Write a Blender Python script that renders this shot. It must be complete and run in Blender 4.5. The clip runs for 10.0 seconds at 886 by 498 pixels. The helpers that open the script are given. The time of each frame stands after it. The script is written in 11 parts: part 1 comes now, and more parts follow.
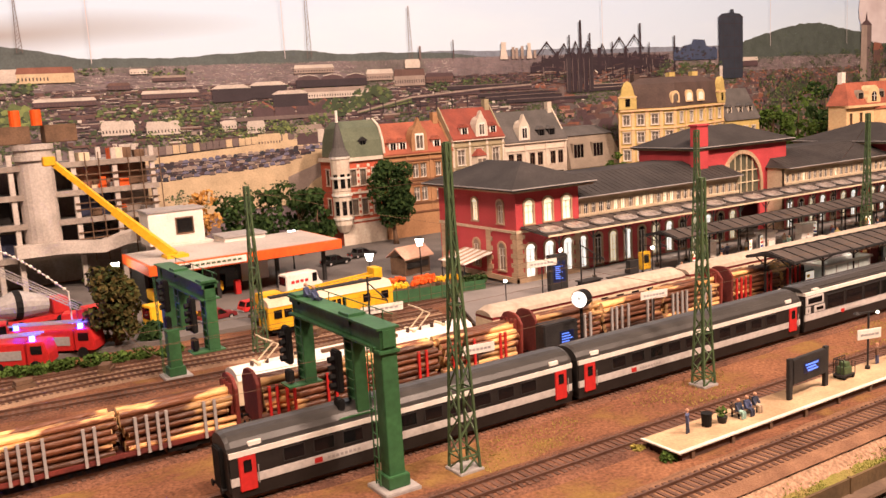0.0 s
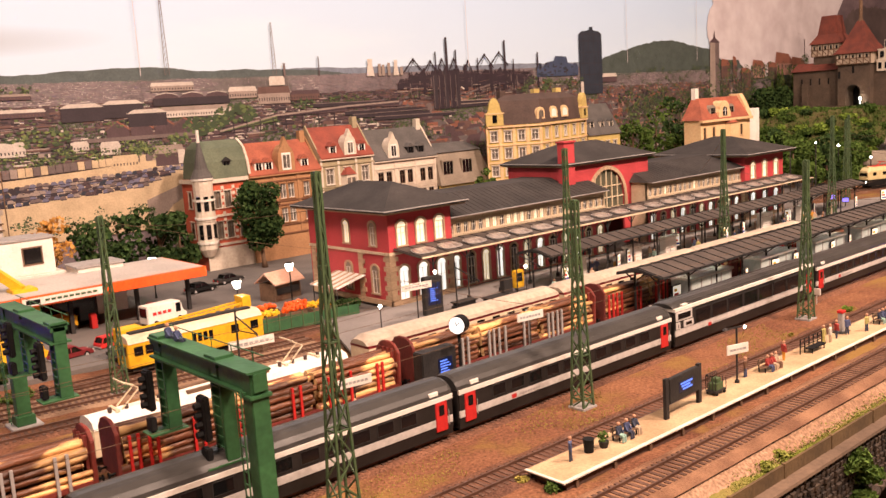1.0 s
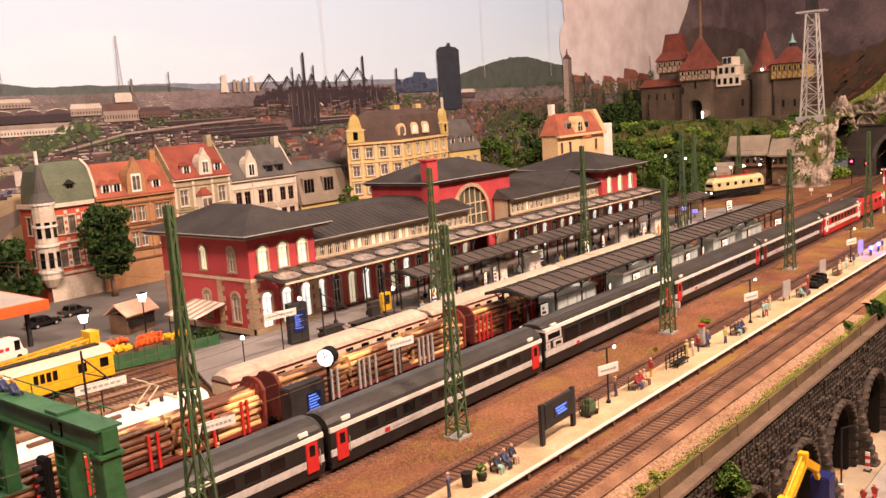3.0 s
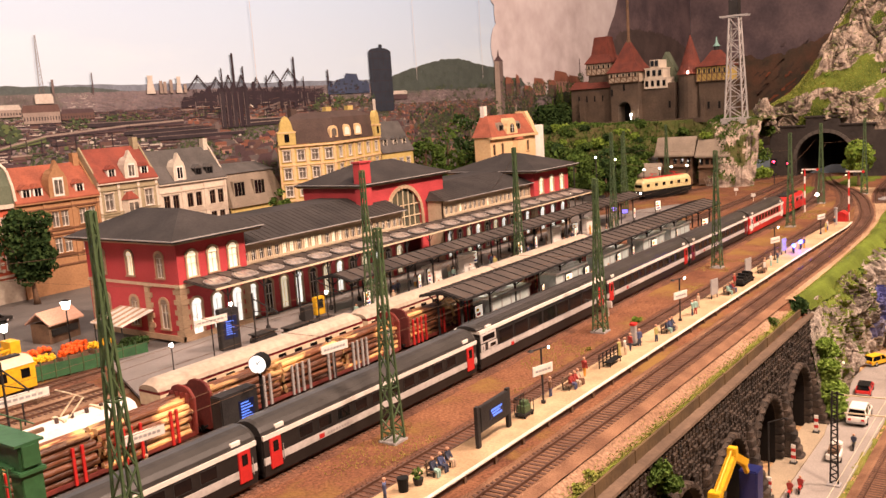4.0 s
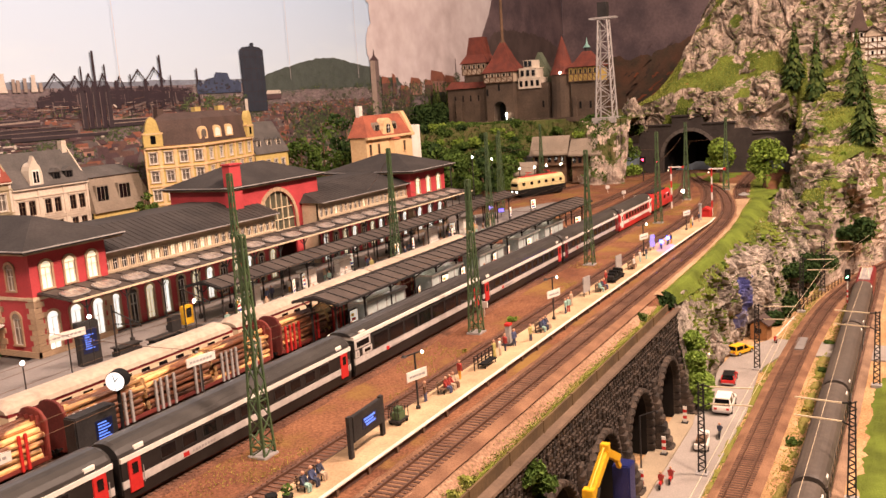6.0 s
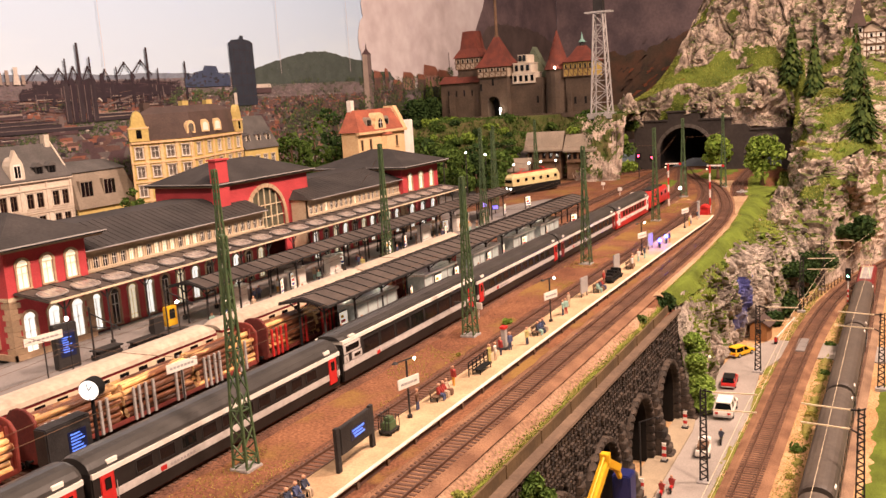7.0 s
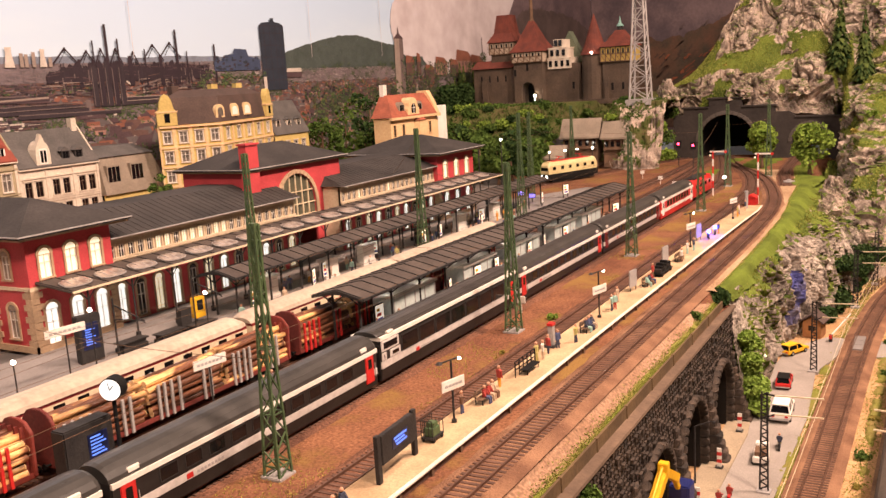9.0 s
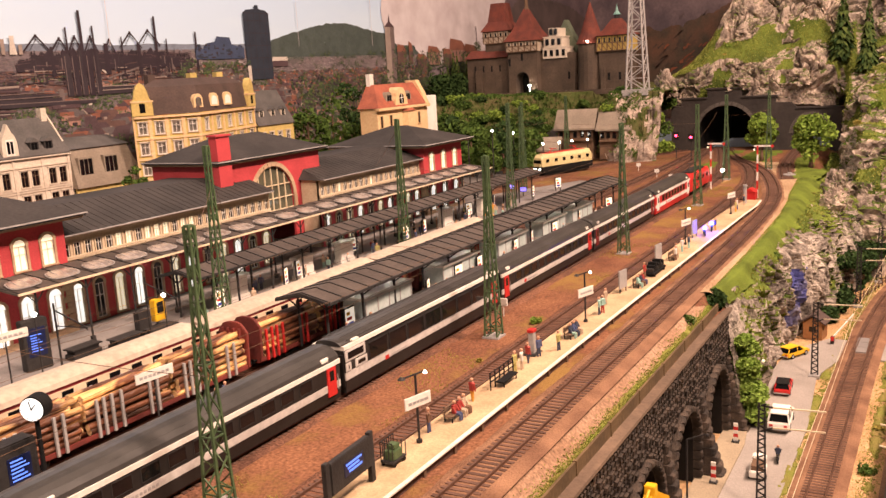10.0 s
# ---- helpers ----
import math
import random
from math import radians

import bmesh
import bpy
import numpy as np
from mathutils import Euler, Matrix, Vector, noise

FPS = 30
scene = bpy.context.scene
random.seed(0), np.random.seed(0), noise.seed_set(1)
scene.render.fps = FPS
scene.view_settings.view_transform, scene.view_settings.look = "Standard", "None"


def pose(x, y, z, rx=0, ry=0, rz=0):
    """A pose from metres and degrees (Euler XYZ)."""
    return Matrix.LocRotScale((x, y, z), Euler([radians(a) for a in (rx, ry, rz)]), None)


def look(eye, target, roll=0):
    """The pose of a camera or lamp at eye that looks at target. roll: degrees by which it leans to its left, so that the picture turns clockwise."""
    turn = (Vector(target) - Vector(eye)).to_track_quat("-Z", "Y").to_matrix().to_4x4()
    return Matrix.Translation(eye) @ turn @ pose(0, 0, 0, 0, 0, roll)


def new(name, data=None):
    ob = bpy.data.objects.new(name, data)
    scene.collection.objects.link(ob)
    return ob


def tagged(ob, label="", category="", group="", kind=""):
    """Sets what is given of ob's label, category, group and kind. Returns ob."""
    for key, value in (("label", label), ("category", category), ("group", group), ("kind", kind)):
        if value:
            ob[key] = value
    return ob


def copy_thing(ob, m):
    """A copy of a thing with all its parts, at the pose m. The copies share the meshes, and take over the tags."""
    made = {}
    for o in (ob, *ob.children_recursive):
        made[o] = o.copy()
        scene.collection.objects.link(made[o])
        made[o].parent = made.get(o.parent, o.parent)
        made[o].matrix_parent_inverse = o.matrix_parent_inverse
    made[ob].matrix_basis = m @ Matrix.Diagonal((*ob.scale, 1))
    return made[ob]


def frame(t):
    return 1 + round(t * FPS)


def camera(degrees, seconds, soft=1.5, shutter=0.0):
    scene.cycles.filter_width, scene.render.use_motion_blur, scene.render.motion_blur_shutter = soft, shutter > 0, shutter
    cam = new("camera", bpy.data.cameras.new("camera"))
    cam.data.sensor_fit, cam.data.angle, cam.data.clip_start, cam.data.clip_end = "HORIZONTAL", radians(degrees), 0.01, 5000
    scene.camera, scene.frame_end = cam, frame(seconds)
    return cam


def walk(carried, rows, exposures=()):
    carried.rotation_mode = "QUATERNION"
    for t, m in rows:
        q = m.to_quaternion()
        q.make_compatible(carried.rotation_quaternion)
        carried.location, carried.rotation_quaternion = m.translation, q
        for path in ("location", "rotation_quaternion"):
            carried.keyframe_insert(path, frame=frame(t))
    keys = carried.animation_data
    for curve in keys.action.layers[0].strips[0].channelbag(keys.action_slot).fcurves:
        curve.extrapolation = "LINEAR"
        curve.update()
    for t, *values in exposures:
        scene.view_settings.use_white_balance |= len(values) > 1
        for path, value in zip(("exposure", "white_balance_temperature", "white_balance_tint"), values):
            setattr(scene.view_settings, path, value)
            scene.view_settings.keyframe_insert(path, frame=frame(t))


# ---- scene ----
cam = camera(52.81, 10.0)
PATH = [  # seconds, place in centimetres, turn in degrees
    (0.0, 3.98, -4.84, 26.19, 80.595, 3.336, -32.756),
    (0.5, 4.85, -3.49, 26.75, 80.764, 3.565, -37.460),
    (1.0, 5.45, -2.43, 27.09, 80.896, 3.661, -41.233),
    (1.5, 6.16, -1.66, 27.39, 81.011, 3.796, -44.249),
    (2.0, 6.64, -0.67, 27.69, 81.087, 3.798, -46.561),
    (3.5, 7.37, 0.14, 28.00, 81.028, 3.841, -52.243),
    (4.0, 7.61, 0.30, 27.98, 80.922, 3.812, -54.544),
    (4.5, 8.10, 0.19, 27.87, 80.803, 3.798, -56.744),
    (5.0, 8.04, 0.36, 27.73, 80.689, 3.716, -58.792),
    (5.5, 8.13, 0.26, 27.80, 80.525, 3.809, -60.662),
    (6.0, 9.59, 0.23, 28.09, 80.362, 3.800, -62.155),
    (7.5, 14.06, 3.46, 27.85, 79.986, 3.560, -62.588),
    (8.0, 14.62, 4.44, 27.86, 79.818, 3.477, -61.952),
    (8.5, 15.44, 5.55, 27.44, 79.633, 3.389, -61.339),
    (9.0, 17.41, 6.41, 27.20, 79.400, 3.432, -60.844),
    (9.5, 20.43, 6.83, 27.01, 79.159, 3.447, -60.513),
    (10.0, 24.47, 7.42, 26.63, 78.851, 3.364, -60.812),
]
U = 0.01  # everything below is given in centimetres: a model railway at 1:87
walk(cam, [(t, pose(x * U, y * U, z * U, rx, ry, rz)) for t, x, y, z, rx, ry, rz in PATH])

# ---- light: a hall with lamps under its ceiling ----
world = bpy.data.worlds.new("world")
world.use_nodes = True
world.node_tree.nodes["Background"].inputs[0].default_value = (1.0, 0.86, 0.72, 1)
world.node_tree.nodes["Background"].inputs[1].default_value = 0.058
scene.world = world
scene.view_settings.exposure = 0.0


def ceiling_lamp(x, y, z, tx, ty, tz, size, watts, colour=(1.0, 0.703, 0.550)):
    data = bpy.data.lights.new("ceiling_lamp", "AREA")
    data.shape, data.size, data.energy, data.color = "DISK", size * U, watts, colour
    ob = new("ceiling_lamp", data)
    ob.matrix_world = look((x * U, y * U, z * U), (tx * U, ty * U, tz * U))
    return ob


ceiling_lamp(40, -70, 190, 80, 80, 0, 30, 50)
ceiling_lamp(150, -80, 200, 170, 60, 0, 30, 88)
ceiling_lamp(250, -60, 200, 250, 40, 0, 30, 35)
ceiling_lamp(-40, 0, 190, 30, 130, 0, 30, 47)

# ---- materials ----
def mat(name, a, b=None, scale=60.0, rough=0.7, metal=0.0, bump=0.25, fine=None, emit=0.0, spec=0.4, dist=0.15, vary=0.0, contrast=(0.35, 0.65), grit=0.35):
    """A surface that wavers between the colours a and b at two scales; scale: features per metre."""
    m = bpy.data.materials.new(name)
    m.use_nodes = True
    nt = m.node_tree
    N, L = nt.nodes, nt.links
    bs = N["Principled BSDF"]
    bs.inputs["Roughness"].default_value, bs.inputs["Metallic"].default_value = rough, metal
    bs.inputs["Specular IOR Level"].default_value = spec
    co = N.new("ShaderNodeTexCoord")
    n1, n2 = N.new("ShaderNodeTexNoise"), N.new("ShaderNodeTexNoise")
    n1.inputs["Scale"].default_value, n1.inputs["Detail"].default_value = scale, 5
    n2.inputs["Scale"].default_value, n2.inputs["Detail"].default_value = fine or scale * 9, 3
    b = b or tuple(c * 0.72 for c in a)
    mix, ramp, mix2 = N.new("ShaderNodeMix"), N.new("ShaderNodeValToRGB"), N.new("ShaderNodeMix")
    mix.data_type = mix2.data_type = "RGBA"
    mix2.blend_type = "OVERLAY"
    ramp.color_ramp.elements[0].position, ramp.color_ramp.elements[1].position = contrast
    mix.inputs[6].default_value, mix.inputs[7].default_value = (*a, 1), (*b, 1)
    mix2.inputs[0].default_value = grit
    for n in (n1, n2):
        L.new(co.outputs["Object"], n.inputs["Vector"])
    L.new(n1.outputs[0], ramp.inputs[0])
    L.new(ramp.outputs[0], mix.inputs[0])
    L.new(mix.outputs[2], mix2.inputs[6])
    L.new(n2.outputs[0], mix2.inputs[7])
    last = mix2.outputs[2]
    if vary:
        info, hsv, rng = N.new("ShaderNodeObjectInfo"), N.new("ShaderNodeHueSaturation"), N.new("ShaderNodeMapRange")
        rng.inputs[3].default_value, rng.inputs[4].default_value = 1 - vary, 1 + vary
        L.new(info.outputs["Random"], rng.inputs[0])
        L.new(rng.outputs[0], hsv.inputs["Value"])
        L.new(last, hsv.inputs["Color"])
        last = hsv.outputs[0]
    L.new(last, bs.inputs["Base Color"])
    if bump:
        bp = N.new("ShaderNodeBump")
        bp.inputs["Strength"].default_value, bp.inputs["Distance"].default_value = bump, dist * U
        L.new(n2.outputs[0], bp.inputs["Height"])
        L.new(bp.outputs[0], bs.inputs["Normal"])
    if emit:
        bs.inputs["Emission Color"].default_value, bs.inputs["Emission Strength"].default_value = (*a, 1), emit
    return m


def leaf_mat(name, a, b, scale=30.0):
    """Foliage: each clump has its own shade between a and b."""
    m = mat(name, a, b, scale, rough=0.9, bump=0)
    N, L = m.node_tree.nodes, m.node_tree.links
    geo, mix = N.new("ShaderNodeNewGeometry"), N.new("ShaderNodeMix")
    mix.data_type = "RGBA"
    mix.inputs[6].default_value, mix.inputs[7].default_value = (*a, 1), (*b, 1)
    L.new(geo.outputs["Random Per Island"], mix.inputs[0])
    L.new(mix.outputs[2], N["Principled BSDF"].inputs["Base Color"])
    N["Principled BSDF"].inputs["Specular IOR Level"].default_value = 0.1
    return m


def glow(name, colour, strength):
    m = mat(name, colour, colour, bump=0, emit=strength)
    return m


M = dict(
    earth=mat("earth", (0.225, 0.104, 0.056), (0.120, 0.050, 0.032), 18, 0.95, bump=1.0, fine=360, spec=0.1, grit=0.9),
    ballast=mat("ballast", (0.19, 0.09, 0.055), (0.105, 0.052, 0.036), 25, 0.95, bump=1.0, fine=480, spec=0.1, grit=1.0),
    sand=mat("sand", (0.52, 0.335, 0.175), (0.37, 0.22, 0.105), 14, 0.95, bump=0.8, fine=420, spec=0.1, grit=0.9),
    asphalt=mat("asphalt", (0.155, 0.14, 0.13), (0.105, 0.095, 0.09), 12, 0.9, bump=0.2, fine=700),
    paving=mat("paving", (0.245, 0.222, 0.212), (0.175, 0.158, 0.150), 12, 0.85, bump=0.2, fine=600),
    sleeper=mat("sleeper", (0.125, 0.064, 0.043), (0.080, 0.043, 0.030), 80, 0.9, vary=0.25),
    rail=mat("rail", (0.20, 0.11, 0.075), (0.13, 0.07, 0.05), 60, 0.45, 0.6),
    platform=mat("platform", (0.52, 0.37, 0.22), (0.36, 0.24, 0.135), 24, 0.9, bump=0.3, fine=500),
    plat_edge=mat("plat_edge", (0.75, 0.68, 0.58), (0.6, 0.53, 0.45), 40, 0.8),
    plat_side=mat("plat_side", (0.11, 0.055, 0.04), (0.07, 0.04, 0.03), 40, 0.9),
    red_wall=mat("red_wall", (0.50, 0.058, 0.066), (0.41, 0.045, 0.052), 25, 0.75, fine=500, bump=0.15),
    stone=mat("stone", (0.48, 0.34, 0.22), (0.38, 0.255, 0.16), 40, 0.85, vary=0.12),
    sandstone=mat("sandstone", (0.64, 0.52, 0.37), (0.52, 0.41, 0.28), 40, 0.85),
    canopy_roof=mat("canopy_roof", (0.090, 0.072, 0.062), (0.058, 0.047, 0.042), 22, 0.8, fine=260, spec=0.25),
    slate=mat("slate", (0.054, 0.048, 0.046), (0.034, 0.031, 0.030), 18, 0.85, fine=300, bump=0.25, spec=0.2),
    green=mat("green", (0.075, 0.12, 0.05), (0.05, 0.085, 0.038), 50, 0.55),
    gantry=mat("gantry", (0.042, 0.135, 0.05), (0.028, 0.092, 0.036), 30, 0.5, bump=0.1),
    black=mat("black", (0.010, 0.0095, 0.0095), (0.006, 0.006, 0.006), 50, 0.7, spec=0.2),
    dark=mat("dark", (0.034, 0.031, 0.030), (0.022, 0.020, 0.020), 50, 0.65, spec=0.25),
    glass=mat("glass", (0.007, 0.007, 0.008), None, 20, 0.1, bump=0, spec=0.45),
    white=mat("white", (0.80, 0.76, 0.70), (0.70, 0.65, 0.58), 40, 0.6, bump=0.05),
    grey=mat("grey", (0.38, 0.36, 0.35), (0.30, 0.28, 0.27), 30, 0.6, bump=0.08),
    coach_low=mat("coach_low", (0.57, 0.54, 0.51), (0.46, 0.435, 0.41), 25, 0.45, bump=0.04),
    coach_dark=mat("coach_dark", (0.026, 0.023, 0.022), (0.018, 0.016, 0.015), 25, 0.45, bump=0.04, spec=0.25),
    coach_roof=mat("coach_roof", (0.056, 0.052, 0.049), (0.035, 0.033, 0.031), 15, 0.34, bump=0.08),
    red=mat("red", (0.55, 0.028, 0.025), (0.44, 0.02, 0.02), 30, 0.45, bump=0.04),
    wine=mat("wine", (0.20, 0.018, 0.022), (0.14, 0.014, 0.016), 30, 0.5),
    cream=mat("cream", (0.72, 0.60, 0.42), (0.62, 0.50, 0.34), 25, 0.5, bump=0.05),
    yellow=mat("yellow", (0.80, 0.47, 0.02), (0.70, 0.38, 0.015), 25, 0.5, bump=0.05),
    orange=mat("orange", (0.80, 0.12, 0.015), (0.68, 0.09, 0.012), 25, 0.5, bump=0.04),
    logend=mat("logend", (0.72, 0.50, 0.26), (0.60, 0.38, 0.18), 90, 0.85),
    wagon=mat("wagon", (0.20, 0.034, 0.024), (0.11, 0.022, 0.018), 40, 0.75),
    wood=mat("wood", (0.17, 0.10, 0.06), (0.10, 0.06, 0.036), 40, 0.85),
    wallstone=mat("wallstone", (0.072, 0.050, 0.036), (0.020, 0.015, 0.012), 90, 0.75, vary=0.4, bump=0.7, grit=0.8),
    mortar=mat("mortar", (0.012, 0.0095, 0.008), None, 60, 0.95),
    fence=mat("fence", (0.150, 0.095, 0.044), (0.085, 0.054, 0.026), 30, 0.9),
    blue=mat("blue", (0.03, 0.06, 0.35), None, 40, 0.5),
    lamp=glow("lamp", (1.0, 0.90, 0.74), 45.0),
    lit=glow("lit", (1.0, 0.86, 0.62), 0.55),
    lit_cool=glow("lit_cool", (0.98, 0.95, 0.90), 0.95),
    screen=glow("screen", (0.10, 0.22, 0.95), 1.2),
    blue_glow=glow("blue_glow", (0.008, 0.016, 1.0), 120.0),
    red_glow=glow("red_glow", (1.0, 0.05, 0.12), 8.0),
    hall=mat("hall", (0.11, 0.09, 0.08), None, 2, 0.9, bump=0),
)


def log_material():
    """Dark bark with long stripes of bare yellow wood."""
    m = mat("log", (0.120, 0.042, 0.018), (0.66, 0.38, 0.15), 46, 0.45, vary=0.55, bump=0.8, contrast=(0.51, 0.57), grit=0.6)
    N, L = m.node_tree.nodes, m.node_tree.links
    mp = N.new("ShaderNodeMapping")
    mp.inputs["Scale"].default_value = (0.34, 1.0, 1.0)
    co = next(n for n in N if n.type == "TEX_COORD")
    L.new(co.outputs["Object"], mp.inputs[0])
    for n in N:
        if n.type == "TEX_NOISE":
            L.new(mp.outputs[0], n.inputs["Vector"])
    return m


M["log"] = log_material()
M["curtain_pale"] = mat("curtain_pale", (0.36, 0.27, 0.20), (0.13, 0.095, 0.08), 60, 0.3, bump=0)
M["curtain"] = mat("curtain", (0.20, 0.17, 0.14), (0.05, 0.045, 0.04), 70, 0.3, bump=0)


# ---- mesh helpers, all in centimetres ----
class MB:
    def __init__(self):
        self.v, self.f = [], []

    def add(self, vs, fs):
        n = len(self.v)
        self.v += [tuple(p) for p in vs]
        self.f += [tuple(i + n for i in q) for q in fs]
        return self

    def box(self, x0, y0, z0, x1, y1, z1):
        return self.add([(x0, y0, z0), (x1, y0, z0), (x1, y1, z0), (x0, y1, z0), (x0, y0, z1), (x1, y0, z1), (x1, y1, z1), (x0, y1, z1)],
                        [(3, 2, 1, 0), (4, 5, 6, 7), (0, 1, 5, 4), (1, 2, 6, 5), (2, 3, 7, 6), (3, 0, 4, 7)])

    def ext(self, poly, a, b, axis="x"):
        """A polygon pushed from a to b along an axis: (y, z) for x, (x, z) for y, (x, y) for z."""
        put = {"x": lambda p, s: (s, p[0], p[1]), "y": lambda p, s: (p[0], s, p[1]), "z": lambda p, s: (p[0], p[1], s)}[axis]
        n = len(poly)
        vs = [put(p, a) for p in poly] + [put(p, b) for p in poly]
        return self.add(vs, [tuple(range(n))[::-1], tuple(range(n, 2 * n))] + [(i, (i + 1) % n, n + (i + 1) % n, n + i) for i in range(n)])

    def cyl(self, p, q, r0, r1=None, n=8, caps=True):
        p, q = Vector(p), Vector(q)
        r1 = r0 if r1 is None else r1
        w = (q - p).normalized()
        u = w.orthogonal().normalized()
        t = w.cross(u)
        vs = []
        for c, r in ((p, r0), (q, r1)):
            vs += [c + (u * math.cos(2 * math.pi * i / n) + t * math.sin(2 * math.pi * i / n)) * r for i in range(n)]
        fs = [(i, (i + 1) % n, n + (i + 1) % n, n + i) for i in range(n)]
        if caps:
            fs += [tuple(range(n))[::-1], tuple(range(n, 2 * n))]
        return self.add(vs, fs)

    def bar(self, p, q, w, h=None):
        """A straight square bar from p to q."""
        p, q = Vector(p), Vector(q)
        h = w if h is None else h
        d = (q - p).normalized()
        s = d.cross(Vector((0, 0, 1)))
        s = Vector((1, 0, 0)) if s.length < 1e-4 else s.normalized()
        t = s.cross(d)
        vs = [c + s * a * w / 2 + t * b * h / 2 for c in (p, q) for a, b in ((-1, -1), (1, -1), (1, 1), (-1, 1))]
        return self.add(vs, [(3, 2, 1, 0), (4, 5, 6, 7), (0, 1, 5, 4), (1, 2, 6, 5), (2, 3, 7, 6), (3, 0, 4, 7)])

    def loft(self, rings, closed=True, caps=True):
        n = len(rings[0])
        vs = [p for r in rings for p in r]
        fs = []
        for k in range(len(rings) - 1):
            for i in range(n if closed else n - 1):
                j = (i + 1) % n
                fs.append((k * n + i, k * n + j, (k + 1) * n + j, (k + 1) * n + i))
        if caps and closed:
            fs += [tuple(range(n))[::-1], tuple(range((len(rings) - 1) * n, len(rings) * n))]
        return self.add(vs, fs)

    def ball(self, c, r, n=8, m=5, sq=(1, 1, 1)):
        rings = []
        for k in range(m + 1):
            a = math.pi * k / m - math.pi / 2
            rr = max(math.cos(a), 0.02) * r
            rings.append([(c[0] + sq[0] * rr * math.cos(2 * math.pi * i / n), c[1] + sq[1] * rr * math.sin(2 * math.pi * i / n), c[2] + sq[2] * r * math.sin(a)) for i in range(n)])
        return self.loft(rings)

    def data(self, name, material, smooth=False, bevel=0.0):
        me = bpy.data.meshes.new(name)
        me.from_pydata([(x * U, y * U, z * U) for x, y, z in self.v], [], self.f)
        if bevel:
            bm = bmesh.new()
            bm.from_mesh(me)
            bmesh.ops.recalc_face_normals(bm, faces=bm.faces)
            bmesh.ops.bevel(bm, geom=[e for e in bm.edges if e.is_manifold and e.calc_face_angle(0) > 0.5], offset=bevel * U, segments=2, affect="EDGES", clamp_overlap=True)
            bm.to_mesh(me)
            bm.free()
        else:
            bm = bmesh.new()
            bm.from_mesh(me)
            bmesh.ops.recalc_face_normals(bm, faces=bm.faces)
            bm.to_mesh(me)
            bm.free()
        me.materials.append(material)
        if smooth:
            me.shade_smooth()
        me.update()
        return me


def thing(name, label, category, at=(0, 0, 0), rz=0.0, group="", kind=""):
    ob = new(name)
    ob.empty_display_size = 0.01
    ob.matrix_basis = pose(at[0] * U, at[1] * U, at[2] * U, 0, 0, rz)
    return tagged(ob, label, category, group, kind)


def piece(name, data, parent, at=(0, 0, 0), rz=0.0, label=""):
    ob = new(name, data)
    ob.parent = parent
    ob.matrix_basis = pose(at[0] * U, at[1] * U, at[2] * U, 0, 0, rz)
    return tagged(ob, label)


def part(name, mb, material, parent=None, label="", at=(0, 0, 0), rz=0.0, smooth=False, bevel=0.0):
    return piece(name, mb.data(name, M[material] if isinstance(material, str) else material, smooth, bevel), parent, at, rz, label)


def solo(name, mb, material, label, category, kind="", group="", at=(0, 0, 0), rz=0.0, smooth=False, bevel=0.0):
    """A thing that is one mesh."""
    ob = part(name, mb, material, None, "", at, rz, smooth, bevel)
    return tagged(ob, label, category, group, kind)


def again(ob, x, y, z=0.0, rz=0.0):
    """A copy of a thing at another place."""
    return copy_thing(ob, pose(x * U, y * U, z * U, 0, 0, rz))


def lerp(a, b, t):
    return a + (b - a) * t


def height(pts, x):
    """A broken line through (x, value) pairs."""
    for (x0, v0), (x1, v1) in zip(pts, pts[1:]):
        if x <= x1:
            return v0 if x <= x0 else lerp(v0, v1, (x - x0) / (x1 - x0))
    return pts[-1][1]


# ---- the land ----
def fbm(x, y, z=0.0, s=0.05, o=4):
    return noise.fractal(Vector((x * s, y * s, z * s)), 1.0, 2.0, o)


def smooth(a, b, x):
    t = min(1.0, max(0.0, (x - a) / (b - a)))
    return t * t * (3 - 2 * t)


def sheet(nx, ny, fn, name, material, **kw):
    mb = MB()
    mb.v = [fn(i / nx, j / ny) for j in range(ny + 1) for i in range(nx + 1)]
    mb.f = [(j * (nx + 1) + i, j * (nx + 1) + i + 1, (j + 1) * (nx + 1) + i + 1, (j + 1) * (nx + 1) + i) for j in range(ny) for i in range(nx)]
    return mb


def edge_y(x):
    """The front edge of the upper level."""
    return height([(-60, 29.6), (122, 29.4), (130, 28.9), (150, 28.4), (195, 28.6), (229, 30.0), (262, 32.5)], x)


def upper(u, v):
    x = lerp(-90, 300, u)
    e = edge_y(x)
    y = lerp(e, 159.5, v ** 1.5)
    z = -0.05 + 0.10 * fbm(x, y, 0, 0.25)
    z -= 1.9 * (1 - smooth(e, e + 2.8, y))
    return (x, y, z)


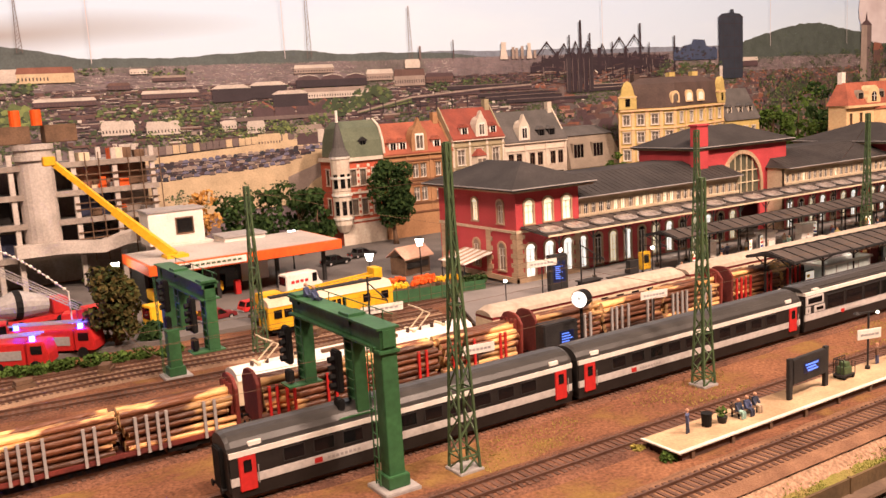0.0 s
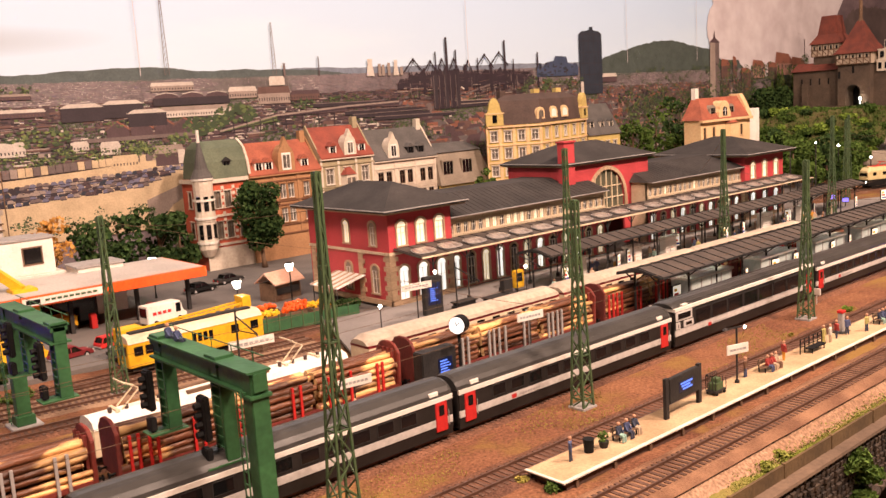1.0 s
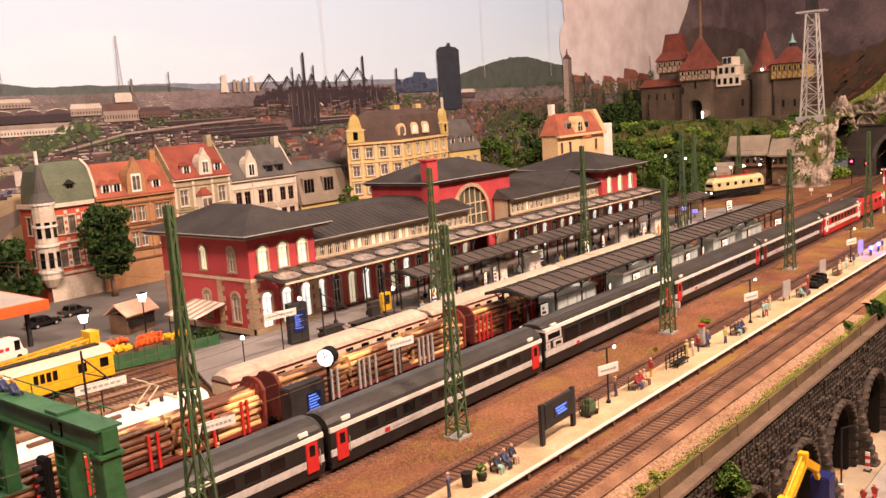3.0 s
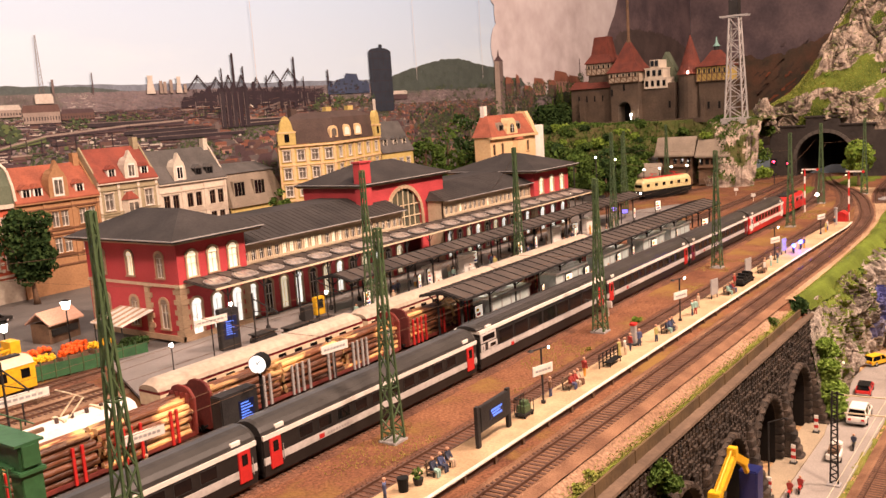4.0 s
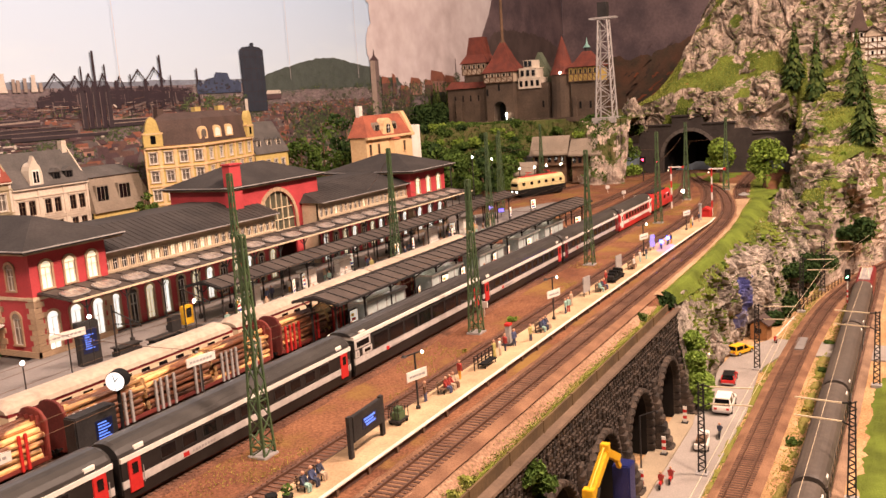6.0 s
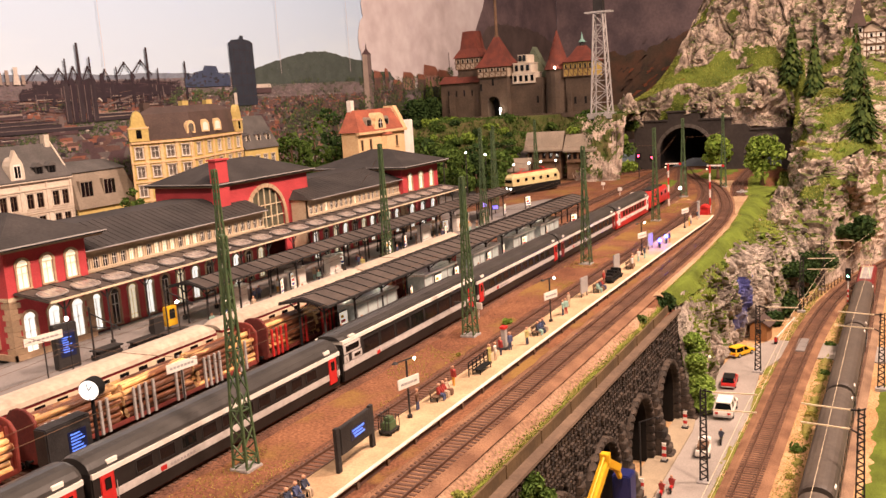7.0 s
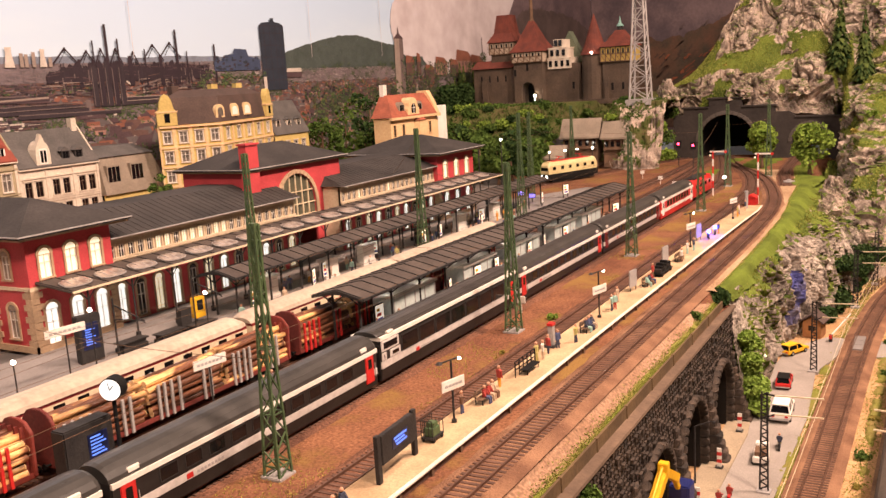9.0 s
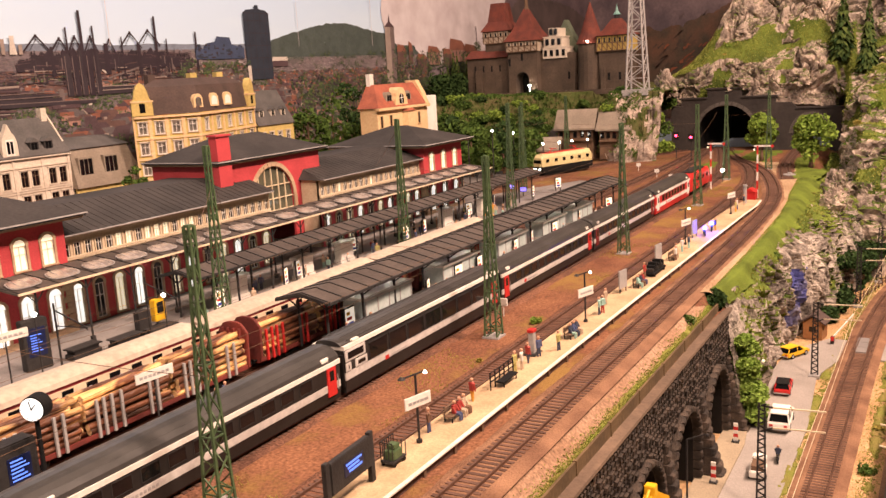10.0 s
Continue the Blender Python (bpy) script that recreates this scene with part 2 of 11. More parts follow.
def weedy(m):
    """Dry ochre growth in patches over bare earth."""
    N, L = m.node_tree.nodes, m.node_tree.links
    bs = N["Principled BSDF"]
    src = bs.inputs["Base Color"].links[0].from_socket
    co, n, ramp, mix = (N.new("ShaderNode" + k) for k in ("TexCoord", "TexNoise", "ValToRGB", "Mix"))
    mix.data_type = "RGBA"
    n.inputs["Scale"].default_value, n.inputs["Detail"].default_value, n.inputs["Roughness"].default_value = 9, 7, 0.68
    ramp.color_ramp.elements[0].position, ramp.color_ramp.elements[1].position = 0.50, 0.64
    ramp.color_ramp.elements[1].color = (0.75, 0.75, 0.75, 1)
    mix.inputs[7].default_value = (0.27, 0.165, 0.050, 1)
    L.new(co.outputs["Object"], n.inputs["Vector"])
    L.new(n.outputs[0], ramp.inputs[0])
    L.new(ramp.outputs[0], mix.inputs[0])
    L.new(src, mix.inputs[6])
    L.new(mix.outputs[2], bs.inputs["Base Color"])


weedy(M["earth"])
solo("ground", sheet(200, 90, upper, "ground", None), "earth", "reddish brown earth and gravel between the tracks", "ground", "structure")


def lower(u, v):
    x, y = lerp(-60, 330, u), lerp(-14, 31, v)
    return (x, y, -16.6 + 0.12 * fbm(x, y, 0, 0.2))


solo("ground_low", sheet(130, 26, lower, "ground_low", None), "sand", "light sandy ground of the lower level", "ground", "structure")


def rock_material(name, pale, dark_, moss=0.0):
    """Cracked grey rock, streaked darker, with a little moss on what lies flat."""
    m = mat(name, pale, dark_, 34, 0.95, bump=1.0, fine=220, spec=0.1, dist=0.4, contrast=(0.42, 0.66), grit=0.6)
    N, L = m.node_tree.nodes, m.node_tree.links
    bs = N["Principled BSDF"]
    rock = bs.inputs["Base Color"].links[0].from_socket
    geo, sep, co, n, big, add, ramp, mix, tint = (N.new("ShaderNode" + k) for k in ("NewGeometry", "SeparateXYZ", "TexCoord", "TexNoise", "TexNoise", "Math", "ValToRGB", "Mix", "Mix"))
    mix.data_type = tint.data_type = "RGBA"
    n.inputs["Scale"].default_value, n.inputs["Detail"].default_value = 24, 5
    big.inputs["Scale"].default_value, big.inputs["Detail"].default_value = 7, 3
    add.operation = "MULTIPLY_ADD"
    add.inputs[1].default_value = 0.5
    ramp.color_ramp.elements[0].position, ramp.color_ramp.elements[1].position = 0.80 - moss, 0.86 - moss
    L.new(geo.outputs["True Normal"], sep.inputs[0])
    L.new(co.outputs["Object"], n.inputs["Vector"])
    L.new(co.outputs["Object"], big.inputs["Vector"])
    L.new(sep.outputs["Z"], add.inputs[0])
    L.new(n.outputs[0], add.inputs[2])
    L.new(add.outputs[0], ramp.inputs[0])
    tint.blend_type = "MULTIPLY"
    tint.inputs[0].default_value = 0.7
    warm = N.new("ShaderNodeValToRGB")
    warm.color_ramp.elements[0].color, warm.color_ramp.elements[1].color = (0.62, 0.58, 0.55, 1), (1.0, 0.94, 0.88, 1)
    warm.color_ramp.elements[0].position, warm.color_ramp.elements[1].position = 0.38, 0.60
    L.new(big.outputs[0], warm.inputs[0])
    L.new(rock, tint.inputs[6])
    L.new(warm.outputs[0], tint.inputs[7])
    L.new(ramp.outputs[0], mix.inputs[0])
    L.new(tint.outputs[2], mix.inputs[6])
    mix.inputs[7].default_value = (0.085, 0.115, 0.025, 1)
    L.new(mix.outputs[2], bs.inputs["Base Color"])
    return m


M["crag"] = rock_material("crag", (0.56, 0.47, 0.40), (0.16, 0.13, 0.11))
M["crag_bare"] = rock_material("crag_bare", (0.46, 0.41, 0.36), (0.10, 0.085, 0.075), -0.10)
M["meadow"] = mat("meadow", (0.150, 0.190, 0.036), (0.058, 0.082, 0.019), 13, 0.95, bump=1.0, fine=420, spec=0.05)
M["scrub"] = mat("scrub", (0.070, 0.088, 0.026), (0.125, 0.105, 0.050), 26, 0.95, bump=1.0, fine=320, spec=0.05)


def ridged(x, y, z, s=0.12, o=4):
    """Blocky, cracked relief."""
    p = Vector((x * s, y * s, z * s * 0.8))
    p += Vector((0.5 * noise.noise(p * 2.1), 0.5 * noise.noise(p * 2.3 + Vector((7, 1, 3))), 0.7 * noise.noise(p * 1.9 + Vector((2, 5, 9)))))
    v = 0.6 * noise.multi_fractal(p, 0.8, 2.1, o + 1) + 0.15 * abs(noise.noise(p * 7.0))
    for k, w in ((1.1, 0.50), (2.4, 0.50), (5.0, 0.15)):
        d, q = noise.voronoi(p * k)
        v += w * ((q[0].x * 7.3 + q[0].y * 3.1 + q[0].z * 5.7) % 1.0 - 0.3) - w * 0.9 * max(0.0, 0.10 - (d[1] - d[0])) / 0.10
    return v + 0.3


def foot_y(x):
    return height([(124, 27.6), (135, 27.7), (148, 28.4), (160, 28.2), (175, 25.2), (190, 23.2), (215, 21), (262, 19)], x)


def front_cliff(u, v):
    """The craggy drop from the upper level to the road: upright fins with dark clefts between."""
    x, z = lerp(126.8, 262, u), lerp(-17, -0.9, v)
    k = v ** 4 if x > 150 else v ** 2.2
    y = lerp(foot_y(x), edge_y(x) + 0.4, k)
    lean = x + 0.35 * z + 2.2 * fbm(x, z, 0, 0.10)
    fin = 1 - 3.0 * abs(noise.noise(Vector((lean * 0.15, z * 0.045, 3.1))))
    fin += 0.5 * (1 - 3.0 * abs(noise.noise(Vector((lean * 0.42, z * 0.10, 8.7)))))
    d = 1.25 * fin + 1.5 * (ridged(x, y, z * 0.6, 0.17) - 0.75)
    d *= (0.2 + 0.8 * smooth(129, 140, x)) * min(1.0, 6 * v + 0.3) * (1 - 0.75 * smooth(0.9, 1.0, v))
    if x > 240:
        z += 3 * (x - 240) / 22
    return (x + 0.5 * fbm(x, y, z, 0.3), y - max(-1.4, d), z + 0.5 * fbm(z, x, y, 0.3))


# cuts through the mountain, front to back, as (x, z) lines at each y
CUTS = [(90, [(296, 10), (298, 14), (305, 18), (320, 19), (350, 20)]),
        (78, [(292.6, 12.5), (293, 17), (295, 22), (300, 23.5), (310, 24), (350, 24)]),
        (71, [(292, 12.5), (292.3, 19.5), (294, 24), (297, 26), (304, 31), (310, 33), (350, 34)]),
        (66, [(291.5, 12.5), (292, 20), (294, 25.5), (297, 27.5), (302, 31), (305, 36), (311, 43), (330, 50), (350, 52)]),
        (57, [(291.5, 12.8), (292.2, 19.5), (293.5, 24.5), (296, 26.5), (303, 34.5), (305, 37), (309, 48), (316, 60), (350, 75)]),
        (48, [(291.5, 12.8), (292, 18), (293.5, 22), (296, 24), (302, 29), (304, 36), (308, 50), (314, 62), (350, 85)]),
        (41, [(291.5, 12.4), (292, 18.5), (293.5, 22), (297, 27), (303, 35), (305, 40), (310, 55), (318, 70), (350, 92)]),
        (35, [(291.5, 11), (291.8, 15.5), (290, 17), (291, 22), (296, 24.5), (303, 30), (306, 40), (312, 55), (320, 70), (350, 95)]),
        (32, [(284, -3), (286, 3), (287, 10), (289, 14), (290, 19), (296, 24), (303, 31), (306, 40), (312, 55), (320, 70), (350, 95)]),
        (30, [(257, -18), (264, -1), (265, 6), (266.5, 11), (271, 14), (278, 19), (286, 22), (298, 25), (304, 36), (311, 50), (320, 70), (350, 95)]),
        (28.2, [(249, -18), (252, -1), (253, 4), (255, 9), (262, 12), (268, 15), (278, 19.5), (286, 22.5), (298, 25.5), (304, 36), (311, 50), (320, 70), (350, 95)]),
        (26.5, [(231, -18), (240, -1), (241, 3), (243, 7.5), (252, 9), (258, 14), (266, 16.5), (278, 20), (286, 23), (298, 26), (304, 36), (311, 50), (320, 70), (350, 95)]),
        (23, [(211, -17), (216, -9), (222, 0), (229, 2), (231, 7), (234, 10), (245, 12), (250, 16), (260, 17.5), (272, 21.5), (284, 23.5), (296, 26), (302, 36), (311, 55), (320, 70), (350, 95)]),
        (18, [(208, -16.8), (214, -8), (219, 0), (222, 2), (228, 4), (232, 8), (240, 9.5), (250, 12), (253, 16.5), (262, 19), (280, 22), (292, 28), (300, 40), (320, 70), (350, 95)]),
        (12, [(226, -16.8), (230, -10), (234, -3), (238, 2), (243, 9), (250, 11.5), (258, 16), (264, 20), (280, 23), (292, 30), (304, 31), (309, 45), (325, 70), (350, 95)]),
        (4, [(247, -16.8), (250, -8), (254, 2), (260, 10), (266, 18), (285, 22), (295, 30), (306, 32), (312, 48), (350, 95)]),
        (-18, [(266, -16.8), (270, 0), (276, 15), (290, 22), (300, 35), (350, 90)])]
NV = 240


def resampled(pts, n):
    """Points at even steps along a broken line, each with its steepness."""
    d = [math.hypot(b[0] - a[0], b[1] - a[1]) for a, b in zip(pts, pts[1:])]
    d[-1] *= 0.35
    total, out = sum(d), []
    for i in range(n + 1):
        s = total * i / n
        k = 0
        while k < len(d) - 1 and s > d[k]:
            s -= d[k]
            k += 1
        a, b, t = pts[k], pts[k + 1], min(1.0, s / d[k])
        out.append((lerp(a[0], b[0], t), lerp(a[1], b[1], t), (b[1] - a[1]) / math.hypot(b[0] - a[0], b[1] - a[1])))
    return out


LINES = [(y, resampled(c, NV)) for y, c in CUTS]


SLOPE = []


def mountain(u, v):
    y = height([(0, 88), (0.3, 41), (0.75, 17), (1, -18)], u)
    j = min(NV, max(0, round(v * NV)))
    for (ya, a), (yb, b) in zip(LINES, LINES[1:]):
        if ya >= y >= yb:
            t = (ya - y) / (ya - yb)
            break
    x, z, st = (lerp(a[j][k], b[j][k], t) for k in range(3))
    steep = smooth(0.74, 0.93, st + 0.42 * fbm(x, y, z, 0.10))
    if y < 31:
        steep = max(steep, 0.75 * smooth(31, 28, y) * smooth(-0.25, 0.15, fbm(x, y, z, 0.16)))
    n = ridged(x * 0.7, y, z, 0.085) - 0.75
    steep = max(steep, smooth(33, 39, z) * smooth(-0.42, -0.1, fbm(x, y, z, 0.14)))
    SLOPE.append(steep)
    amp = (0.15 + 3.0 * steep) * min(1.0, 0.15 + 8 * v)
    x -= n * amp * 0.8
    z += n * amp * 0.35 + 0.25 * fbm(x, y, z, 0.4)
    if y < 34:
        y += 0.9 * amp * (ridged(y + 40, x * 0.7, z, 0.09) - 0.75)
    if 30.5 < y < 80 and z < 15:
        x = max(x, 291.2)
    return (x, y, z)


def castle_hill(u, v):
    y, k = lerp(160, 76, u), v
    xf = height([(76, 262), (84, 258), (96, 268), (110, 252), (130, 240), (160, 230)], y)
    x = lerp(xf, 350, k ** 1.2)
    d = x - xf + 4 * fbm(x, y, 0, 0.08)
    z = height([(0, -0.5), (4, 2.4), (14, 7.0), (24, 13.5), (29, 18.6), (100, 19.2)], d) if y > 92 else height([(0, -0.5), (3, 6), (6, 14), (10, 18.3), (100, 18.8)], d)
    r = 1.2 * (ridged(x, y, z, 0.14) - 0.8) if 1 < z < 18 else 0.15 * fbm(x, y, 0, 0.2)
    return (x - r * 0.8, y, z + r * 0.6)


face = sheet(480, 84, front_cliff, "rock", None)
bare = solo("rock_cliff", face, "crag_bare", "grey craggy cliff with grass ledges beside the road", "cliff", "structure")
bare.data.materials.append(M["meadow"])
bare.data.materials.append(mat("blue_rock", (0.045, 0.05, 0.19), (0.16, 0.145, 0.17), 26, 0.7, bump=0.9, fine=200, contrast=(0.42, 0.62)))
LEDGE = []
for p in bare.data.polygons:
    c = p.center / U
    if abs(c.x - 163.6 - 0.3 * (c.z + 10)) < 2.0 + 0.9 * fbm(c.x, c.z, 1, 0.4) and -13.8 < c.z < -5.6 + 1.5 * fbm(c.x, 0, 0, 0.6):
        p.material_index = 2
    elif abs(p.normal.z) > 0.34 and fbm(c.x, c.z, 4, 0.11) + 0.4 * smooth(-7, -2, c.z) > 0.16:
        p.material_index = 1
        LEDGE.append(tuple(c))
rock = sheet(420, NV, mountain, "rock", None)
hills = solo("rock_mountain", rock, "crag", "grey craggy mountain with green grass ledges over the tunnel", "mountain", "structure")
hills.data.materials.append(M["meadow"])
GRASSY = []
for p in hills.data.polygons:
    i = p.vertices[0]
    x, y, z = rock.v[i]
    s = max(SLOPE[j] for j in p.vertices) + 0.25 * fbm(x, y, z, 0.5) + 0.30 * fbm(x, y, z, 0.16)
    if s < 0.42 and p.center.z > -0.02:
        p.material_index = 1
        GRASSY.append((x, y, z))
crown = solo("castle_hill", sheet(200, 150, castle_hill, "rock", None), "crag", "rocky overgrown hill under the castle", "hill", "structure")
crown.data.materials.append(M["scrub"])
for p in crown.data.polygons:
    c = p.center / U
    if c.y > 91 + 5 * fbm(c.x, c.y, c.z, 0.15) or c.z > 18.2 or fbm(c.x, c.y, c.z, 0.18) > 0.30:
        p.material_index = 1


def bank(u, v):
    x = lerp(127.5, 268, u)
    e = edge_y(x)
    w = height([(124, 1.6), (135, 2.0), (150, 2.5), (180, 3.0), (205, 4.6), (225, 5.2), (268, 9)], x)
    y = lerp(e - 0.3 + 0.7 * fbm(x, 5, 0, 0.25), e + w + 0.5 * fbm(x, 1, 0, 0.3), v)
    return (x, y, lerp(-1.5, 0.22, smooth(0, 0.6, v)) - 0.2 * smooth(0.85, 1, v) + 0.07 * fbm(x, y, 0, 0.5))


M["grass"] = mat("grass", (0.150, 0.200, 0.034), (0.085, 0.110, 0.022), 18, 0.95, bump=1.0, fine=500, spec=0.05)
solo("grass_bank", sheet(150, 10, bank, "grass", None), "grass", "bright green grass bank along the cliff edge", "grass", "structure")

# ---- tracks ----
M["ballast_front"] = mat("ballast_front", (0.29, 0.16, 0.095), (0.155, 0.08, 0.05), 25, 0.95, bump=1.0, fine=650, spec=0.1)
M["ballast_pale"] = mat("ballast_pale", (0.33, 0.215, 0.14), (0.20, 0.125, 0.085), 25, 0.95, bump=1.0, fine=650, spec=0.1)
def spline(pts, step=0.62):
    """Evenly spaced points and headings along a smooth line through pts."""
    P = [Vector((*p, 0)) if len(p) == 2 else Vector(p) for p in pts]
    P = [P[0] * 2 - P[1]] + P + [P[-1] * 2 - P[-2]]
    dense = []
    for i in range(1, len(P) - 2):
        a, b, c, d = P[i - 1], P[i], P[i + 1], P[i + 2]
        n = max(8, int((c - b).length / 0.3))
        for k in range(n):
            t = k / n
            dense.append(0.5 * (2 * b + (c - a) * t + (2 * a - 5 * b + 4 * c - d) * t * t + (3 * b - a - 3 * c + d) * t ** 3))
    dense.append(P[-2])
    out, need = [], 0.0
    for p, q in zip(dense, dense[1:]):
        seg = (q - p).length
        while need <= seg:
            r = p.lerp(q, need / seg) if seg else p
            out.append((r, (q - p).normalized()))
            need += step
        need -= seg
    return out


SLEEPER = MB().box(-0.15, -1.45, 0, 0.15, 1.45, 0.17).data("sleeper", M["sleeper"])


def track(label, pts, z=0.0, singles=0, skip=0, bed="ballast"):
    line = spline(pts)
    t = thing("track", label, "railway track", kind="structure")
    rails = []
    for side in (-1, 1):
        mb = MB()
        rings = []
        for p, d in line[::2] + [line[-1]]:
            n = Vector((-d.y, d.x, 0))
            c = p + n * side * 0.86
            rings.append([c + n * a + Vector((0, 0, z + h)) for a, h in ((-0.07, 0.16), (0.07, 0.16), (0.07, 0.36), (-0.07, 0.36))])
        mb.loft(rings)
        part("rail", mb, "rail", t)
    if bed:
        mb, rings = MB(), []
        for p, d in line[::3] + [line[-1]]:
            n = Vector((-d.y, d.x, 0))
            rings.append([p + n * a + Vector((0, 0, z + h + 0.05 * fbm(p.x, a * 9, 0, 0.7))) for a, h in ((-2.6, -0.15), (-1.75, 0.10), (-0.6, 0.12), (0.6, 0.12), (1.75, 0.10), (2.6, -0.15))])
        mb.loft(rings, closed=False)
        part("ballast", mb, bed, t)
    rest = MB()
    for i, (p, d) in enumerate(line):
        a = math.degrees(math.atan2(d.y, d.x))
        if skip <= i < skip + singles:
            piece("sleeper", SLEEPER, t, (p.x, p.y, z), a)
        else:
            n = Vector((-d.y, d.x, 0)) * 1.45
            h = d * 0.15
            q = [p + n + h, p - n + h, p - n - h, p + n - h]
            rest.add([(*v.xy, z + 0.17) for v in q] + [(*v.xy, z) for v in q], [(0, 1, 2, 3), (0, 4, 5, 1), (1, 5, 6, 2), (2, 6, 7, 3), (3, 7, 4, 0)])
    tagged(part("sleepers", rest, "sleeper", t), kind="stuff")
    return t


track("straight brown-railed track in front of the platform", [(-30, 34.2), (40, 34.0), (110, 33.8), (165, 33.9), (198, 35.5), (225, 40.5), (247, 47), (270, 57), (296, 65)], singles=290, skip=90, bed="ballast_front")
track("straight track along the back of the platform", [(-30, 42.6), (50, 42.4), (150, 42.2), (190, 42.4), (222, 44.0), (250, 50), (272, 58), (296, 64)], singles=290, skip=90)
track("track with the long passenger train on it", [(-30, 52.2), (100, 52.2), (215, 52.0), (250, 56), (296, 66)], singles=60, skip=60)
track("track with the timber train on it", [(-30, 64), (120, 64), (200, 63), (250, 65), (296, 69)], singles=0)
track("track with the parked cream-roofed train", [(-30, 69.6), (110, 69.6), (200, 69), (260, 69.5), (296, 71)], singles=0)
track("rusty yard track in the gravel", [(-30, 77.5), (0, 77.2), (30, 76), (64, 74.8)], singles=60, skip=30)
track("bright-railed yard track beside the hedge", [(-40, 93.5), (0, 92.8), (20, 92.4), (40, 90.5), (62, 89.2)], singles=60, skip=30, bed="ballast_pale")
track("bright-railed yard track in grey gravel", [(-40, 88.6), (0, 88.5), (22, 88.7), (40, 86.6), (64, 85.0)], singles=60, skip=30, bed="ballast_pale")
track("rusty yard track beside the signal bridge", [(-40, 88), (0, 85), (30, 81.5), (60, 79.5)], singles=60, skip=30)
track("siding with the yellow works train", [(-40, 101), (0, 97), (30, 94), (66, 93.3)], singles=0)
track("far track with the cream electric locomotive", [(150, 101), (200, 99), (235, 93.5), (262, 86), (292, 74)], singles=0)
track("curved track out of the small tunnel", [(226, 37.2), (243, 40.2), (262, 42.2), (292, 44)], singles=0)
track("curved single track of the lower level", [(60, 17.6), (105, 17.2), (150, 17.0), (177, 16.2), (200, 14.0), (222, 9.5), (250, 0)], z=-16.0, singles=260, skip=20, bed="ballast_front")
track("lower track with the dark train on it", [(60, 9.2), (120, 9.2), (230, 8.2)], z=-16.0, singles=120, skip=20, bed="ballast_pale")

# ---- front platform ----
plat = thing("platform", "long narrow platform with tan paving and a pale edge", "platform", kind="structure")
line = [(49.3, 37.1, 40.9), (110, 36.9, 40.7), (150, 36.6, 40.5), (175, 36.3, 40.4), (186, 36.0, 39.9), (192, 36.4, 39.2)]
part("deck", MB().loft([[(x, a + 0.35, 0.62), (x, b, 0.62), (x, b, 0.72), (x, a + 0.35, 0.72)] for x, a, b in line]), "platform", plat)
part("edge", MB().loft([[(x - (0.25 if i == 0 else 0), a, 0.66), (x - (0.25 if i == 0 else 0), a + 0.33, 0.66), (x - (0.25 if i == 0 else 0), a + 0.33, 0.76), (x - (0.25 if i == 0 else 0), a, 0.76)] for i, (x, a, b) in enumerate(line)]), "plat_edge", plat)
part("front_edge", MB().box(49.05, 37.44, 0.66, 49.29, 40.9, 0.755), "plat_edge", plat)
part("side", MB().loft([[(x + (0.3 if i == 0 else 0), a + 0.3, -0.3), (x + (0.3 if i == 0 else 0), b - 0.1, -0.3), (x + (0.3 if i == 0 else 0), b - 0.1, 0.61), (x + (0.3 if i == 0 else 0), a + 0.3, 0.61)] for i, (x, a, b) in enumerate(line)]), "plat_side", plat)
post = MB().box(-0.16, -0.16, -0.3, 0.16, 0.0, 0.5).data("post", M["wood"])
for i in range(32):
    x = 50.6 + i * 4.3
    piece("post", post, plat, (x, height([(a, b) for a, b, c in line], x) + 0.28, 0))

# ---- island platform and main platform ----
p2 = thing("island_platform", "grey island platform beside the passenger train", "platform", kind="structure")
part("deck", MB().loft([[(x, 54.6, 0.6), (x, b, 0.6), (x, b, 0.95), (x, 54.6, 0.95)] for x, b in ((52, 57.4), (64, 61.5), (150, 61.2), (205, 60.2), (216, 57))]), "paving", p2)
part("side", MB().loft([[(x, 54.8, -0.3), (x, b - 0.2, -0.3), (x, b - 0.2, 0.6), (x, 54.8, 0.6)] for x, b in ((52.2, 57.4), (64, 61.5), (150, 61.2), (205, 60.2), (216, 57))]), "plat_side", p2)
p1 = thing("main_platform", "wide grey paved platform in front of the station", "platform", kind="structure")
part("deck", MB().ext([(58, 73.6), (67, 72.2), (150, 72.2), (215, 73), (215, 80), (190, 92), (72, 92), (66, 92)], 0.6, 0.95, "z"), "paving", p1)
part("edge", MB().loft([[(x, y, 0.62), (x, y + 0.6, 0.62), (x, y + 0.6, 0.99), (x, y, 0.99)] for x, y in ((67, 72.0), (150, 72.0), (215, 72.8))]), "grey", p1)
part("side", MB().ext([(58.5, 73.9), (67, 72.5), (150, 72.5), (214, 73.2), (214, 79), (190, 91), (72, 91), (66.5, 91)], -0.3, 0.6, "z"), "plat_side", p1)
solo("plaza", MB().ext([(30, 99), (62, 97), (72, 92.5), (190, 92.5), (235, 106), (235, 150), (-60, 150), (-60, 118)], -0.4, 0.55, "z"), "asphalt", "grey asphalt street and forecourt behind the station", "street", "structure")

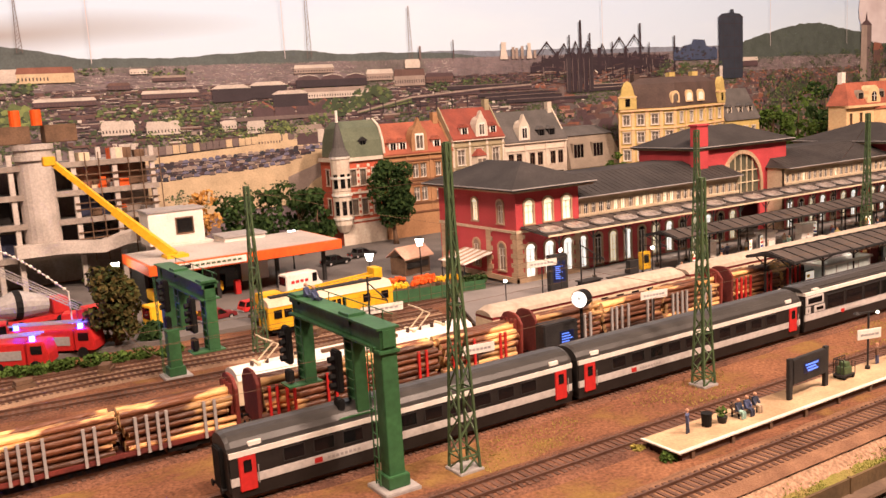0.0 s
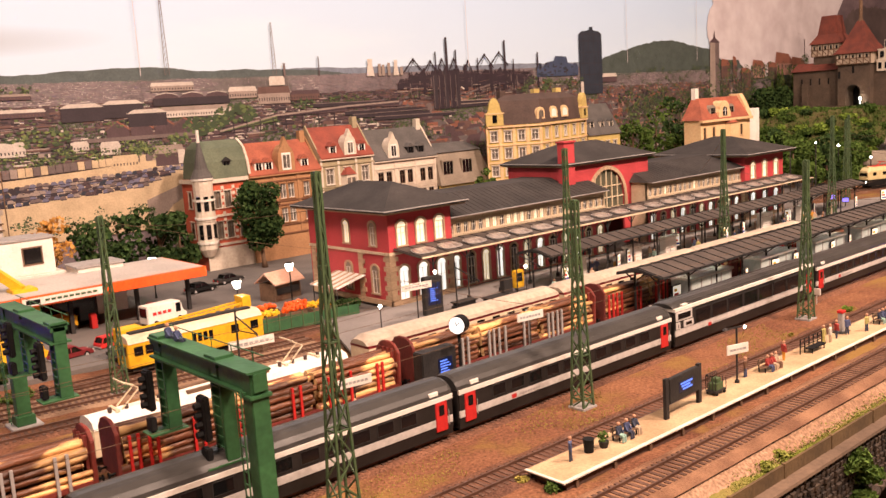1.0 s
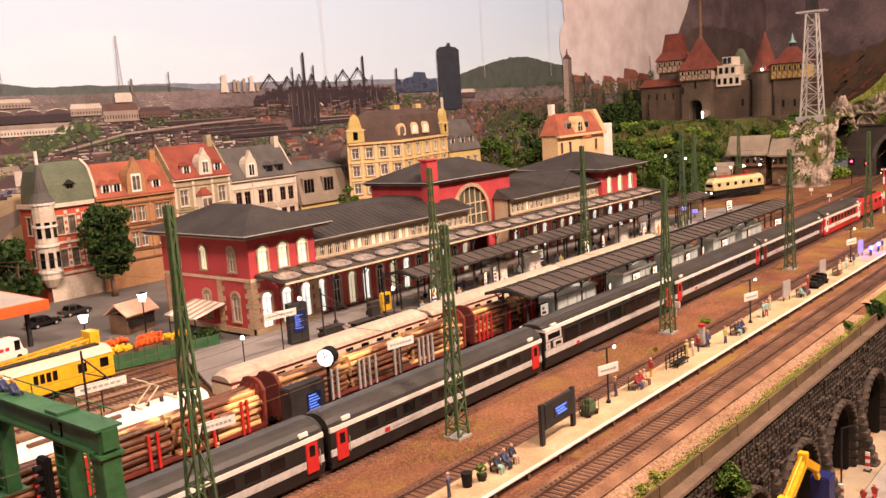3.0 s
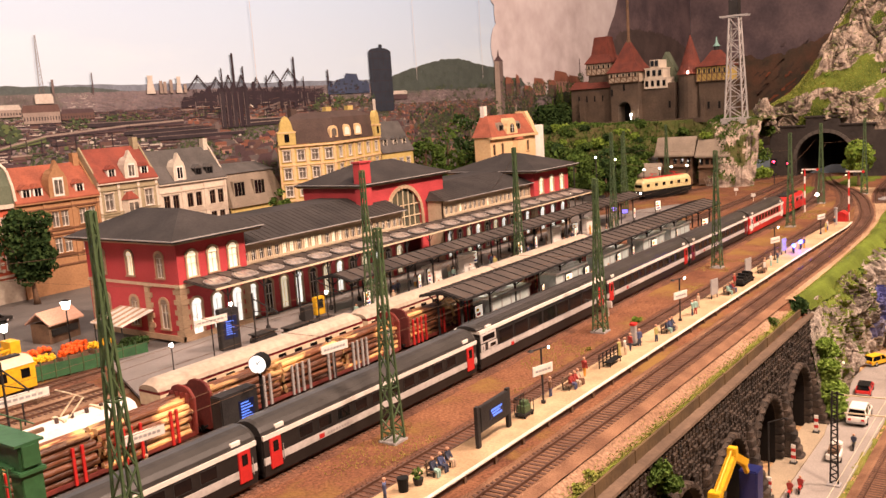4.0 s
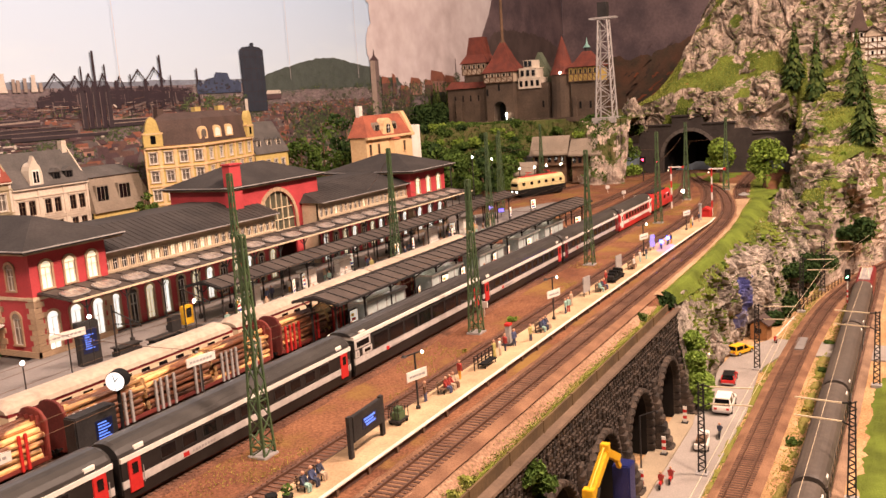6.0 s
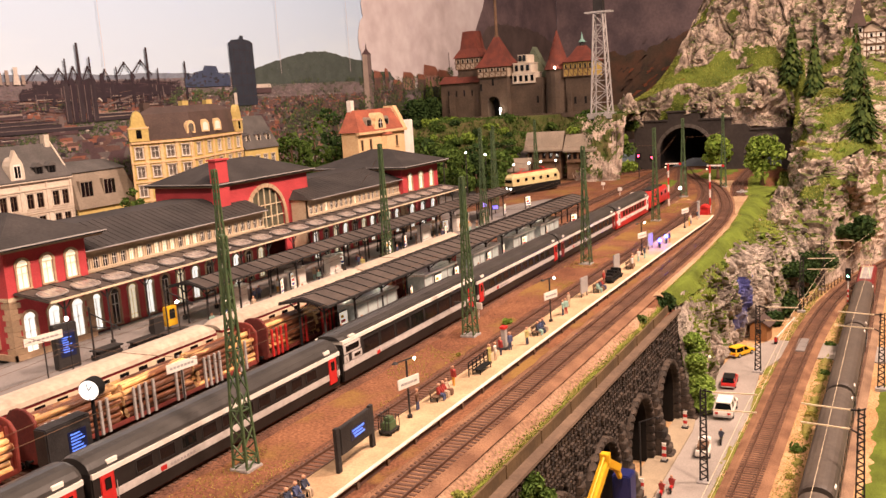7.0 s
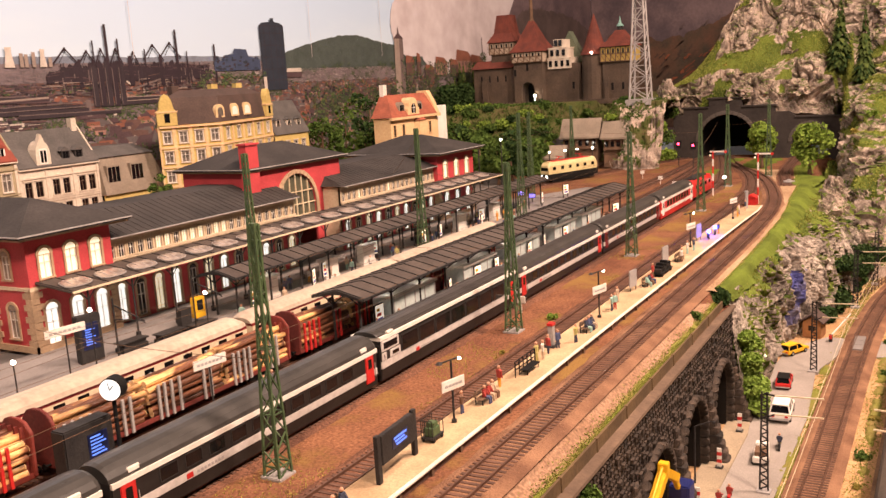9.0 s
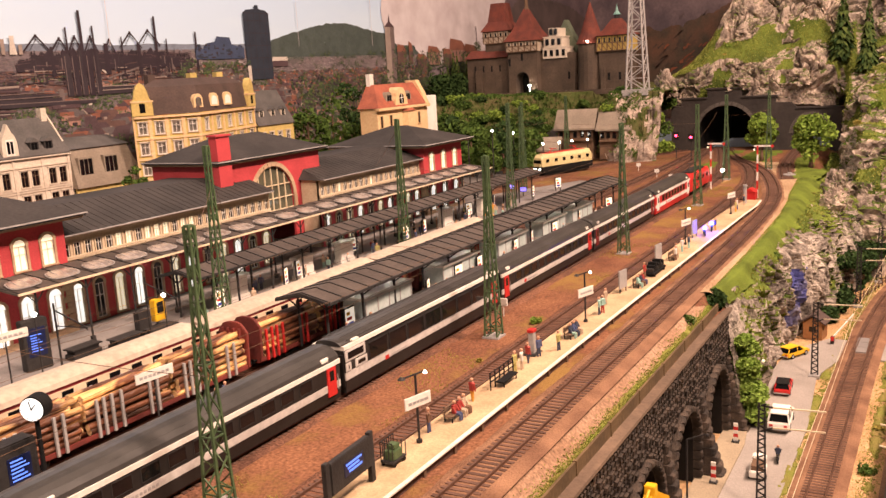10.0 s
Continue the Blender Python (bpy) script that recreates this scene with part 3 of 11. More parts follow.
# ---- stone retaining wall with arches ----
ARCHES = [(93.5, 4.5), (106.9, 4.5), (120.3, 4.5), (80.1, 4.5)]
ZC = -12.0  # height at which the arches spring
rw = thing("retaining_wall", "dark rough stone retaining wall with tall arches", "wall", kind="structure")
core = MB()
for cx, r in sorted(ARCHES):
    pts = [(cx + r * math.cos(a), ZC + r * math.sin(a)) for a in [math.pi * k / 14 for k in range(15)]]
    left, right = cx - 6.7, cx + 6.7
    core.ext([(left, -2.2), (left, -16.8), (cx - r, -16.8)] + pts[::-1] + [(cx + r, -16.8), (right, -16.8), (right, -2.2)], 29.0, 31.5, "y")
core.box(-40, 29.0, -16.8, 73.4, 31.5, -2.2)
core.box(127.0, 29.0, -16.8, 127.5, 31.5, -2.2)
core.box(70, 31.0, -16.8, 126, 31.6, -2.2)
part("core", core, "mortar", rw)
part("coping", MB().loft([[(x, 28.45, -2.3), (x, 29.5, -2.3), (x, 29.5, -1.98), (x, 28.5, -2.06)] for x in range(-40, 129, 4)]), mat("coping", (0.165, 0.110, 0.074), (0.105, 0.070, 0.048), 30, 0.9), rw)
# rough blocks
rnd = random.Random(4)
blocks = []
for k in range(6):
    w, h, d = rnd.uniform(0.62, 0.95), 0.56, rnd.uniform(0.35, 0.7)
    b = MB().box(0.03, -d, 0.03, w - 0.03, 0.02, h - 0.02)
    b.v[0], b.v[1] = (0.08, -d * 0.7, 0.08), (w - 0.09, -d * 0.6, 0.09)
    b.v[4], b.v[5] = (0.09, -d * 0.8, h - 0.08), (w - 0.08, -d * 0.7, h - 0.09)
    blocks.append((w, b.data("block", M["wallstone"]), b))
count, rest = 0, MB()
for row in range(26):
    z = -16.8 + row * 0.56
    x = 40.0 + rnd.uniform(0, 0.5)
    while x < 127:
        w, me, b = rnd.choice(blocks)
        mid, zz = x + w / 2, z + 0.28
        inside = any(abs(mid - cx) < r + 1.1 and (zz < ZC or math.hypot(mid - cx, zz - ZC) < r + 0.9) for cx, r in ARCHES)
        if not inside and zz < -2.35:
            if count < 300 and 76 < x and row > 13:
                piece("block", me, rw, (x, 29.0, z))
                count += 1
            else:
                rest.add([(vx + x, vy + 29.0, vz + z) for vx, vy, vz in b.v], b.f)
        x += w
tagged(part("blocks", rest, "wallstone", rw), kind="stuff")
ringstone = MB().loft([[(-0.42 * s - 0.03, y, 0.05 + 0.35 * (1 - s)), (0.42 * s + 0.03, y, 0.05 + 0.35 * (1 - s)), (0.5 * s, y, 0.72 - 0.3 * (1 - s)), (-0.5 * s, y, 0.72 - 0.3 * (1 - s))] for y, s in ((0.3, 1.0), (-0.55, 0.97), (-0.82, 0.78), (-0.92, 0.40))]).data("ring_stone", M["wallstone"])
for cx, r in ARCHES:
    for k in range(17):
        a = math.pi * (k + 0.5) / 17
        ob = piece("ring_stone", ringstone, rw)
        ob.matrix_basis = pose((cx + r * math.cos(a)) * U, 29.0 * U, (ZC + r * math.sin(a)) * U, 0, 90 - math.degrees(a), 0)
    for s in (-1, 1):
        for k in range(5):
            ob = piece("ring_stone", ringstone, rw)
            ob.matrix_basis = pose((cx + s * r) * U, 29.0 * U, (ZC - 0.55 - k * 1.02) * U, 0, 90 * s, 0)
# piers between the arches, of stacked rough stones that step out towards the foot
for cx in (86.8, 100.2, 113.6, 126.6):
    for k in range(10):
        z, out = -16.8 + k * 0.92, 2.3 * (1 - k / 10.5) ** 1.4 + 0.45
        w, h = 0.75 + 0.35 * (1 - k / 10) ** 2 + rnd.uniform(-0.08, 0.08), 0.88
        part("pier_stone", MB().loft([[(cx - w * s, y, z + h / 2 - h / 2 * s), (cx + w * s, y, z + h / 2 - h / 2 * s), (cx + w * s, y, z + h / 2 + h / 2 * s), (cx - w * s, y, z + h / 2 + h / 2 * s)] for y, s in ((29.0, 1.0), (29.35 - out, 0.98), (29.1 - out, 0.86), (28.95 - out, 0.5))]), "wallstone", rw)

# board fence on top of the wall
fence = thing("board_fence", "weathered brown board fence along the wall top", "fence", kind="structure")
panel = MB().box(0.03, -0.12, 0, 7.4, 0.08, 1.15).data("panel", M["fence"])
fpost = MB().box(-0.14, -0.2, 0, 0.14, 0.12, 1.22).data("post", M["fence"])
for i in range(22):
    x = -40 + i * 7.5
    piece("panel", panel, fence, (x, 29.55, -2.05))
    piece("post", fpost, fence, (x, 29.55, -2.05))

def shoulder(u, v):
    x = lerp(-40, 127, u)
    y = lerp(29.5, 32.3 + 0.5 * fbm(x, 0, 0, 0.2), v)
    return (x, y, -1.52 + 1.62 * smooth(29.6, 32.4, y) + 0.03 * fbm(x, y, 0, 0.8))


solo("shoulder", sheet(170, 6, shoulder, "shoulder", None), mat("pink_gravel", (0.37, 0.235, 0.155), (0.25, 0.145, 0.090), 12, 0.95, bump=0.9, fine=360, spec=0.1, grit=1.0), "light pinkish gravel shoulder beside the front track", "ground", "structure")

# ---- road of the lower level ----
solo("road", MB().ext([(60, 28.8), (128, 28.8), (133, 27.5), (146, 27.6), (158, 26.5), (165.8, 22.0), (165.9, -12), (157.7, -12), (157.5, 19.2), (148, 21.5), (130, 20.3), (60, 20.8)], -16.9, -16.35, "z"), mat("road_grey", (0.33, 0.295, 0.265), (0.26, 0.23, 0.205), 12, 0.9, bump=0.25, fine=700), "grey asphalt road below the stone wall", "road", "structure")
solo("pavement", MB().ext([(60, 28.9), (127.5, 28.9), (127.8, 26.6), (122, 25.9), (60, 25.6)], -16.7, -16.15, "z"), mat("path", (0.35, 0.28, 0.19), (0.25, 0.20, 0.14), 16, 0.95, bump=0.4, fine=500), "pale sandy pavement along the foot of the wall", "pavement", "structure")

# ---- backdrop: printed sky and distance on a flat wall ----
def sky_material():
    m = bpy.data.materials.new("sky_print")
    m.use_nodes = True
    N, L = m.node_tree.nodes, m.node_tree.links
    bs = N["Principled BSDF"]
    bs.inputs["Roughness"].default_value = 0.55
    co, sep, rng, ramp, n, mix = (N.new("ShaderNode" + k) for k in ("TexCoord", "SeparateXYZ", "MapRange", "ValToRGB", "TexNoise", "Mix"))
    mix.data_type = "RGBA"
    rng.inputs[1].default_value, rng.inputs[2].default_value = 0.33, 0.75
    e = ramp.color_ramp.elements
    e[0].color, e[1].color = (0.53, 0.66, 0.80, 1), (0.38, 0.55, 0.80, 1)
    n.inputs["Scale"].default_value, n.inputs["Detail"].default_value = 2.2, 5
    mp = N.new("ShaderNodeMapping")
    mp.inputs["Scale"].default_value = (0.6, 1, 2.4)
    cl = N.new("ShaderNodeValToRGB")
    cl.color_ramp.elements[0].position, cl.color_ramp.elements[1].position = 0.48, 0.68
    L.new(co.outputs["Object"], sep.inputs[0])
    L.new(co.outputs["Object"], mp.inputs[0])
    L.new(mp.outputs[0], n.inputs["Vector"])
    L.new(sep.outputs["Z"], rng.inputs[0])
    L.new(rng.outputs[0], ramp.inputs[0])
    L.new(n.outputs[0], cl.inputs[0])
    L.new(cl.outputs[0], mix.inputs[0])
    L.new(ramp.outputs[0], mix.inputs[6])
    mix.inputs[7].default_value = (0.57, 0.70, 0.82, 1)
    # one long grey streak of cloud
    mp2, grad, mix2 = (N.new("ShaderNode" + k) for k in ("Mapping", "TexGradient", "Mix"))
    grad.gradient_type, mix2.data_type = "SPHERICAL", "RGBA"
    mp2.vector_type = "TEXTURE"
    mp2.inputs["Location"].default_value, mp2.inputs["Scale"].default_value = (0.20, 1.586, 0.432), (0.50, 1.0, 0.035)
    mp2.inputs["Rotation"].default_value = (0, -0.05, 0)
    wob = N.new("ShaderNodeVectorMath")
    wob.operation = "MULTIPLY_ADD"
    wob.inputs[1].default_value = (0.0, 0.0, 0.05)
    L.new(n.outputs[1], wob.inputs[0])
    L.new(co.outputs["Object"], wob.inputs[2])
    L.new(wob.outputs[0], mp2.inputs[0])
    L.new(mp2.outputs[0], grad.inputs[0])
    L.new(grad.outputs[1], mix2.inputs[0])
    L.new(mix.outputs[2], mix2.inputs[6])
    mix2.inputs[7].default_value = (0.30, 0.29, 0.30, 1)
    L.new(mix2.outputs[2], bs.inputs["Base Color"])
    return m


M["sky"] = sky_material()
bd = thing("backdrop", "printed panorama of a hazy industrial town under a pale sky", "backdrop", kind="structure")
part("sky", MB().box(-90, 158.6, -5, 440, 161, 130), "sky", bd)
part("side_sky", MB().box(440, -40, -20, 442, 161, 130), "sky", bd)
P_ = lambda n, a, b=None, s=25: mat(n, a, b, s, 0.6, bump=0)
M.update(dusk=P_("dusk", (0.165, 0.118, 0.126), (0.085, 0.063, 0.074), 9), dusk_low=P_("dusk_low", (0.105, 0.076, 0.072), (0.070, 0.052, 0.050), 16), dusk_pale=P_("dusk_pale", (0.15, 0.105, 0.105), (0.08, 0.058, 0.062), 12), thicket=P_("thicket", (0.034, 0.030, 0.022), (0.062, 0.046, 0.034), 30),
         autumn=P_("autumn", (0.12, 0.058, 0.034), (0.055, 0.042, 0.028), 12), autumn_low=P_("autumn_low", (0.075, 0.042, 0.028), (0.048, 0.034, 0.026), 30), ember=P_("ember", (0.24, 0.075, 0.034), (0.15, 0.052, 0.026), 20), cloud=P_("cloud", (0.60, 0.545, 0.565), (0.52, 0.46, 0.475), 2))


def band(name, material, top, x0, x1, base, y, step=1.5, parent=bd):
    """A flat printed shape with an uneven upper outline."""
    mb = MB()
    n = int((x1 - x0) / step)
    mb.v = [(x0 + i * step, y, base) for i in range(n + 1)] + [(x0 + i * step, y, top(x0 + i * step)) for i in range(n + 1)]
    mb.f = [(i, i + 1, n + 2 + i, n + 1 + i) for i in range(n)]
    return part(name, mb, material, parent)


PAL = dict(
    plum=(0.085, 0.052, 0.058), brown=(0.155, 0.088, 0.076), tan=(0.38, 0.30, 0.26), cream=(0.68, 0.60, 0.53), wood=(0.045, 0.068, 0.032), tile=(0.29, 0.115, 0.078), coal=(0.036, 0.026, 0.033), leaf=(0.105, 0.140, 0.050),
    sand=(0.58, 0.44, 0.28), car=(0.15, 0.145, 0.22), works=(0.030, 0.019, 0.027), gaso=(0.026, 0.033, 0.050), blue=(0.050, 0.068, 0.125), steel=(0.16, 0.12, 0.115), lime=(0.19, 0.235, 0.075), far_hill=(0.19, 0.22, 0.28), ridge=(0.085, 0.105, 0.105), hill=(0.068, 0.086, 0.078), slate_p=(0.15, 0.125, 0.125), pink=(0.42, 0.235, 0.19), steam=(0.62, 0.66, 0.70))
for k in ("tan", "cream", "pink", "brown", "tile", "slate_p"):
    PAL[k] = tuple(v * 0.82 for v in PAL[k])
INK = {k: P_("print_" + k, c, tuple(v * 0.80 for v in c), 40) for k, c in PAL.items()}
INK.update({k + "_far": P_("print_far_" + k, tuple(lerp(v, h, 0.45) for v, h in zip(PAL[k], (0.33, 0.28, 0.30)))) for k in ("plum", "brown", "tan", "cream", "wood", "tile", "coal", "leaf")})
ink = {k: MB() for k in INK}
sheet_no, patch_no = 0, 0


def overprint(n=1):
    """Start a new printed layer, a hair in front of the last."""
    global sheet_no
    sheet_no += n


def blot(c, pts):
    """One flat printed patch in the colour c."""
    global patch_no
    patch_no += 1
    y = 158.46 - sheet_no * 0.004 - (patch_no % 100) * 0.00003
    ink[c].add([(x, y, z) for x, z in pts], [tuple(range(len(pts)))])


def quad(c, x0, z0, x1, z1):
    blot(c, [(x0, z0), (x1, z0), (x1, z1), (x0, z1)])


def strut(c, xa, za, xb, zb, w):
    d = math.hypot(xb - xa, zb - za)
    nx, nz = -(zb - za) / d * w / 2, (xb - xa) / d * w / 2
    blot(c, [(xa + nx, za + nz), (xb + nx, zb + nz), (xb - nx, zb - nz), (xa - nx, za - nz)])


def foliage(x, z, w, h, n, cs=("wood", "wood", "leaf")):
    """A printed tree mass of many small ragged flecks."""
    for _ in range(n):
        a, q = rnd.uniform(0, 2 * math.pi), math.sqrt(rnd.random())
        px, pz, s = x + w * q * math.cos(a), z + h * q * math.sin(a), rnd.uniform(0.10, 0.26) * min(w, h * 1.5)
        b = rnd.uniform(0, 6.28)
        blot(rnd.choice(cs), [(px + s * math.cos(b + 2 * math.pi * j / 6) * rnd.uniform(0.5, 1.3), pz + 0.8 * s * math.sin(b + 2 * math.pi * j / 6) * rnd.uniform(0.5, 1.2)) for j in range(6)])


def profile(c, fn, x0, x1, base, step):
    n = int((x1 - x0) / step)
    for i in range(n):
        a, b = x0 + i * step, x0 + (i + 1) * step
        blot(c, [(a, base), (b, base), (b, fn(b)), (a, fn(a))])


# hills on the horizon, far ones blue with haze
rnd = random.Random(11)
profile("far_hill", lambda x: 36.5 + 0.5 * fbm(x, 3, 0, 0.05) + 0.12 * fbm(x, 3, 0, 0.6), 100, 240, 30, 1.0)
overprint()
profile("ridge", lambda x: 35.4 + height([(-90, 4), (5, 4.6), (22, 4.2), (36, 1.6), (50, 1.2), (66, 1.9), (76, 2.2), (85, 1.3), (104, 1.2), (112, 0.9), (121, -0.3), (345, -4)], x) + 0.3 * fbm(x, 0, 0, 0.12) + 0.15 * fbm(x, 9, 0, 0.7), -90, 124, 30, 0.6)
overprint()
wooded = lambda x: height([(172, 30), (186, 34.0), (200, 35.8), (212, 38.6), (221, 40.4), (230, 41.9), (240, 42.2), (252, 40.4), (262, 39.2), (290, 38), (345, 37)], x) + 0.35 * fbm(x, 0, 0, 0.3) + 0.15 * fbm(x, 0, 0, 1.6)
profile("hill", wooded, 172, 345, 20, 0.5)
overprint()
for _ in range(1500):
    x = rnd.uniform(190, 300)
    foliage(x, lerp(29.5, wooded(x) - 0.6, rnd.random() ** 0.8), 0.9, 0.5, 2, ("hill", "wood", "ridge"))
overprint()
profile("plum_far", lambda x: 35.1 + 0.25 * fbm(x, 0, 0, 0.5) - (2.6 if x > 205 else 0), -90, 300, -2, 0.7)
# the town, row by row from the horizon down
z0, row = 35.3, 0
while z0 > 9.0:
    k = 0.26 + 0.105 * (35.4 - z0)
    z0 -= 0.30 * k
    row += 1
    overprint()
    hz = "_far" if z0 > 31.5 else ""
    x = -40 + rnd.uniform(0, 2)
    while x < 285:
        if z0 < 21.2 and 30 < x < 84:
            x = 84
        zone = fbm(x, z0 * 3.2, 7, 0.045) + 0.35 * fbm(x, z0 * 5, 3, 0.2)
        z = z0 - (2.2 if x > 205 else 0) + rnd.uniform(-0.25, 0.25) * k
        works_ = 112 < x < 178 and z0 > 27
        old = x > 134 and z0 < 31.5
        r = rnd.random()
        if zone > (0.42 if works_ else -0.04 if old else 0.14) and r < 0.85:
            w = rnd.uniform(0.5, 1.1) * k
            foliage(x + w / 2, z, w, 0.42 * k, 6, ("wood" + hz, "wood" + hz, "leaf" + hz))
            x += w * 0.9
        elif old and r < 0.8:
            w, h, lean = rnd.uniform(0.8, 1.8) * k, rnd.uniform(0.55, 0.95) * k, rnd.uniform(-0.25, 0.25)
            wall_, roof_ = rnd.choice(("tan", "brown", "pink", "brown", "slate_p", "plum")), rnd.choice(("tile", "brown", "brown", "slate_p", "plum", "plum", "slate_p"))
            if rnd.random() < 0.4:
                quad(wall_, x, z - h, x + w, z)
                blot(wall_, [(x, z), (x + w, z), (x + w * 0.5, z + h * 0.9)])
                blot(roof_, [(x + w, z - 0.05 * k), (x + w * 1.9, z - 0.05 * k), (x + w * 1.45, z + h * 0.95), (x + w * 0.5, z + h * 0.95)])
            else:
                quad(wall_, x, z - h, x + w * 1.5, z)
                blot(roof_, [(x - 0.08 * w, z), (x + w * 1.58, z), (x + w * (1.4 + lean), z + h * 0.8), (x + w * (0.12 + lean), z + h * 0.8)])
            if k > 0.5:
                for j in range(rnd.randint(1, 3)):
                    a = x + w * rnd.uniform(0.1, 0.8)
                    quad(rnd.choice(("coal", "plum")), a, z - h * 0.7, a + 0.12 * k, z - h * 0.3)
            x += w * rnd.uniform(1.0, 2.0)
        elif r < 0.45:
            w, h = rnd.uniform(0.5, 2.6) * k, rnd.uniform(0.10, 0.30) * k
            quad(rnd.choice(("plum", "coal", "plum", "brown")) + hz, x, z - h, x + w, z + h * 0.4)
            quad(rnd.choice(("plum", "brown", "coal") if works_ else ("cream", "tan", "brown", "plum", "plum", "brown", "plum")) + hz, x - 0.05 * w, z + h * 0.4, x + w * 1.04, z + h * (0.7 + 0.6 * rnd.random()))
            x += w * rnd.uniform(0.6, 1.3)
        else:
            w, h = rnd.uniform(0.12, 0.7) * k, rnd.uniform(0.08, 0.26) * k
            quad(rnd.choice(("plum", "coal", "brown", "wood") if works_ else ("plum", "brown", "cream", "plum", "coal", "wood", "tan", "leaf", "wood")) + hz, x, z - h, x + w, z + h)
            x += w * rnd.uniform(0.9, 1.9)
overprint(3)


# halls, sheds and trees of the printed town that stand out
def shed(x0, z0, x1, z1, wall_, roof_, windows=True):
    h = (z1 - z0) * 0.4
    quad(wall_, x0, z0, x1, z1 - h)
    blot(roof_, [(x0 - 0.15, z1 - h), (x1 + 0.15, z1 - h), (x1 - 0.25, z1), (x0 + 0.25, z1)])
    if windows:
        n = max(3, int((x1 - x0) / 0.55))
        for j in range(n):
            a = lerp(x0, x1, (j + 0.3) / n)
            quad("coal" if wall_ not in ("coal", "plum") else "brown", a, z0 + h * 0.4, a + 0.22, z0 + h * 0.9)


shed(75.1, 33.1, 83.6, 34.7, "tan", "cream")
for k in range(3):
    a = 75.3 + k * 5.2
    quad("coal", a, 30.4, a + 5.2, 31.8)
    blot("plum", [(a, 31.8), (a + 5.2, 31.8), (a + 4.4, 32.4), (a + 2.6, 32.75), (a + 0.8, 32.4)])
    strut("cream", a + 0.6, 32.45, a + 2.6, 32.8, 0.16)
    strut("cream", a + 2.6, 32.8, a + 4.6, 32.45, 0.12)
shed(90.8, 31.2, 97.0, 33.4, "tan", "cream")
shed(97.2, 29.8, 104.6, 33.2, "tan", "brown")
shed(100.0, 33.4, 103.6, 35.2, "cream", "cream", False)
shed(104.8, 30.2, 111.8, 32.2, "brown", "plum")
for a, zc in ((65.9, 31.7), (58.5, 31.4), (70.2, 29.9)):
    quad("coal", a, zc - 3.0, a + 7.4, zc - 0.6)
    blot("cream", [(a - 0.2, zc - 0.6), (a + 7.6, zc - 0.6), (a + 6.2, zc + 0.1), (a + 1.2, zc + 0.1)])
for a in (66, 70.4, 75.0, 78.8):
    blot("plum", [(a, 25.2), (a + 4.2, 25.2), (a + 4.2, 26.6), (a + 2.1, 28.0), (a, 26.6)])
    strut("brown", a - 0.2, 26.6, a + 2.1, 28.1, 0.3)
    strut("tile", a + 2.1, 28.1, a + 4.5, 26.5, 0.34)
shed(76.5, 28.2, 91.0, 30.2, "cream", "tan")
quad("steel", 62.0, 24.6, 84.0, 25.3)
for x0, z0_, x1, z1 in ((64.6, 22.3, 68.2, 24.6), (59.8, 23.4, 62.6, 25.0), (46.0, 23.2, 52.0, 25.6), (38.3, 23.6, 44.0, 26.0), (20.0, 33.2, 27.5, 35.4), (44.2, 34.0, 47.2, 34.9)):
    shed(x0, z0_, x1, z1, "cream", "cream", x0 > 30)
shed(26.0, 33.0, 35.0, 35.6, "sand", "tile")
for x0, z0_, x1, z1 in ((45.8, 29.6, 56.0, 31.0), (40.2, 31.4, 44.0, 32.6), (48.0, 32.6, 54.0, 33.6), (28.0, 29.0, 38.0, 30.4), (14.0, 30.6, 24.0, 31.8)):
    shed(x0, z0_, x1, z1, "plum", rnd.choice(("tan", "brown", "cream")))
for x, z, w, h, n in ((25.5, 32.3, 3.8, 1.3, 60), (50.7, 34.2, 4.6, 0.7, 50), (38.8, 34.8, 3.1, 0.7, 40), (91.8, 28.2, 4.6, 1.8, 110), (84.8, 26.4, 4.2, 1.7, 100), (79.5, 24.2, 2.6, 1.2, 50), (70.5, 23.6, 2.6, 1.0, 40), (43, 27.4, 5.4, 1.2, 70), (54, 26.0, 6.4, 1.4, 90), (24, 27, 4.1, 2.6, 80), (108, 29.4, 3.4, 1.0, 50), (119, 30.0, 6.5, 0.9, 80), (68, 27.6, 2.6, 0.7, 30), (139, 30.2, 5.0, 0.7, 50)):
    foliage(x, z, w, h, n, ("wood", "wood", "leaf", "leaf", "lime") if x < 80 else ("wood", "wood", "leaf"))
overprint()
# conveyor bridge climbing towards the works, on its trestles
for (xa, za), (xb, zb) in zip(((88.1, 25.0), (101.1, 27.4), (118.5, 28.4)), ((101.1, 27.4), (118.5, 28.4), (133.0, 28.8))):
    blot("leaf" if xa < 101 else "plum", [(xa, za - 0.2), (xb, zb - 1.1), (xb, zb), (xa, za)])
    strut("tan", xa, za, xb, zb, 0.34)
    strut("coal", xa, za - 0.45, xb, zb - 0.5, 0.2)
for x in (91, 94, 97, 100, 103, 107, 111, 115):
    quad("coal", x, 24.5, x + 0.25, 26.6 + 0.04 * (x - 90))
shed(139.5, 24.2, 146.0, 26.0, "plum", "tile", False)
quad("steel", 141.4, 24.6, 142.6, 28.0)
for x0, x1, z_ in ((118, 140, 27.2), (120, 142, 26.4), (126, 150, 25.6), (110, 128, 29.2), (150, 176, 28.0), (152, 172, 27.2)):
    quad("coal", x0, z_ - 0.7, x1, z_)
    strut(rnd.choice(("tan", "steel")), x0, z_ + 0.1, x1, z_ + rnd.uniform(-0.1, 0.3), 0.16)
overprint()

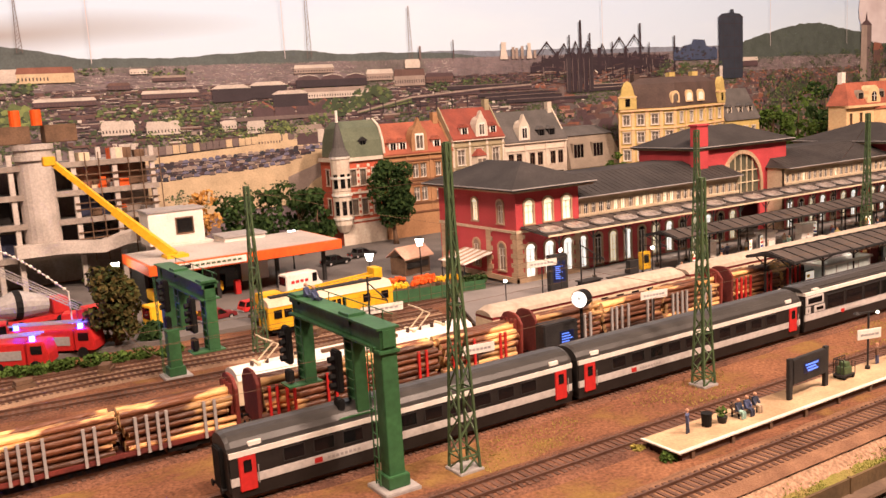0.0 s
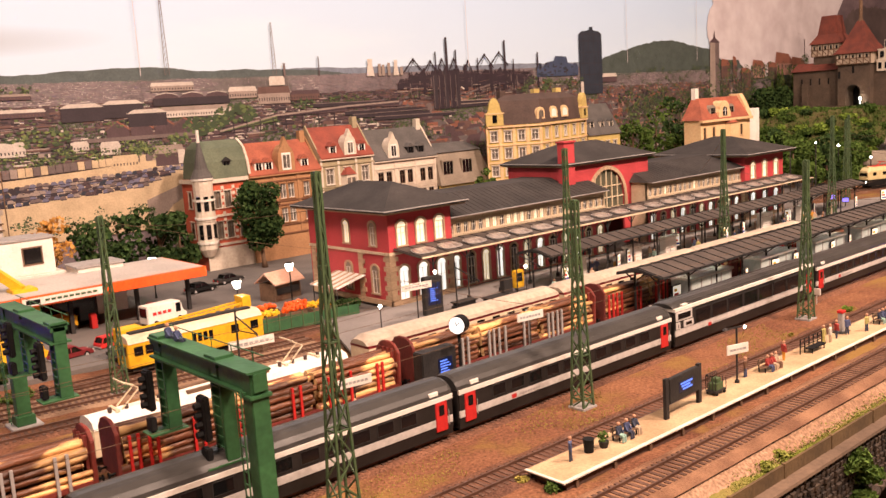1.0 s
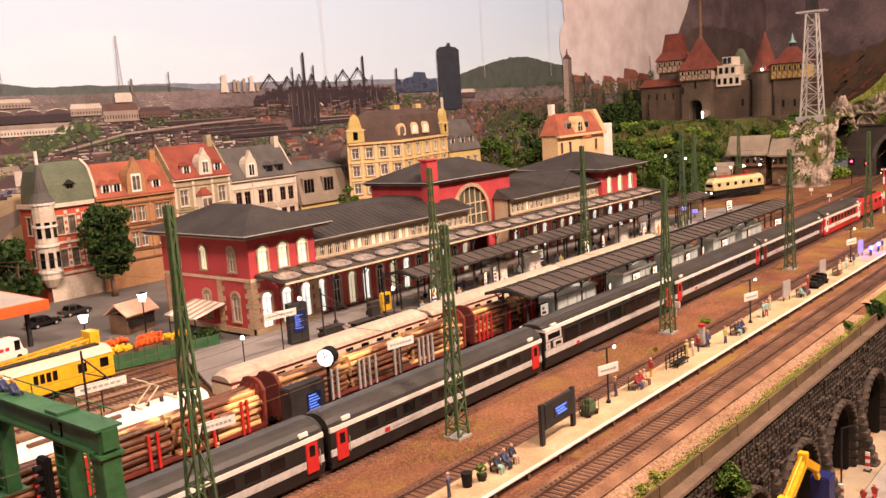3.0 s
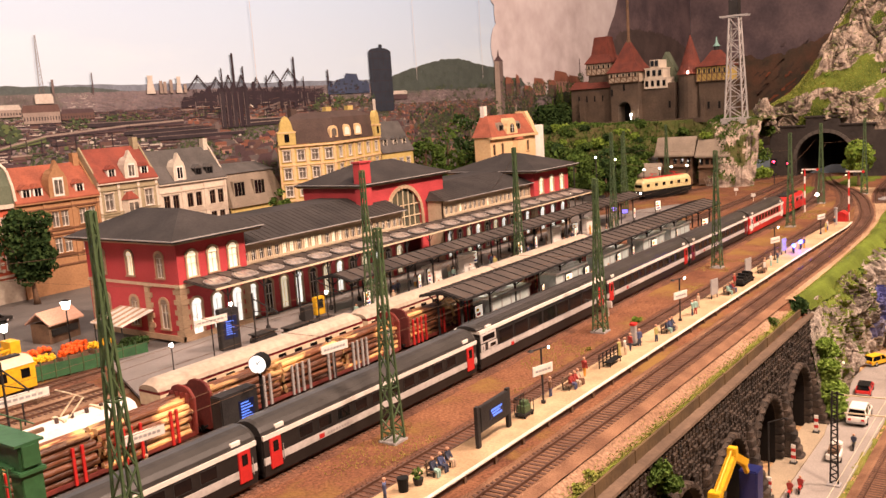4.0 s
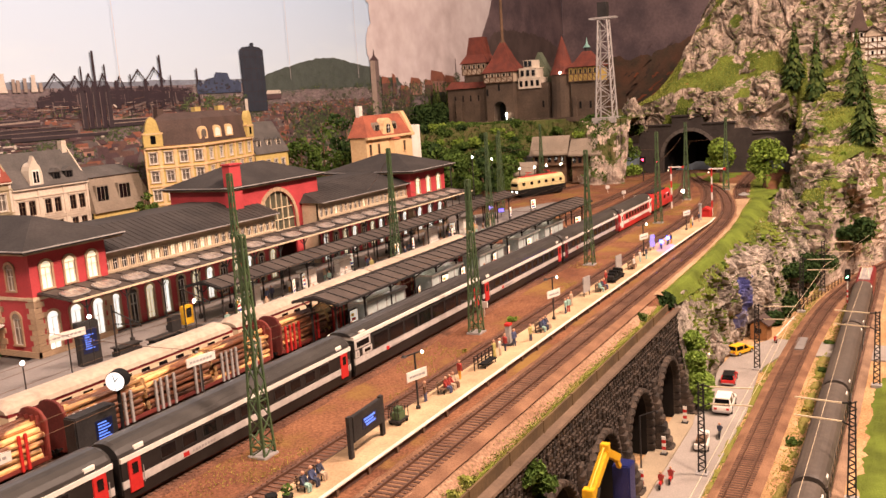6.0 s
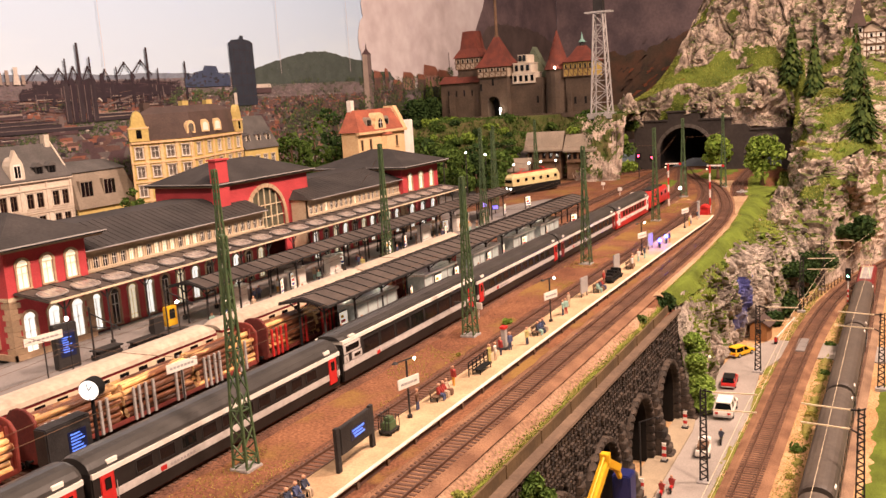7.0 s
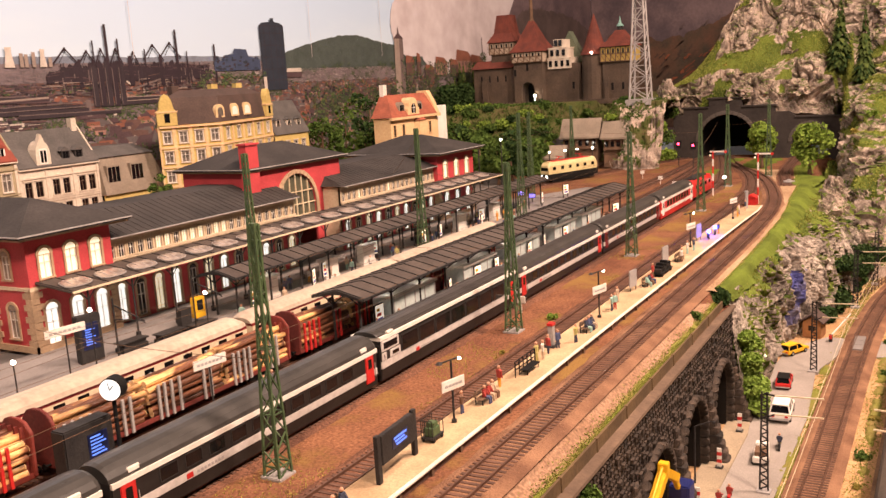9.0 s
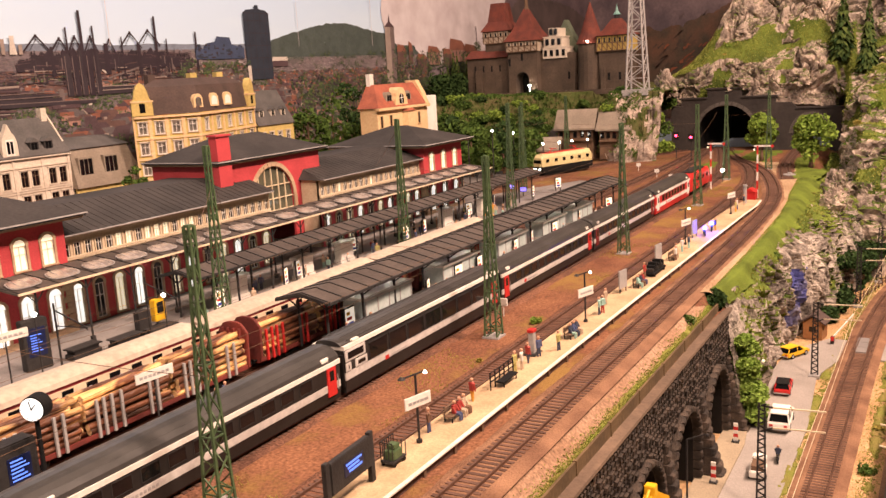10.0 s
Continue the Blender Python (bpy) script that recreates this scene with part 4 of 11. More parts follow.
# the iron works: mass, stoves, inclines and stacks
profile("works", lambda x: 33.2 + 1.6 * smooth(133, 141, x) - 1.6 * smooth(168, 178, x) + 1.5 * fbm(x, 2, 0, 0.45) + 0.7 * fbm(x, 5, 0, 1.6), 133, 178, 31.4, 0.3)
overprint()
for _ in range(170):
    x, z, w = rnd.uniform(134, 177), rnd.uniform(28.6, 34.9), rnd.uniform(0.4, 3.0)
    strut(rnd.choice(("works", "works", "coal", "coal", "plum", "brown", "tan") if z < 32.5 else ("works", "coal", "plum")), x - w, z, x + w, z + rnd.uniform(-0.5, 0.5), rnd.uniform(0.06, 0.20))
for _ in range(120):
    x, z, h = rnd.uniform(135, 176), rnd.uniform(29.5, 34.4), rnd.uniform(0.3, 1.5)
    quad(rnd.choice(("works", "works", "coal", "steel")), x - 0.12, z - h, x + 0.12, z + h)
overprint()
for x, z, w in ((137.9, 38.1, 3.0), (143.0, 37.6, 2.4), (146.6, 38.0, 1.6), (150.4, 38.0, 1.7), (155.0, 37.4, 1.6), (160.6, 38.9, 2.8), (165.6, 39.4, 3.0)):
    strut("works", x - w, z - 3.0, x, z, 0.34)
    strut("works", x, z, x + w * 1.05, z - 3.3, 0.34)
    strut("works", x - w * 0.55, z - 2.8, x + w * 0.1, z - 0.4, 0.12)
    blot("works", [(x - 0.4, z - 0.5), (x + 0.4, z - 0.5), (x + 0.25, z + 0.2), (x - 0.25, z + 0.2)])
for x, z, w in ((148.2, 43.0, 0.36), (167.6, 42.3, 0.34), (144.7, 39.7, 0.22), (151.1, 40.1, 0.24), (179.6, 39.2, 0.30), (158.2, 38.0, 0.2), (170.6, 37.6, 0.2), (162.6, 36.8, 0.5), (154.0, 36.6, 0.6), (141.0, 36.0, 0.4)):
    blot("works", [(x - w * 1.15, 30.4), (x + w * 1.15, 30.4), (x + w * 0.85, z), (x - w * 0.85, z)])
for k in range(5):
    x = 144.2 + 1.75 * k
    quad("works" if k % 2 else "coal", x - 0.75, 26.4, x + 0.75, 34.6 + (k % 3) * 0.4)
    strut("steel", x - 0.45, 26.8, x - 0.45, 34.2, 0.14)
    blot("works", [(x - 0.75, 34.6 + (k % 3) * 0.4), (x + 0.75, 34.6 + (k % 3) * 0.4), (x, 35.6 + (k % 3) * 0.4)])
strut("cream", 152.4, 31.4, 153.6, 30.6, 0.35)
strut("steel", 153.5, 29.6, 162.0, 31.6, 0.4)
overprint()
# cooling towers, steam, blue works, gasometer and its white tank
for x, w, z in ((125.6, 1.1, 38.3), (132.8, 0.8, 38.0)):
    blot("cream", [(x - w, 34.6), (x + w, 34.6), (x + w * 0.55, z - 1.0), (x + w * 0.65, z), (x - w * 0.65, z), (x - w * 0.55, z - 1.0)])
for x, z in ((128.2, 37.2), (129.2, 37.0), (130.8, 37.4), (134.4, 36.4)):
    quad("tan", x - 0.4, 34.6, x + 0.4, z)
blot("blue", [(179.2, 33.0), (195.6, 33.0), (195.6, 35.6), (193.0, 36.0), (191.4, 36.4), (190.8, 38.0), (186.4, 38.2), (185.8, 37.0), (183.0, 36.6), (182.6, 35.4), (179.2, 35.2)])
for _ in range(60):
    x, z = rnd.uniform(179.6, 195), rnd.uniform(33.2, 36.2)
    quad(rnd.choice(("blue", "gaso", "coal")), x - rnd.uniform(0.1, 0.7), z - 0.15, x + rnd.uniform(0.1, 0.7), z + rnd.uniform(0.1, 0.5))
overprint()
blot("gaso", [(196.3, 27.8), (205.8, 27.8), (205.8, 43.9), (204.6, 44.6), (202.2, 44.9), (202.1, 45.8), (200.8, 45.8), (200.7, 44.9), (197.4, 44.6), (196.3, 43.9)])
for z in (30.2, 33.0, 36.0, 39.0, 42.0, 43.8):
    quad("coal", 196.2, z, 205.9, z + 0.14)
for x in (198.0, 200.2, 202.4, 204.3):
    strut("coal", x, 28, x, 43.8, 0.12)
overprint()
quad("cream", 196.4, 27.4, 197.6, 31.2)
shed(205.8, 30.8, 212.0, 33.2, "plum", "cream", False)
for _ in range(26):
    foliage(rnd.uniform(172, 196), rnd.uniform(29.0, 32.6), rnd.uniform(1.0, 2.0), rnd.uniform(0.6, 1.2), 16)
for _ in range(150):
    foliage(rnd.uniform(206, 264), rnd.uniform(26.5, 34.5), rnd.uniform(0.6, 1.4), rnd.uniform(0.35, 0.8), 9)
overprint()
# dark trees rising between the villa and the old town
for _ in range(120):
    foliage(rnd.uniform(216, 258), rnd.uniform(14, 27.5), rnd.uniform(0.9, 2.0), rnd.uniform(1.0, 2.2), 14, ("wood", "wood", "wood", "leaf"))
# masts on the horizon
for x, z, b in ((101.5, 45.9, 35.2), (78.6, 52, 36), (27, 47, 38)):
    for s in (-1, 1):
        strut("steel", x + s * 0.45, b, x + s * 0.10, z, 0.10)
    for j in range(14):
        strut("steel", x - 0.4 + 0.02 * j, lerp(b, z, j / 14), x + 0.4 - 0.02 * j, lerp(b, z, (j + 1) / 14), 0.06)
strut("steel", 103.8, 35, 103.8, 37.8, 0.5)
strut("plum", 112.2, 35, 112.2, 39.0, 0.24)
overprint()
# sandy embankment with a wall, huts and rows of parked cars
blot("sand", [(30, 8), (84, 8), (84, 21.4), (76, 20.9), (62, 19.9), (30, 18.4)])
overprint()
for k in range(26):
    x = 44 + k * 1.25
    quad(rnd.choice(("tan", "sand", "steel")), x, 19.4 + (x - 44) * 0.04, x + 1.15, 21.0 + (x - 44) * 0.03)
shed(74.5, 19.4, 80.2, 23.2, "plum", "tan", False)
quad("cream", 79.0, 19.6, 80.4, 22.2)
shed(66.4, 19.8, 71.2, 22.0, "sand", "sand", True)
for r_ in range(7):
    x = 40 + r_ * 0.6
    while x < 81 - r_ * 1.5:
        z = 17.3 - r_ * 0.43 + (x - 42) * 0.045 + rnd.uniform(-0.14, 0.14)
        blot(rnd.choice(("car", "car", "gaso", "steel", "plum", "tan", "coal")), [(x, z), (x + 1.2, z), (x + 1.1, z + 0.35), (x + 0.85, z + 0.58), (x + 0.3, z + 0.58), (x + 0.08, z + 0.35)])
        quad("coal", x + 0.05, z - 0.14, x + 1.2, z + 0.02)
        x += rnd.uniform(0.75, 1.3)
blot("tan", [(72, 13.4), (80, 16.0), (84, 18.6), (84, 15.4), (77, 12.0), (74, 9.0), (72, 9.0)])
for _ in range(40):
    foliage(rnd.uniform(44, 80), rnd.uniform(21.4, 23.6), rnd.uniform(0.8, 1.8), rnd.uniform(0.4, 0.9), 14, ("wood", "leaf", "lime"))
for _ in range(34):
    foliage(rnd.uniform(38, 74), rnd.uniform(9.0, 12.6), rnd.uniform(0.8, 1.6), rnd.uniform(0.6, 1.1), 16, ("wood", "wood", "leaf"))
overprint()

# cloud, dark mountain and autumn slopes printed behind the castle
for k, (cx, cz, r) in enumerate(((268, 46, 9.6), (272, 57, 10.5), (266, 66, 8.0), (284, 41, 9.0), (296, 50, 20.0), (316, 46, 17.0), (292, 72, 26.0), (330, 66, 28.0), (340, 44, 14), (300, 100, 36))):
    cl_ = MB()
    cl_.add([(cx + r * math.cos(2 * math.pi * j / 48) * (1 + 0.03 * math.sin(3 * j)), 158.30 - 0.003 * k, cz + r * math.sin(2 * math.pi * j / 48) * (1 + 0.03 * math.cos(5 * j))) for j in range(48)], [tuple(range(48))])
    part("cloud_print", cl_, "cloud", bd)
cl_ = MB().add([(cx, 158.32, cz) for cx, cz in ((266, 36), (440, 34), (440, 128), (266, 128))], [(0, 1, 2, 3)])
part("cloud_print", cl_, "cloud", bd)
seams = MB()
for x in (38, 73.4, 155, 217, 252):
    seams.box(x - 0.05, 157.90, 36, x + 0.07, 157.91, 128)
part("panel_seam", seams, "cloud", bd)
dark = lambda x: height([(326, 30), (338, 40), (344, 48), (348, 54), (353, 60), (358, 68), (366, 80), (380, 96), (440, 120)], x) + 1.2 * fbm(x, 0, 0, 0.12) + 0.5 * fbm(x, 0, 0, 0.5)
band("mountain_print", "dusk", dark, 326, 440, 10, 158.24, 1.0)
band("wooded_rock_print", "dusk_low", lambda x: height([(340, 36), (348, 47), (358, 53.4), (370, 55), (398, 54.2), (414, 52.5), (430, 49), (440, 46)], x) + 1.0 * fbm(x, 8, 0, 0.35) + 0.5 * fbm(x, 2, 0, 1.4), 340, 440, 8, 158.20, 0.6)
band("autumn_slope_print", "autumn", lambda x: height([(392, 22), (410, 33), (425, 38), (440, 44)], x) + 1.6 * fbm(x, 4, 0, 0.12) + 0.8 * fbm(x, 5, 0, 0.6), 392, 440, 8, 158.16, 0.8)
side = MB()
side.v = [(439.5, 158 - i * 1.6, -5) for i in range(121)] + [(439.5, 158 - i * 1.6, 126) for i in range(121)]
side.f = [(i, i + 1, 122 + i, 121 + i) for i in range(120)]
part("mountain_print", side, "dusk", bd)
side = MB()
side.v = [(439.0, 150 - i * 1.0, 0) for i in range(161)] + [(439.0, 150 - i * 1.0, height([(0, 44), (26, 40), (38, 43), (52, 47), (64, 55), (80, 75), (160, 100)], i) + 2.6 * fbm(i, 9, 0, 0.12) + 1.2 * fbm(i, 5, 0, 0.6)) for i in range(161)]
side.f = [(i, i + 1, 162 + i, 161 + i) for i in range(160)]
part("autumn_slope_print", side, "autumn", bd)
rnd = random.Random(21)
for name, m_, x0, y0, y1, z0_, z1, n_ in (("scree_print", "dusk_pale", 438.9, 60, 122, 44, 56, 9), ("forest_print", "autumn_low", 438.8, 0, 128, 8, 40, 160), ("autumn_print", "ember", 438.6, 60, 122, 12, 36, 70)):
    mb = MB()
    for k in range(n_):
        y, z = rnd.uniform(y0, y1), rnd.uniform(z0_, z1)
        w, h = rnd.uniform(1.0, 4.5), rnd.uniform(0.3, 1.1)
        mb.add([(x0 - 0.0008 * k, y + w * math.cos(2 * math.pi * j / 14) * rnd.uniform(0.4, 1.2), z - 0.6 * w * math.cos(2 * math.pi * j / 14) + h * math.sin(2 * math.pi * j / 14) * rnd.uniform(0.4, 1.4)) for j in range(14)], [tuple(range(14))])
    tagged(part(name, mb, m_, bd), kind="stuff")
# church tower, red roofs and park trees of the printed old town
sheet_no = 95
rnd = random.Random(5)
for x, z, w, h in ((268.5, 34.0, 2.6, 2.4), (274.0, 34.2, 1.2, 3.0), (289.0, 33.6, 4.0, 2.2), (306.0, 34.2, 6.0, 4.0), (298.0, 33.0, 3.0, 2.0), (316.0, 33.4, 5.0, 3.0), (281.0, 31.5, 3.0, 1.8)):
    quad("pink" if w > 3 else "brown", x - w, z - 4.0, x + w, z)
    blot("tile", [(x - w * 1.05, z), (x + w * 1.1, z), (x + w * 0.5, z + h * 0.8), (x - w * 0.9, z + h)])
    for j in range(4):
        quad("plum", x - w * 0.7 + j * w * 0.4, z - 1.6, x - w * 0.56 + j * w * 0.4, z - 0.6)
overprint()
blot("tan", [(259.2, 24), (264.9, 24), (264.7, 41.4), (259.6, 41.4)])
blot("steel", [(262.4, 24), (264.9, 24), (264.7, 41.4), (262.5, 41.4)])
blot("plum", [(259.2, 41.4), (265.1, 41.4), (262.6, 43.0), (262.2, 45.2), (261.6, 43.0)])
strut("plum", 320.5, 36, 320.5, 42.5, 0.4)
overprint()
for _ in range(90):
    foliage(rnd.uniform(212, 262), rnd.uniform(12, 27), rnd.uniform(1.6, 2.8), rnd.uniform(1.4, 2.4), 16, ("wood", "wood", "coal", "leaf"))
for _ in range(320):
    x = rnd.uniform(264, 345)
    foliage(x, rnd.uniform(18, 33.6 + 2.5 * fbm(x, 0, 0, 0.3) + (3.0 if x > 316 else 0)), rnd.uniform(1.0, 2.2), rnd.uniform(1.0, 2.2), 16, ("wood", "wood", "coal", "leaf"))
for c, mb in ink.items():
    if mb.f:
        tagged(part("town_print", mb, INK[c], bd), kind="stuff")

# the hall round the layout
hall = thing("hall", "plain warm grey hall round the layout", "room", kind="structure")
part("ceiling", MB().box(-320, -360, 260, 460, 175, 270), "hall", hall)
part("floor", MB().box(-320, -360, -100, 460, 175, -95), "hall", hall)
part("wall_back", MB().box(-320, -370, -95, 460, -360, 260), "hall", hall)
part("wall_left", MB().box(-330, -360, -95, -320, 175, 260), "hall", hall)
part("wall_right", MB().box(460, -360, -95, 470, 175, 260), "hall", hall)
part("wall_front", MB().box(-320, 165, -95, 460, 175, 260), "hall", hall)


def grass_strip(u, v):
    x = lerp(20, 127, u)
    y = lerp(29.65, 30.35 + 0.35 * fbm(x, 3, 0, 0.12) + 0.15 * fbm(x, 8, 0, 0.8), v)
    return (x, y, -1.46 + 1.62 * smooth(29.6, 32.4, y) + 0.03 * fbm(x, y, 0, 0.8))


solo("grass_strip", sheet(300, 5, grass_strip, "grass", None), mat("dry_grass", (0.185, 0.210, 0.040), (0.25, 0.185, 0.070), 22, 0.95, bump=1.0, fine=600, spec=0.05), "yellow-green grass strip along the board fence", "grass", "structure")


def verge(x0, x1, y0, y1, seed):
    """A ragged strip of dry grass on the lower ground."""
    def at(u, v):
        x = lerp(x0, x1, u)
        a, b = y0 + 0.5 * fbm(x, seed, 0, 0.3), y1 + 0.5 * fbm(x, seed + 5, 0, 0.35)
        return (x, lerp(a, b, v), -16.75 + 0.42 * math.sin(math.pi * v) ** 0.6 * smooth(-0.25, 0.1, fbm(x, seed + 9, v, 0.25)) + 0.08 * fbm(x, v * 4, seed, 0.9))
    solo("grass_verge", sheet(220, 8, at, "grass", None), "dry_grass", "dry yellow-green grass verge by the lower track", "grass", "structure")


M["dry_grass"] = bpy.data.materials["dry_grass"]
verge(80, 158, 19.7, 21.3, 3)
verge(80, 160, 12.2, 13.8, 14)


def curve_shoulder(u, v):
    x = lerp(126, 258, u)
    w = height([(124, 1.6), (135, 2.0), (150, 2.5), (180, 3.0), (205, 4.6), (225, 5.2), (268, 9)], x)
    mid = height([(110, 33.8), (165, 33.9), (198, 35.5), (225, 40.5), (247, 46.5), (262, 53)], x)
    return (x, lerp(edge_y(x) + w - 0.6, mid - 2.1, v), 0.07 - 0.15 * (1 - smooth(0, 0.3, v)) + 0.05 * fbm(x, v * 3, 0, 0.5))


solo("curve_shoulder", sheet(150, 6, curve_shoulder, "shoulder", None), mat("tan_gravel", (0.43, 0.30, 0.185), (0.30, 0.19, 0.11), 12, 0.95, bump=0.9, fine=360, spec=0.1, grit=1.0), "tan gravel shoulder outside the curved track", "ground", "structure")
for k, (x0, x1, y0, y1) in enumerate(((259, 290, 47.2, 56), (272, 290, 57.5, 62), (236, 262, 57.5, 61.5), (225, 246, 31.0, 37.5))):
    patch = lambda u, v, a=x0, b=x1, c=y0, d=y1: (lerp(a, b, u) + 1.5 * fbm(v * 9, u * 9, a, 0.4), lerp(c, d, v) + 1.2 * fbm(u * 12, v * 9, a, 0.4), 0.24 + 0.10 * fbm(u * 30, v * 20, a, 0.5) - 0.42 * (max(abs(u - 0.5), abs(v - 0.5)) * 2) ** 4)
    solo("grass_patch", sheet(40, 20, patch, "grass", None), "grass", "green grass patch between the tracks by the tunnel", "grass", "structure")


# boulders standing out of the slopes
def boulder(x, y, z, r, h, seed):
    mb, rings = MB(), []
    n, m = 30, 16
    for j in range(m + 1):
        a = math.pi * 0.62 * j / m
        ring = []
        for i in range(n):
            t = 2 * math.pi * i / n
            p = Vector((math.cos(t) * math.sin(a), math.sin(t) * math.sin(a), math.cos(a)))
            k = 0.75 + 0.55 * (ridged(p.x * 6 + seed * 9, p.y * 6, p.z * 6, 0.17) - 0.6)
            ring.append((x + p.x * r * k, y + p.y * r * k, z + p.z * h * k))
        rings.append(ring)
    mb.loft(rings)
    return solo("boulder", mb, "crag", "pale weathered boulder standing out of the grass", "boulder", group="boulders")


for i, (x, y, z, r, h) in enumerate(((284, 79, 18.0, 3.4, 5.0), (261, 17.8, 13.2, 5.5, 4.0), (243, 22.5, 6.0, 5.5, 5.0), (235, 18.5, 2.5, 3.6, 3.6), (229, 11.6, 4.0, 3.0, 4.0), (291, 44, 19.0, 3.0, 3.0), (292, 60, 18.5, 3.5, 3.5), (222, 27, -1.5, 3.0, 3.4), (213, 26, -2.6, 2.6, 3.4), (203, 26, -3.0, 2.4, 3.4))):
    boulder(x, y, z, r, h, i + 1)


# ---- passenger train ----
ROOF = [(-1.62, 3.92), (-1.55, 4.25), (-1.3, 4.62), (-0.9, 4.9), (-0.4, 5.06), (0, 5.1), (0.4, 5.06), (0.9, 4.9), (1.3, 4.62), (1.55, 4.25), (1.62, 3.92)]
WHEEL = MB().cyl((0, -0.14, 0), (0, 0.14, 0), 0.52, n=14).cyl((0, -0.2, 0), (0, -0.14, 0), 0.22, n=10).data("wheel", M["rail"])


def bogie(parent, x):
    b = part("bogie", MB().box(-1.7, -1.25, 0.55, 1.7, -1.05, 1.0).box(-1.7, 1.05, 0.55, 1.7, 1.25, 1.0).box(-0.5, -1.25, 0.75, 0.5, 1.25, 1.15).box(-0.6, -1.32, 0.42, 0.6, -1.1, 0.72), "black", parent, at=(x, 0, 0), bevel=0.05)
    for dx in (-1.35, 1.35):
        for y in (-0.9, 0.9):
            piece("wheel", WHEEL, b, (dx, y, 0.86))


def coach(label, at, half=15.0, low="coach_low", band_="coach_dark", roof="coach_roof", door="red", stripe="white", windows=10, big=False, door_at=(-1, 1), w=1.62, plain=False):
    c = thing("coach", label, "railway coach", at, group="coaches of the passenger train")
    za, zb, zc, zd = (1.72, 2.42, 4.36, 4.70) if big else (1.58, 2.2, 3.60, 3.98)
    part("skirt", MB().ext([(-w + 0.12, 0.62), (w - 0.12, 0.62), (w - 0.02, za), (-w + 0.02, za)], -half + 0.15, half - 0.15), band_, c)
    part("lower_body", MB().ext([(-w, za), (w, za), (w, zb), (-w, zb)], -half + 0.14, half - 0.14), low, c, bevel=0.03)
    # window band pierced by real openings is shown by recessed panes in raised frames
    part("upper_body", MB().ext([(-w + 0.02, zb), (w - 0.02, zb), (w, 3.6), (w - (0.14 if big else 0), zc), (-w + (0.14 if big else 0), zc), (-w, 3.6)], -half + 0.15, half - 0.15), band_, c)
    sh = 0.04 if big else 0.0
    part("gutter_stripe", MB().ext([(-w - 0.06 + sh, zc), (w + 0.06 - sh, zc), (w + 0.07 - sh * 1.6, zd), (-w - 0.07 + sh * 1.6, zd)], -half + 0.12, half - 0.12), stripe, c)
    rings = []
    for x, k in ((-half + 0.05, 0.86), (-half + 0.35, 0.97), (-half + 1.0, 1.0), (half - 1.0, 1.0), (half - 0.35, 0.97), (half - 0.05, 0.86)):
        rings.append([(x, y * (0.5 + 0.5 * k) * (0.86 if big else 1.0), zd - 0.01 + (z - 3.92) * k * (0.46 if big else 1.0)) for y, z in ROOF])
    part("roof", MB().loft(rings), roof, c, smooth=False)
    ribs = MB()
    for y, z in ((-1.27, 4.66), (-0.62, 5.01), (0.0, 5.12), (0.62, 5.01), (1.27, 4.66)):
        z = zd + (z - 3.97) * 0.46 if big else z
        ribs.box(-half + 1.1, y - 0.03, z - 0.06, half - 1.1, y + 0.03, z + 0.025)
    part("roof_ribs", ribs, roof, c)
    for x in (-half + 2.0, half - 2.0):
        part("roof_hatch", MB().box(x - 0.5, -1.58, zd + 0.02, x + 0.5, -1.2, zd + (0.25 if big else 0.5)), "white", c, "pale roof hatch", bevel=0.05)
    part("underframe", MB().box(-half + 0.6, -1.35, 0.95, half - 0.6, 1.35, 1.15).box(-4.5, -1.2, 0.6, -1.5, 1.2, 0.95).box(0.5, -1.25, 0.55, 4.8, 1.25, 0.95), "black", c, bevel=0.04)
    for s in (-1, 1):
        part("gangway", MB().box(s * half - 0.25, -0.75, 1.2, s * half + 0.25, 0.75, 4.1), "black", c, bevel=0.08)
        part("end_wall", MB().box(s * (half - 0.1) - 0.06, -1.5, 1.15, s * (half - 0.1) + 0.06, 1.5, 3.95), band_, c)
        for y in (-0.95, 0.95):
            part("buffer", MB().cyl((s * (half - 0.2), y, 1.3), (s * (half + 0.3), y, 1.3), 0.1, n=8).cyl((s * (half + 0.3), y, 1.3), (s * (half + 0.38), y, 1.3), 0.26, n=10), "black", c)
    n = windows
    x0, x1 = -half + 3.6, half - 3.6
    ww = (x1 - x0) / n * (0.86 if big else 0.66)
    hh = (2.50, 3.95) if big else (2.5, 3.4)
    fr = MB().box(-ww / 2 - 0.06, -0.03, hh[0] - 0.06, ww / 2 + 0.06, 0.05, hh[0]).box(-ww / 2 - 0.06, -0.03, hh[1], ww / 2 + 0.06, 0.05, hh[1] + 0.06)
    fr.box(-ww / 2 - 0.06, -0.03, hh[0], -ww / 2, 0.05, hh[1]).box(ww / 2, -0.03, hh[0], ww / 2 + 0.06, 0.05, hh[1])
    fr = fr.data("window", M["dark"])
    pane = MB().box(-ww / 2, 0.0, hh[0], ww / 2, 0.04, hh[1]).data("pane", M["glass"])
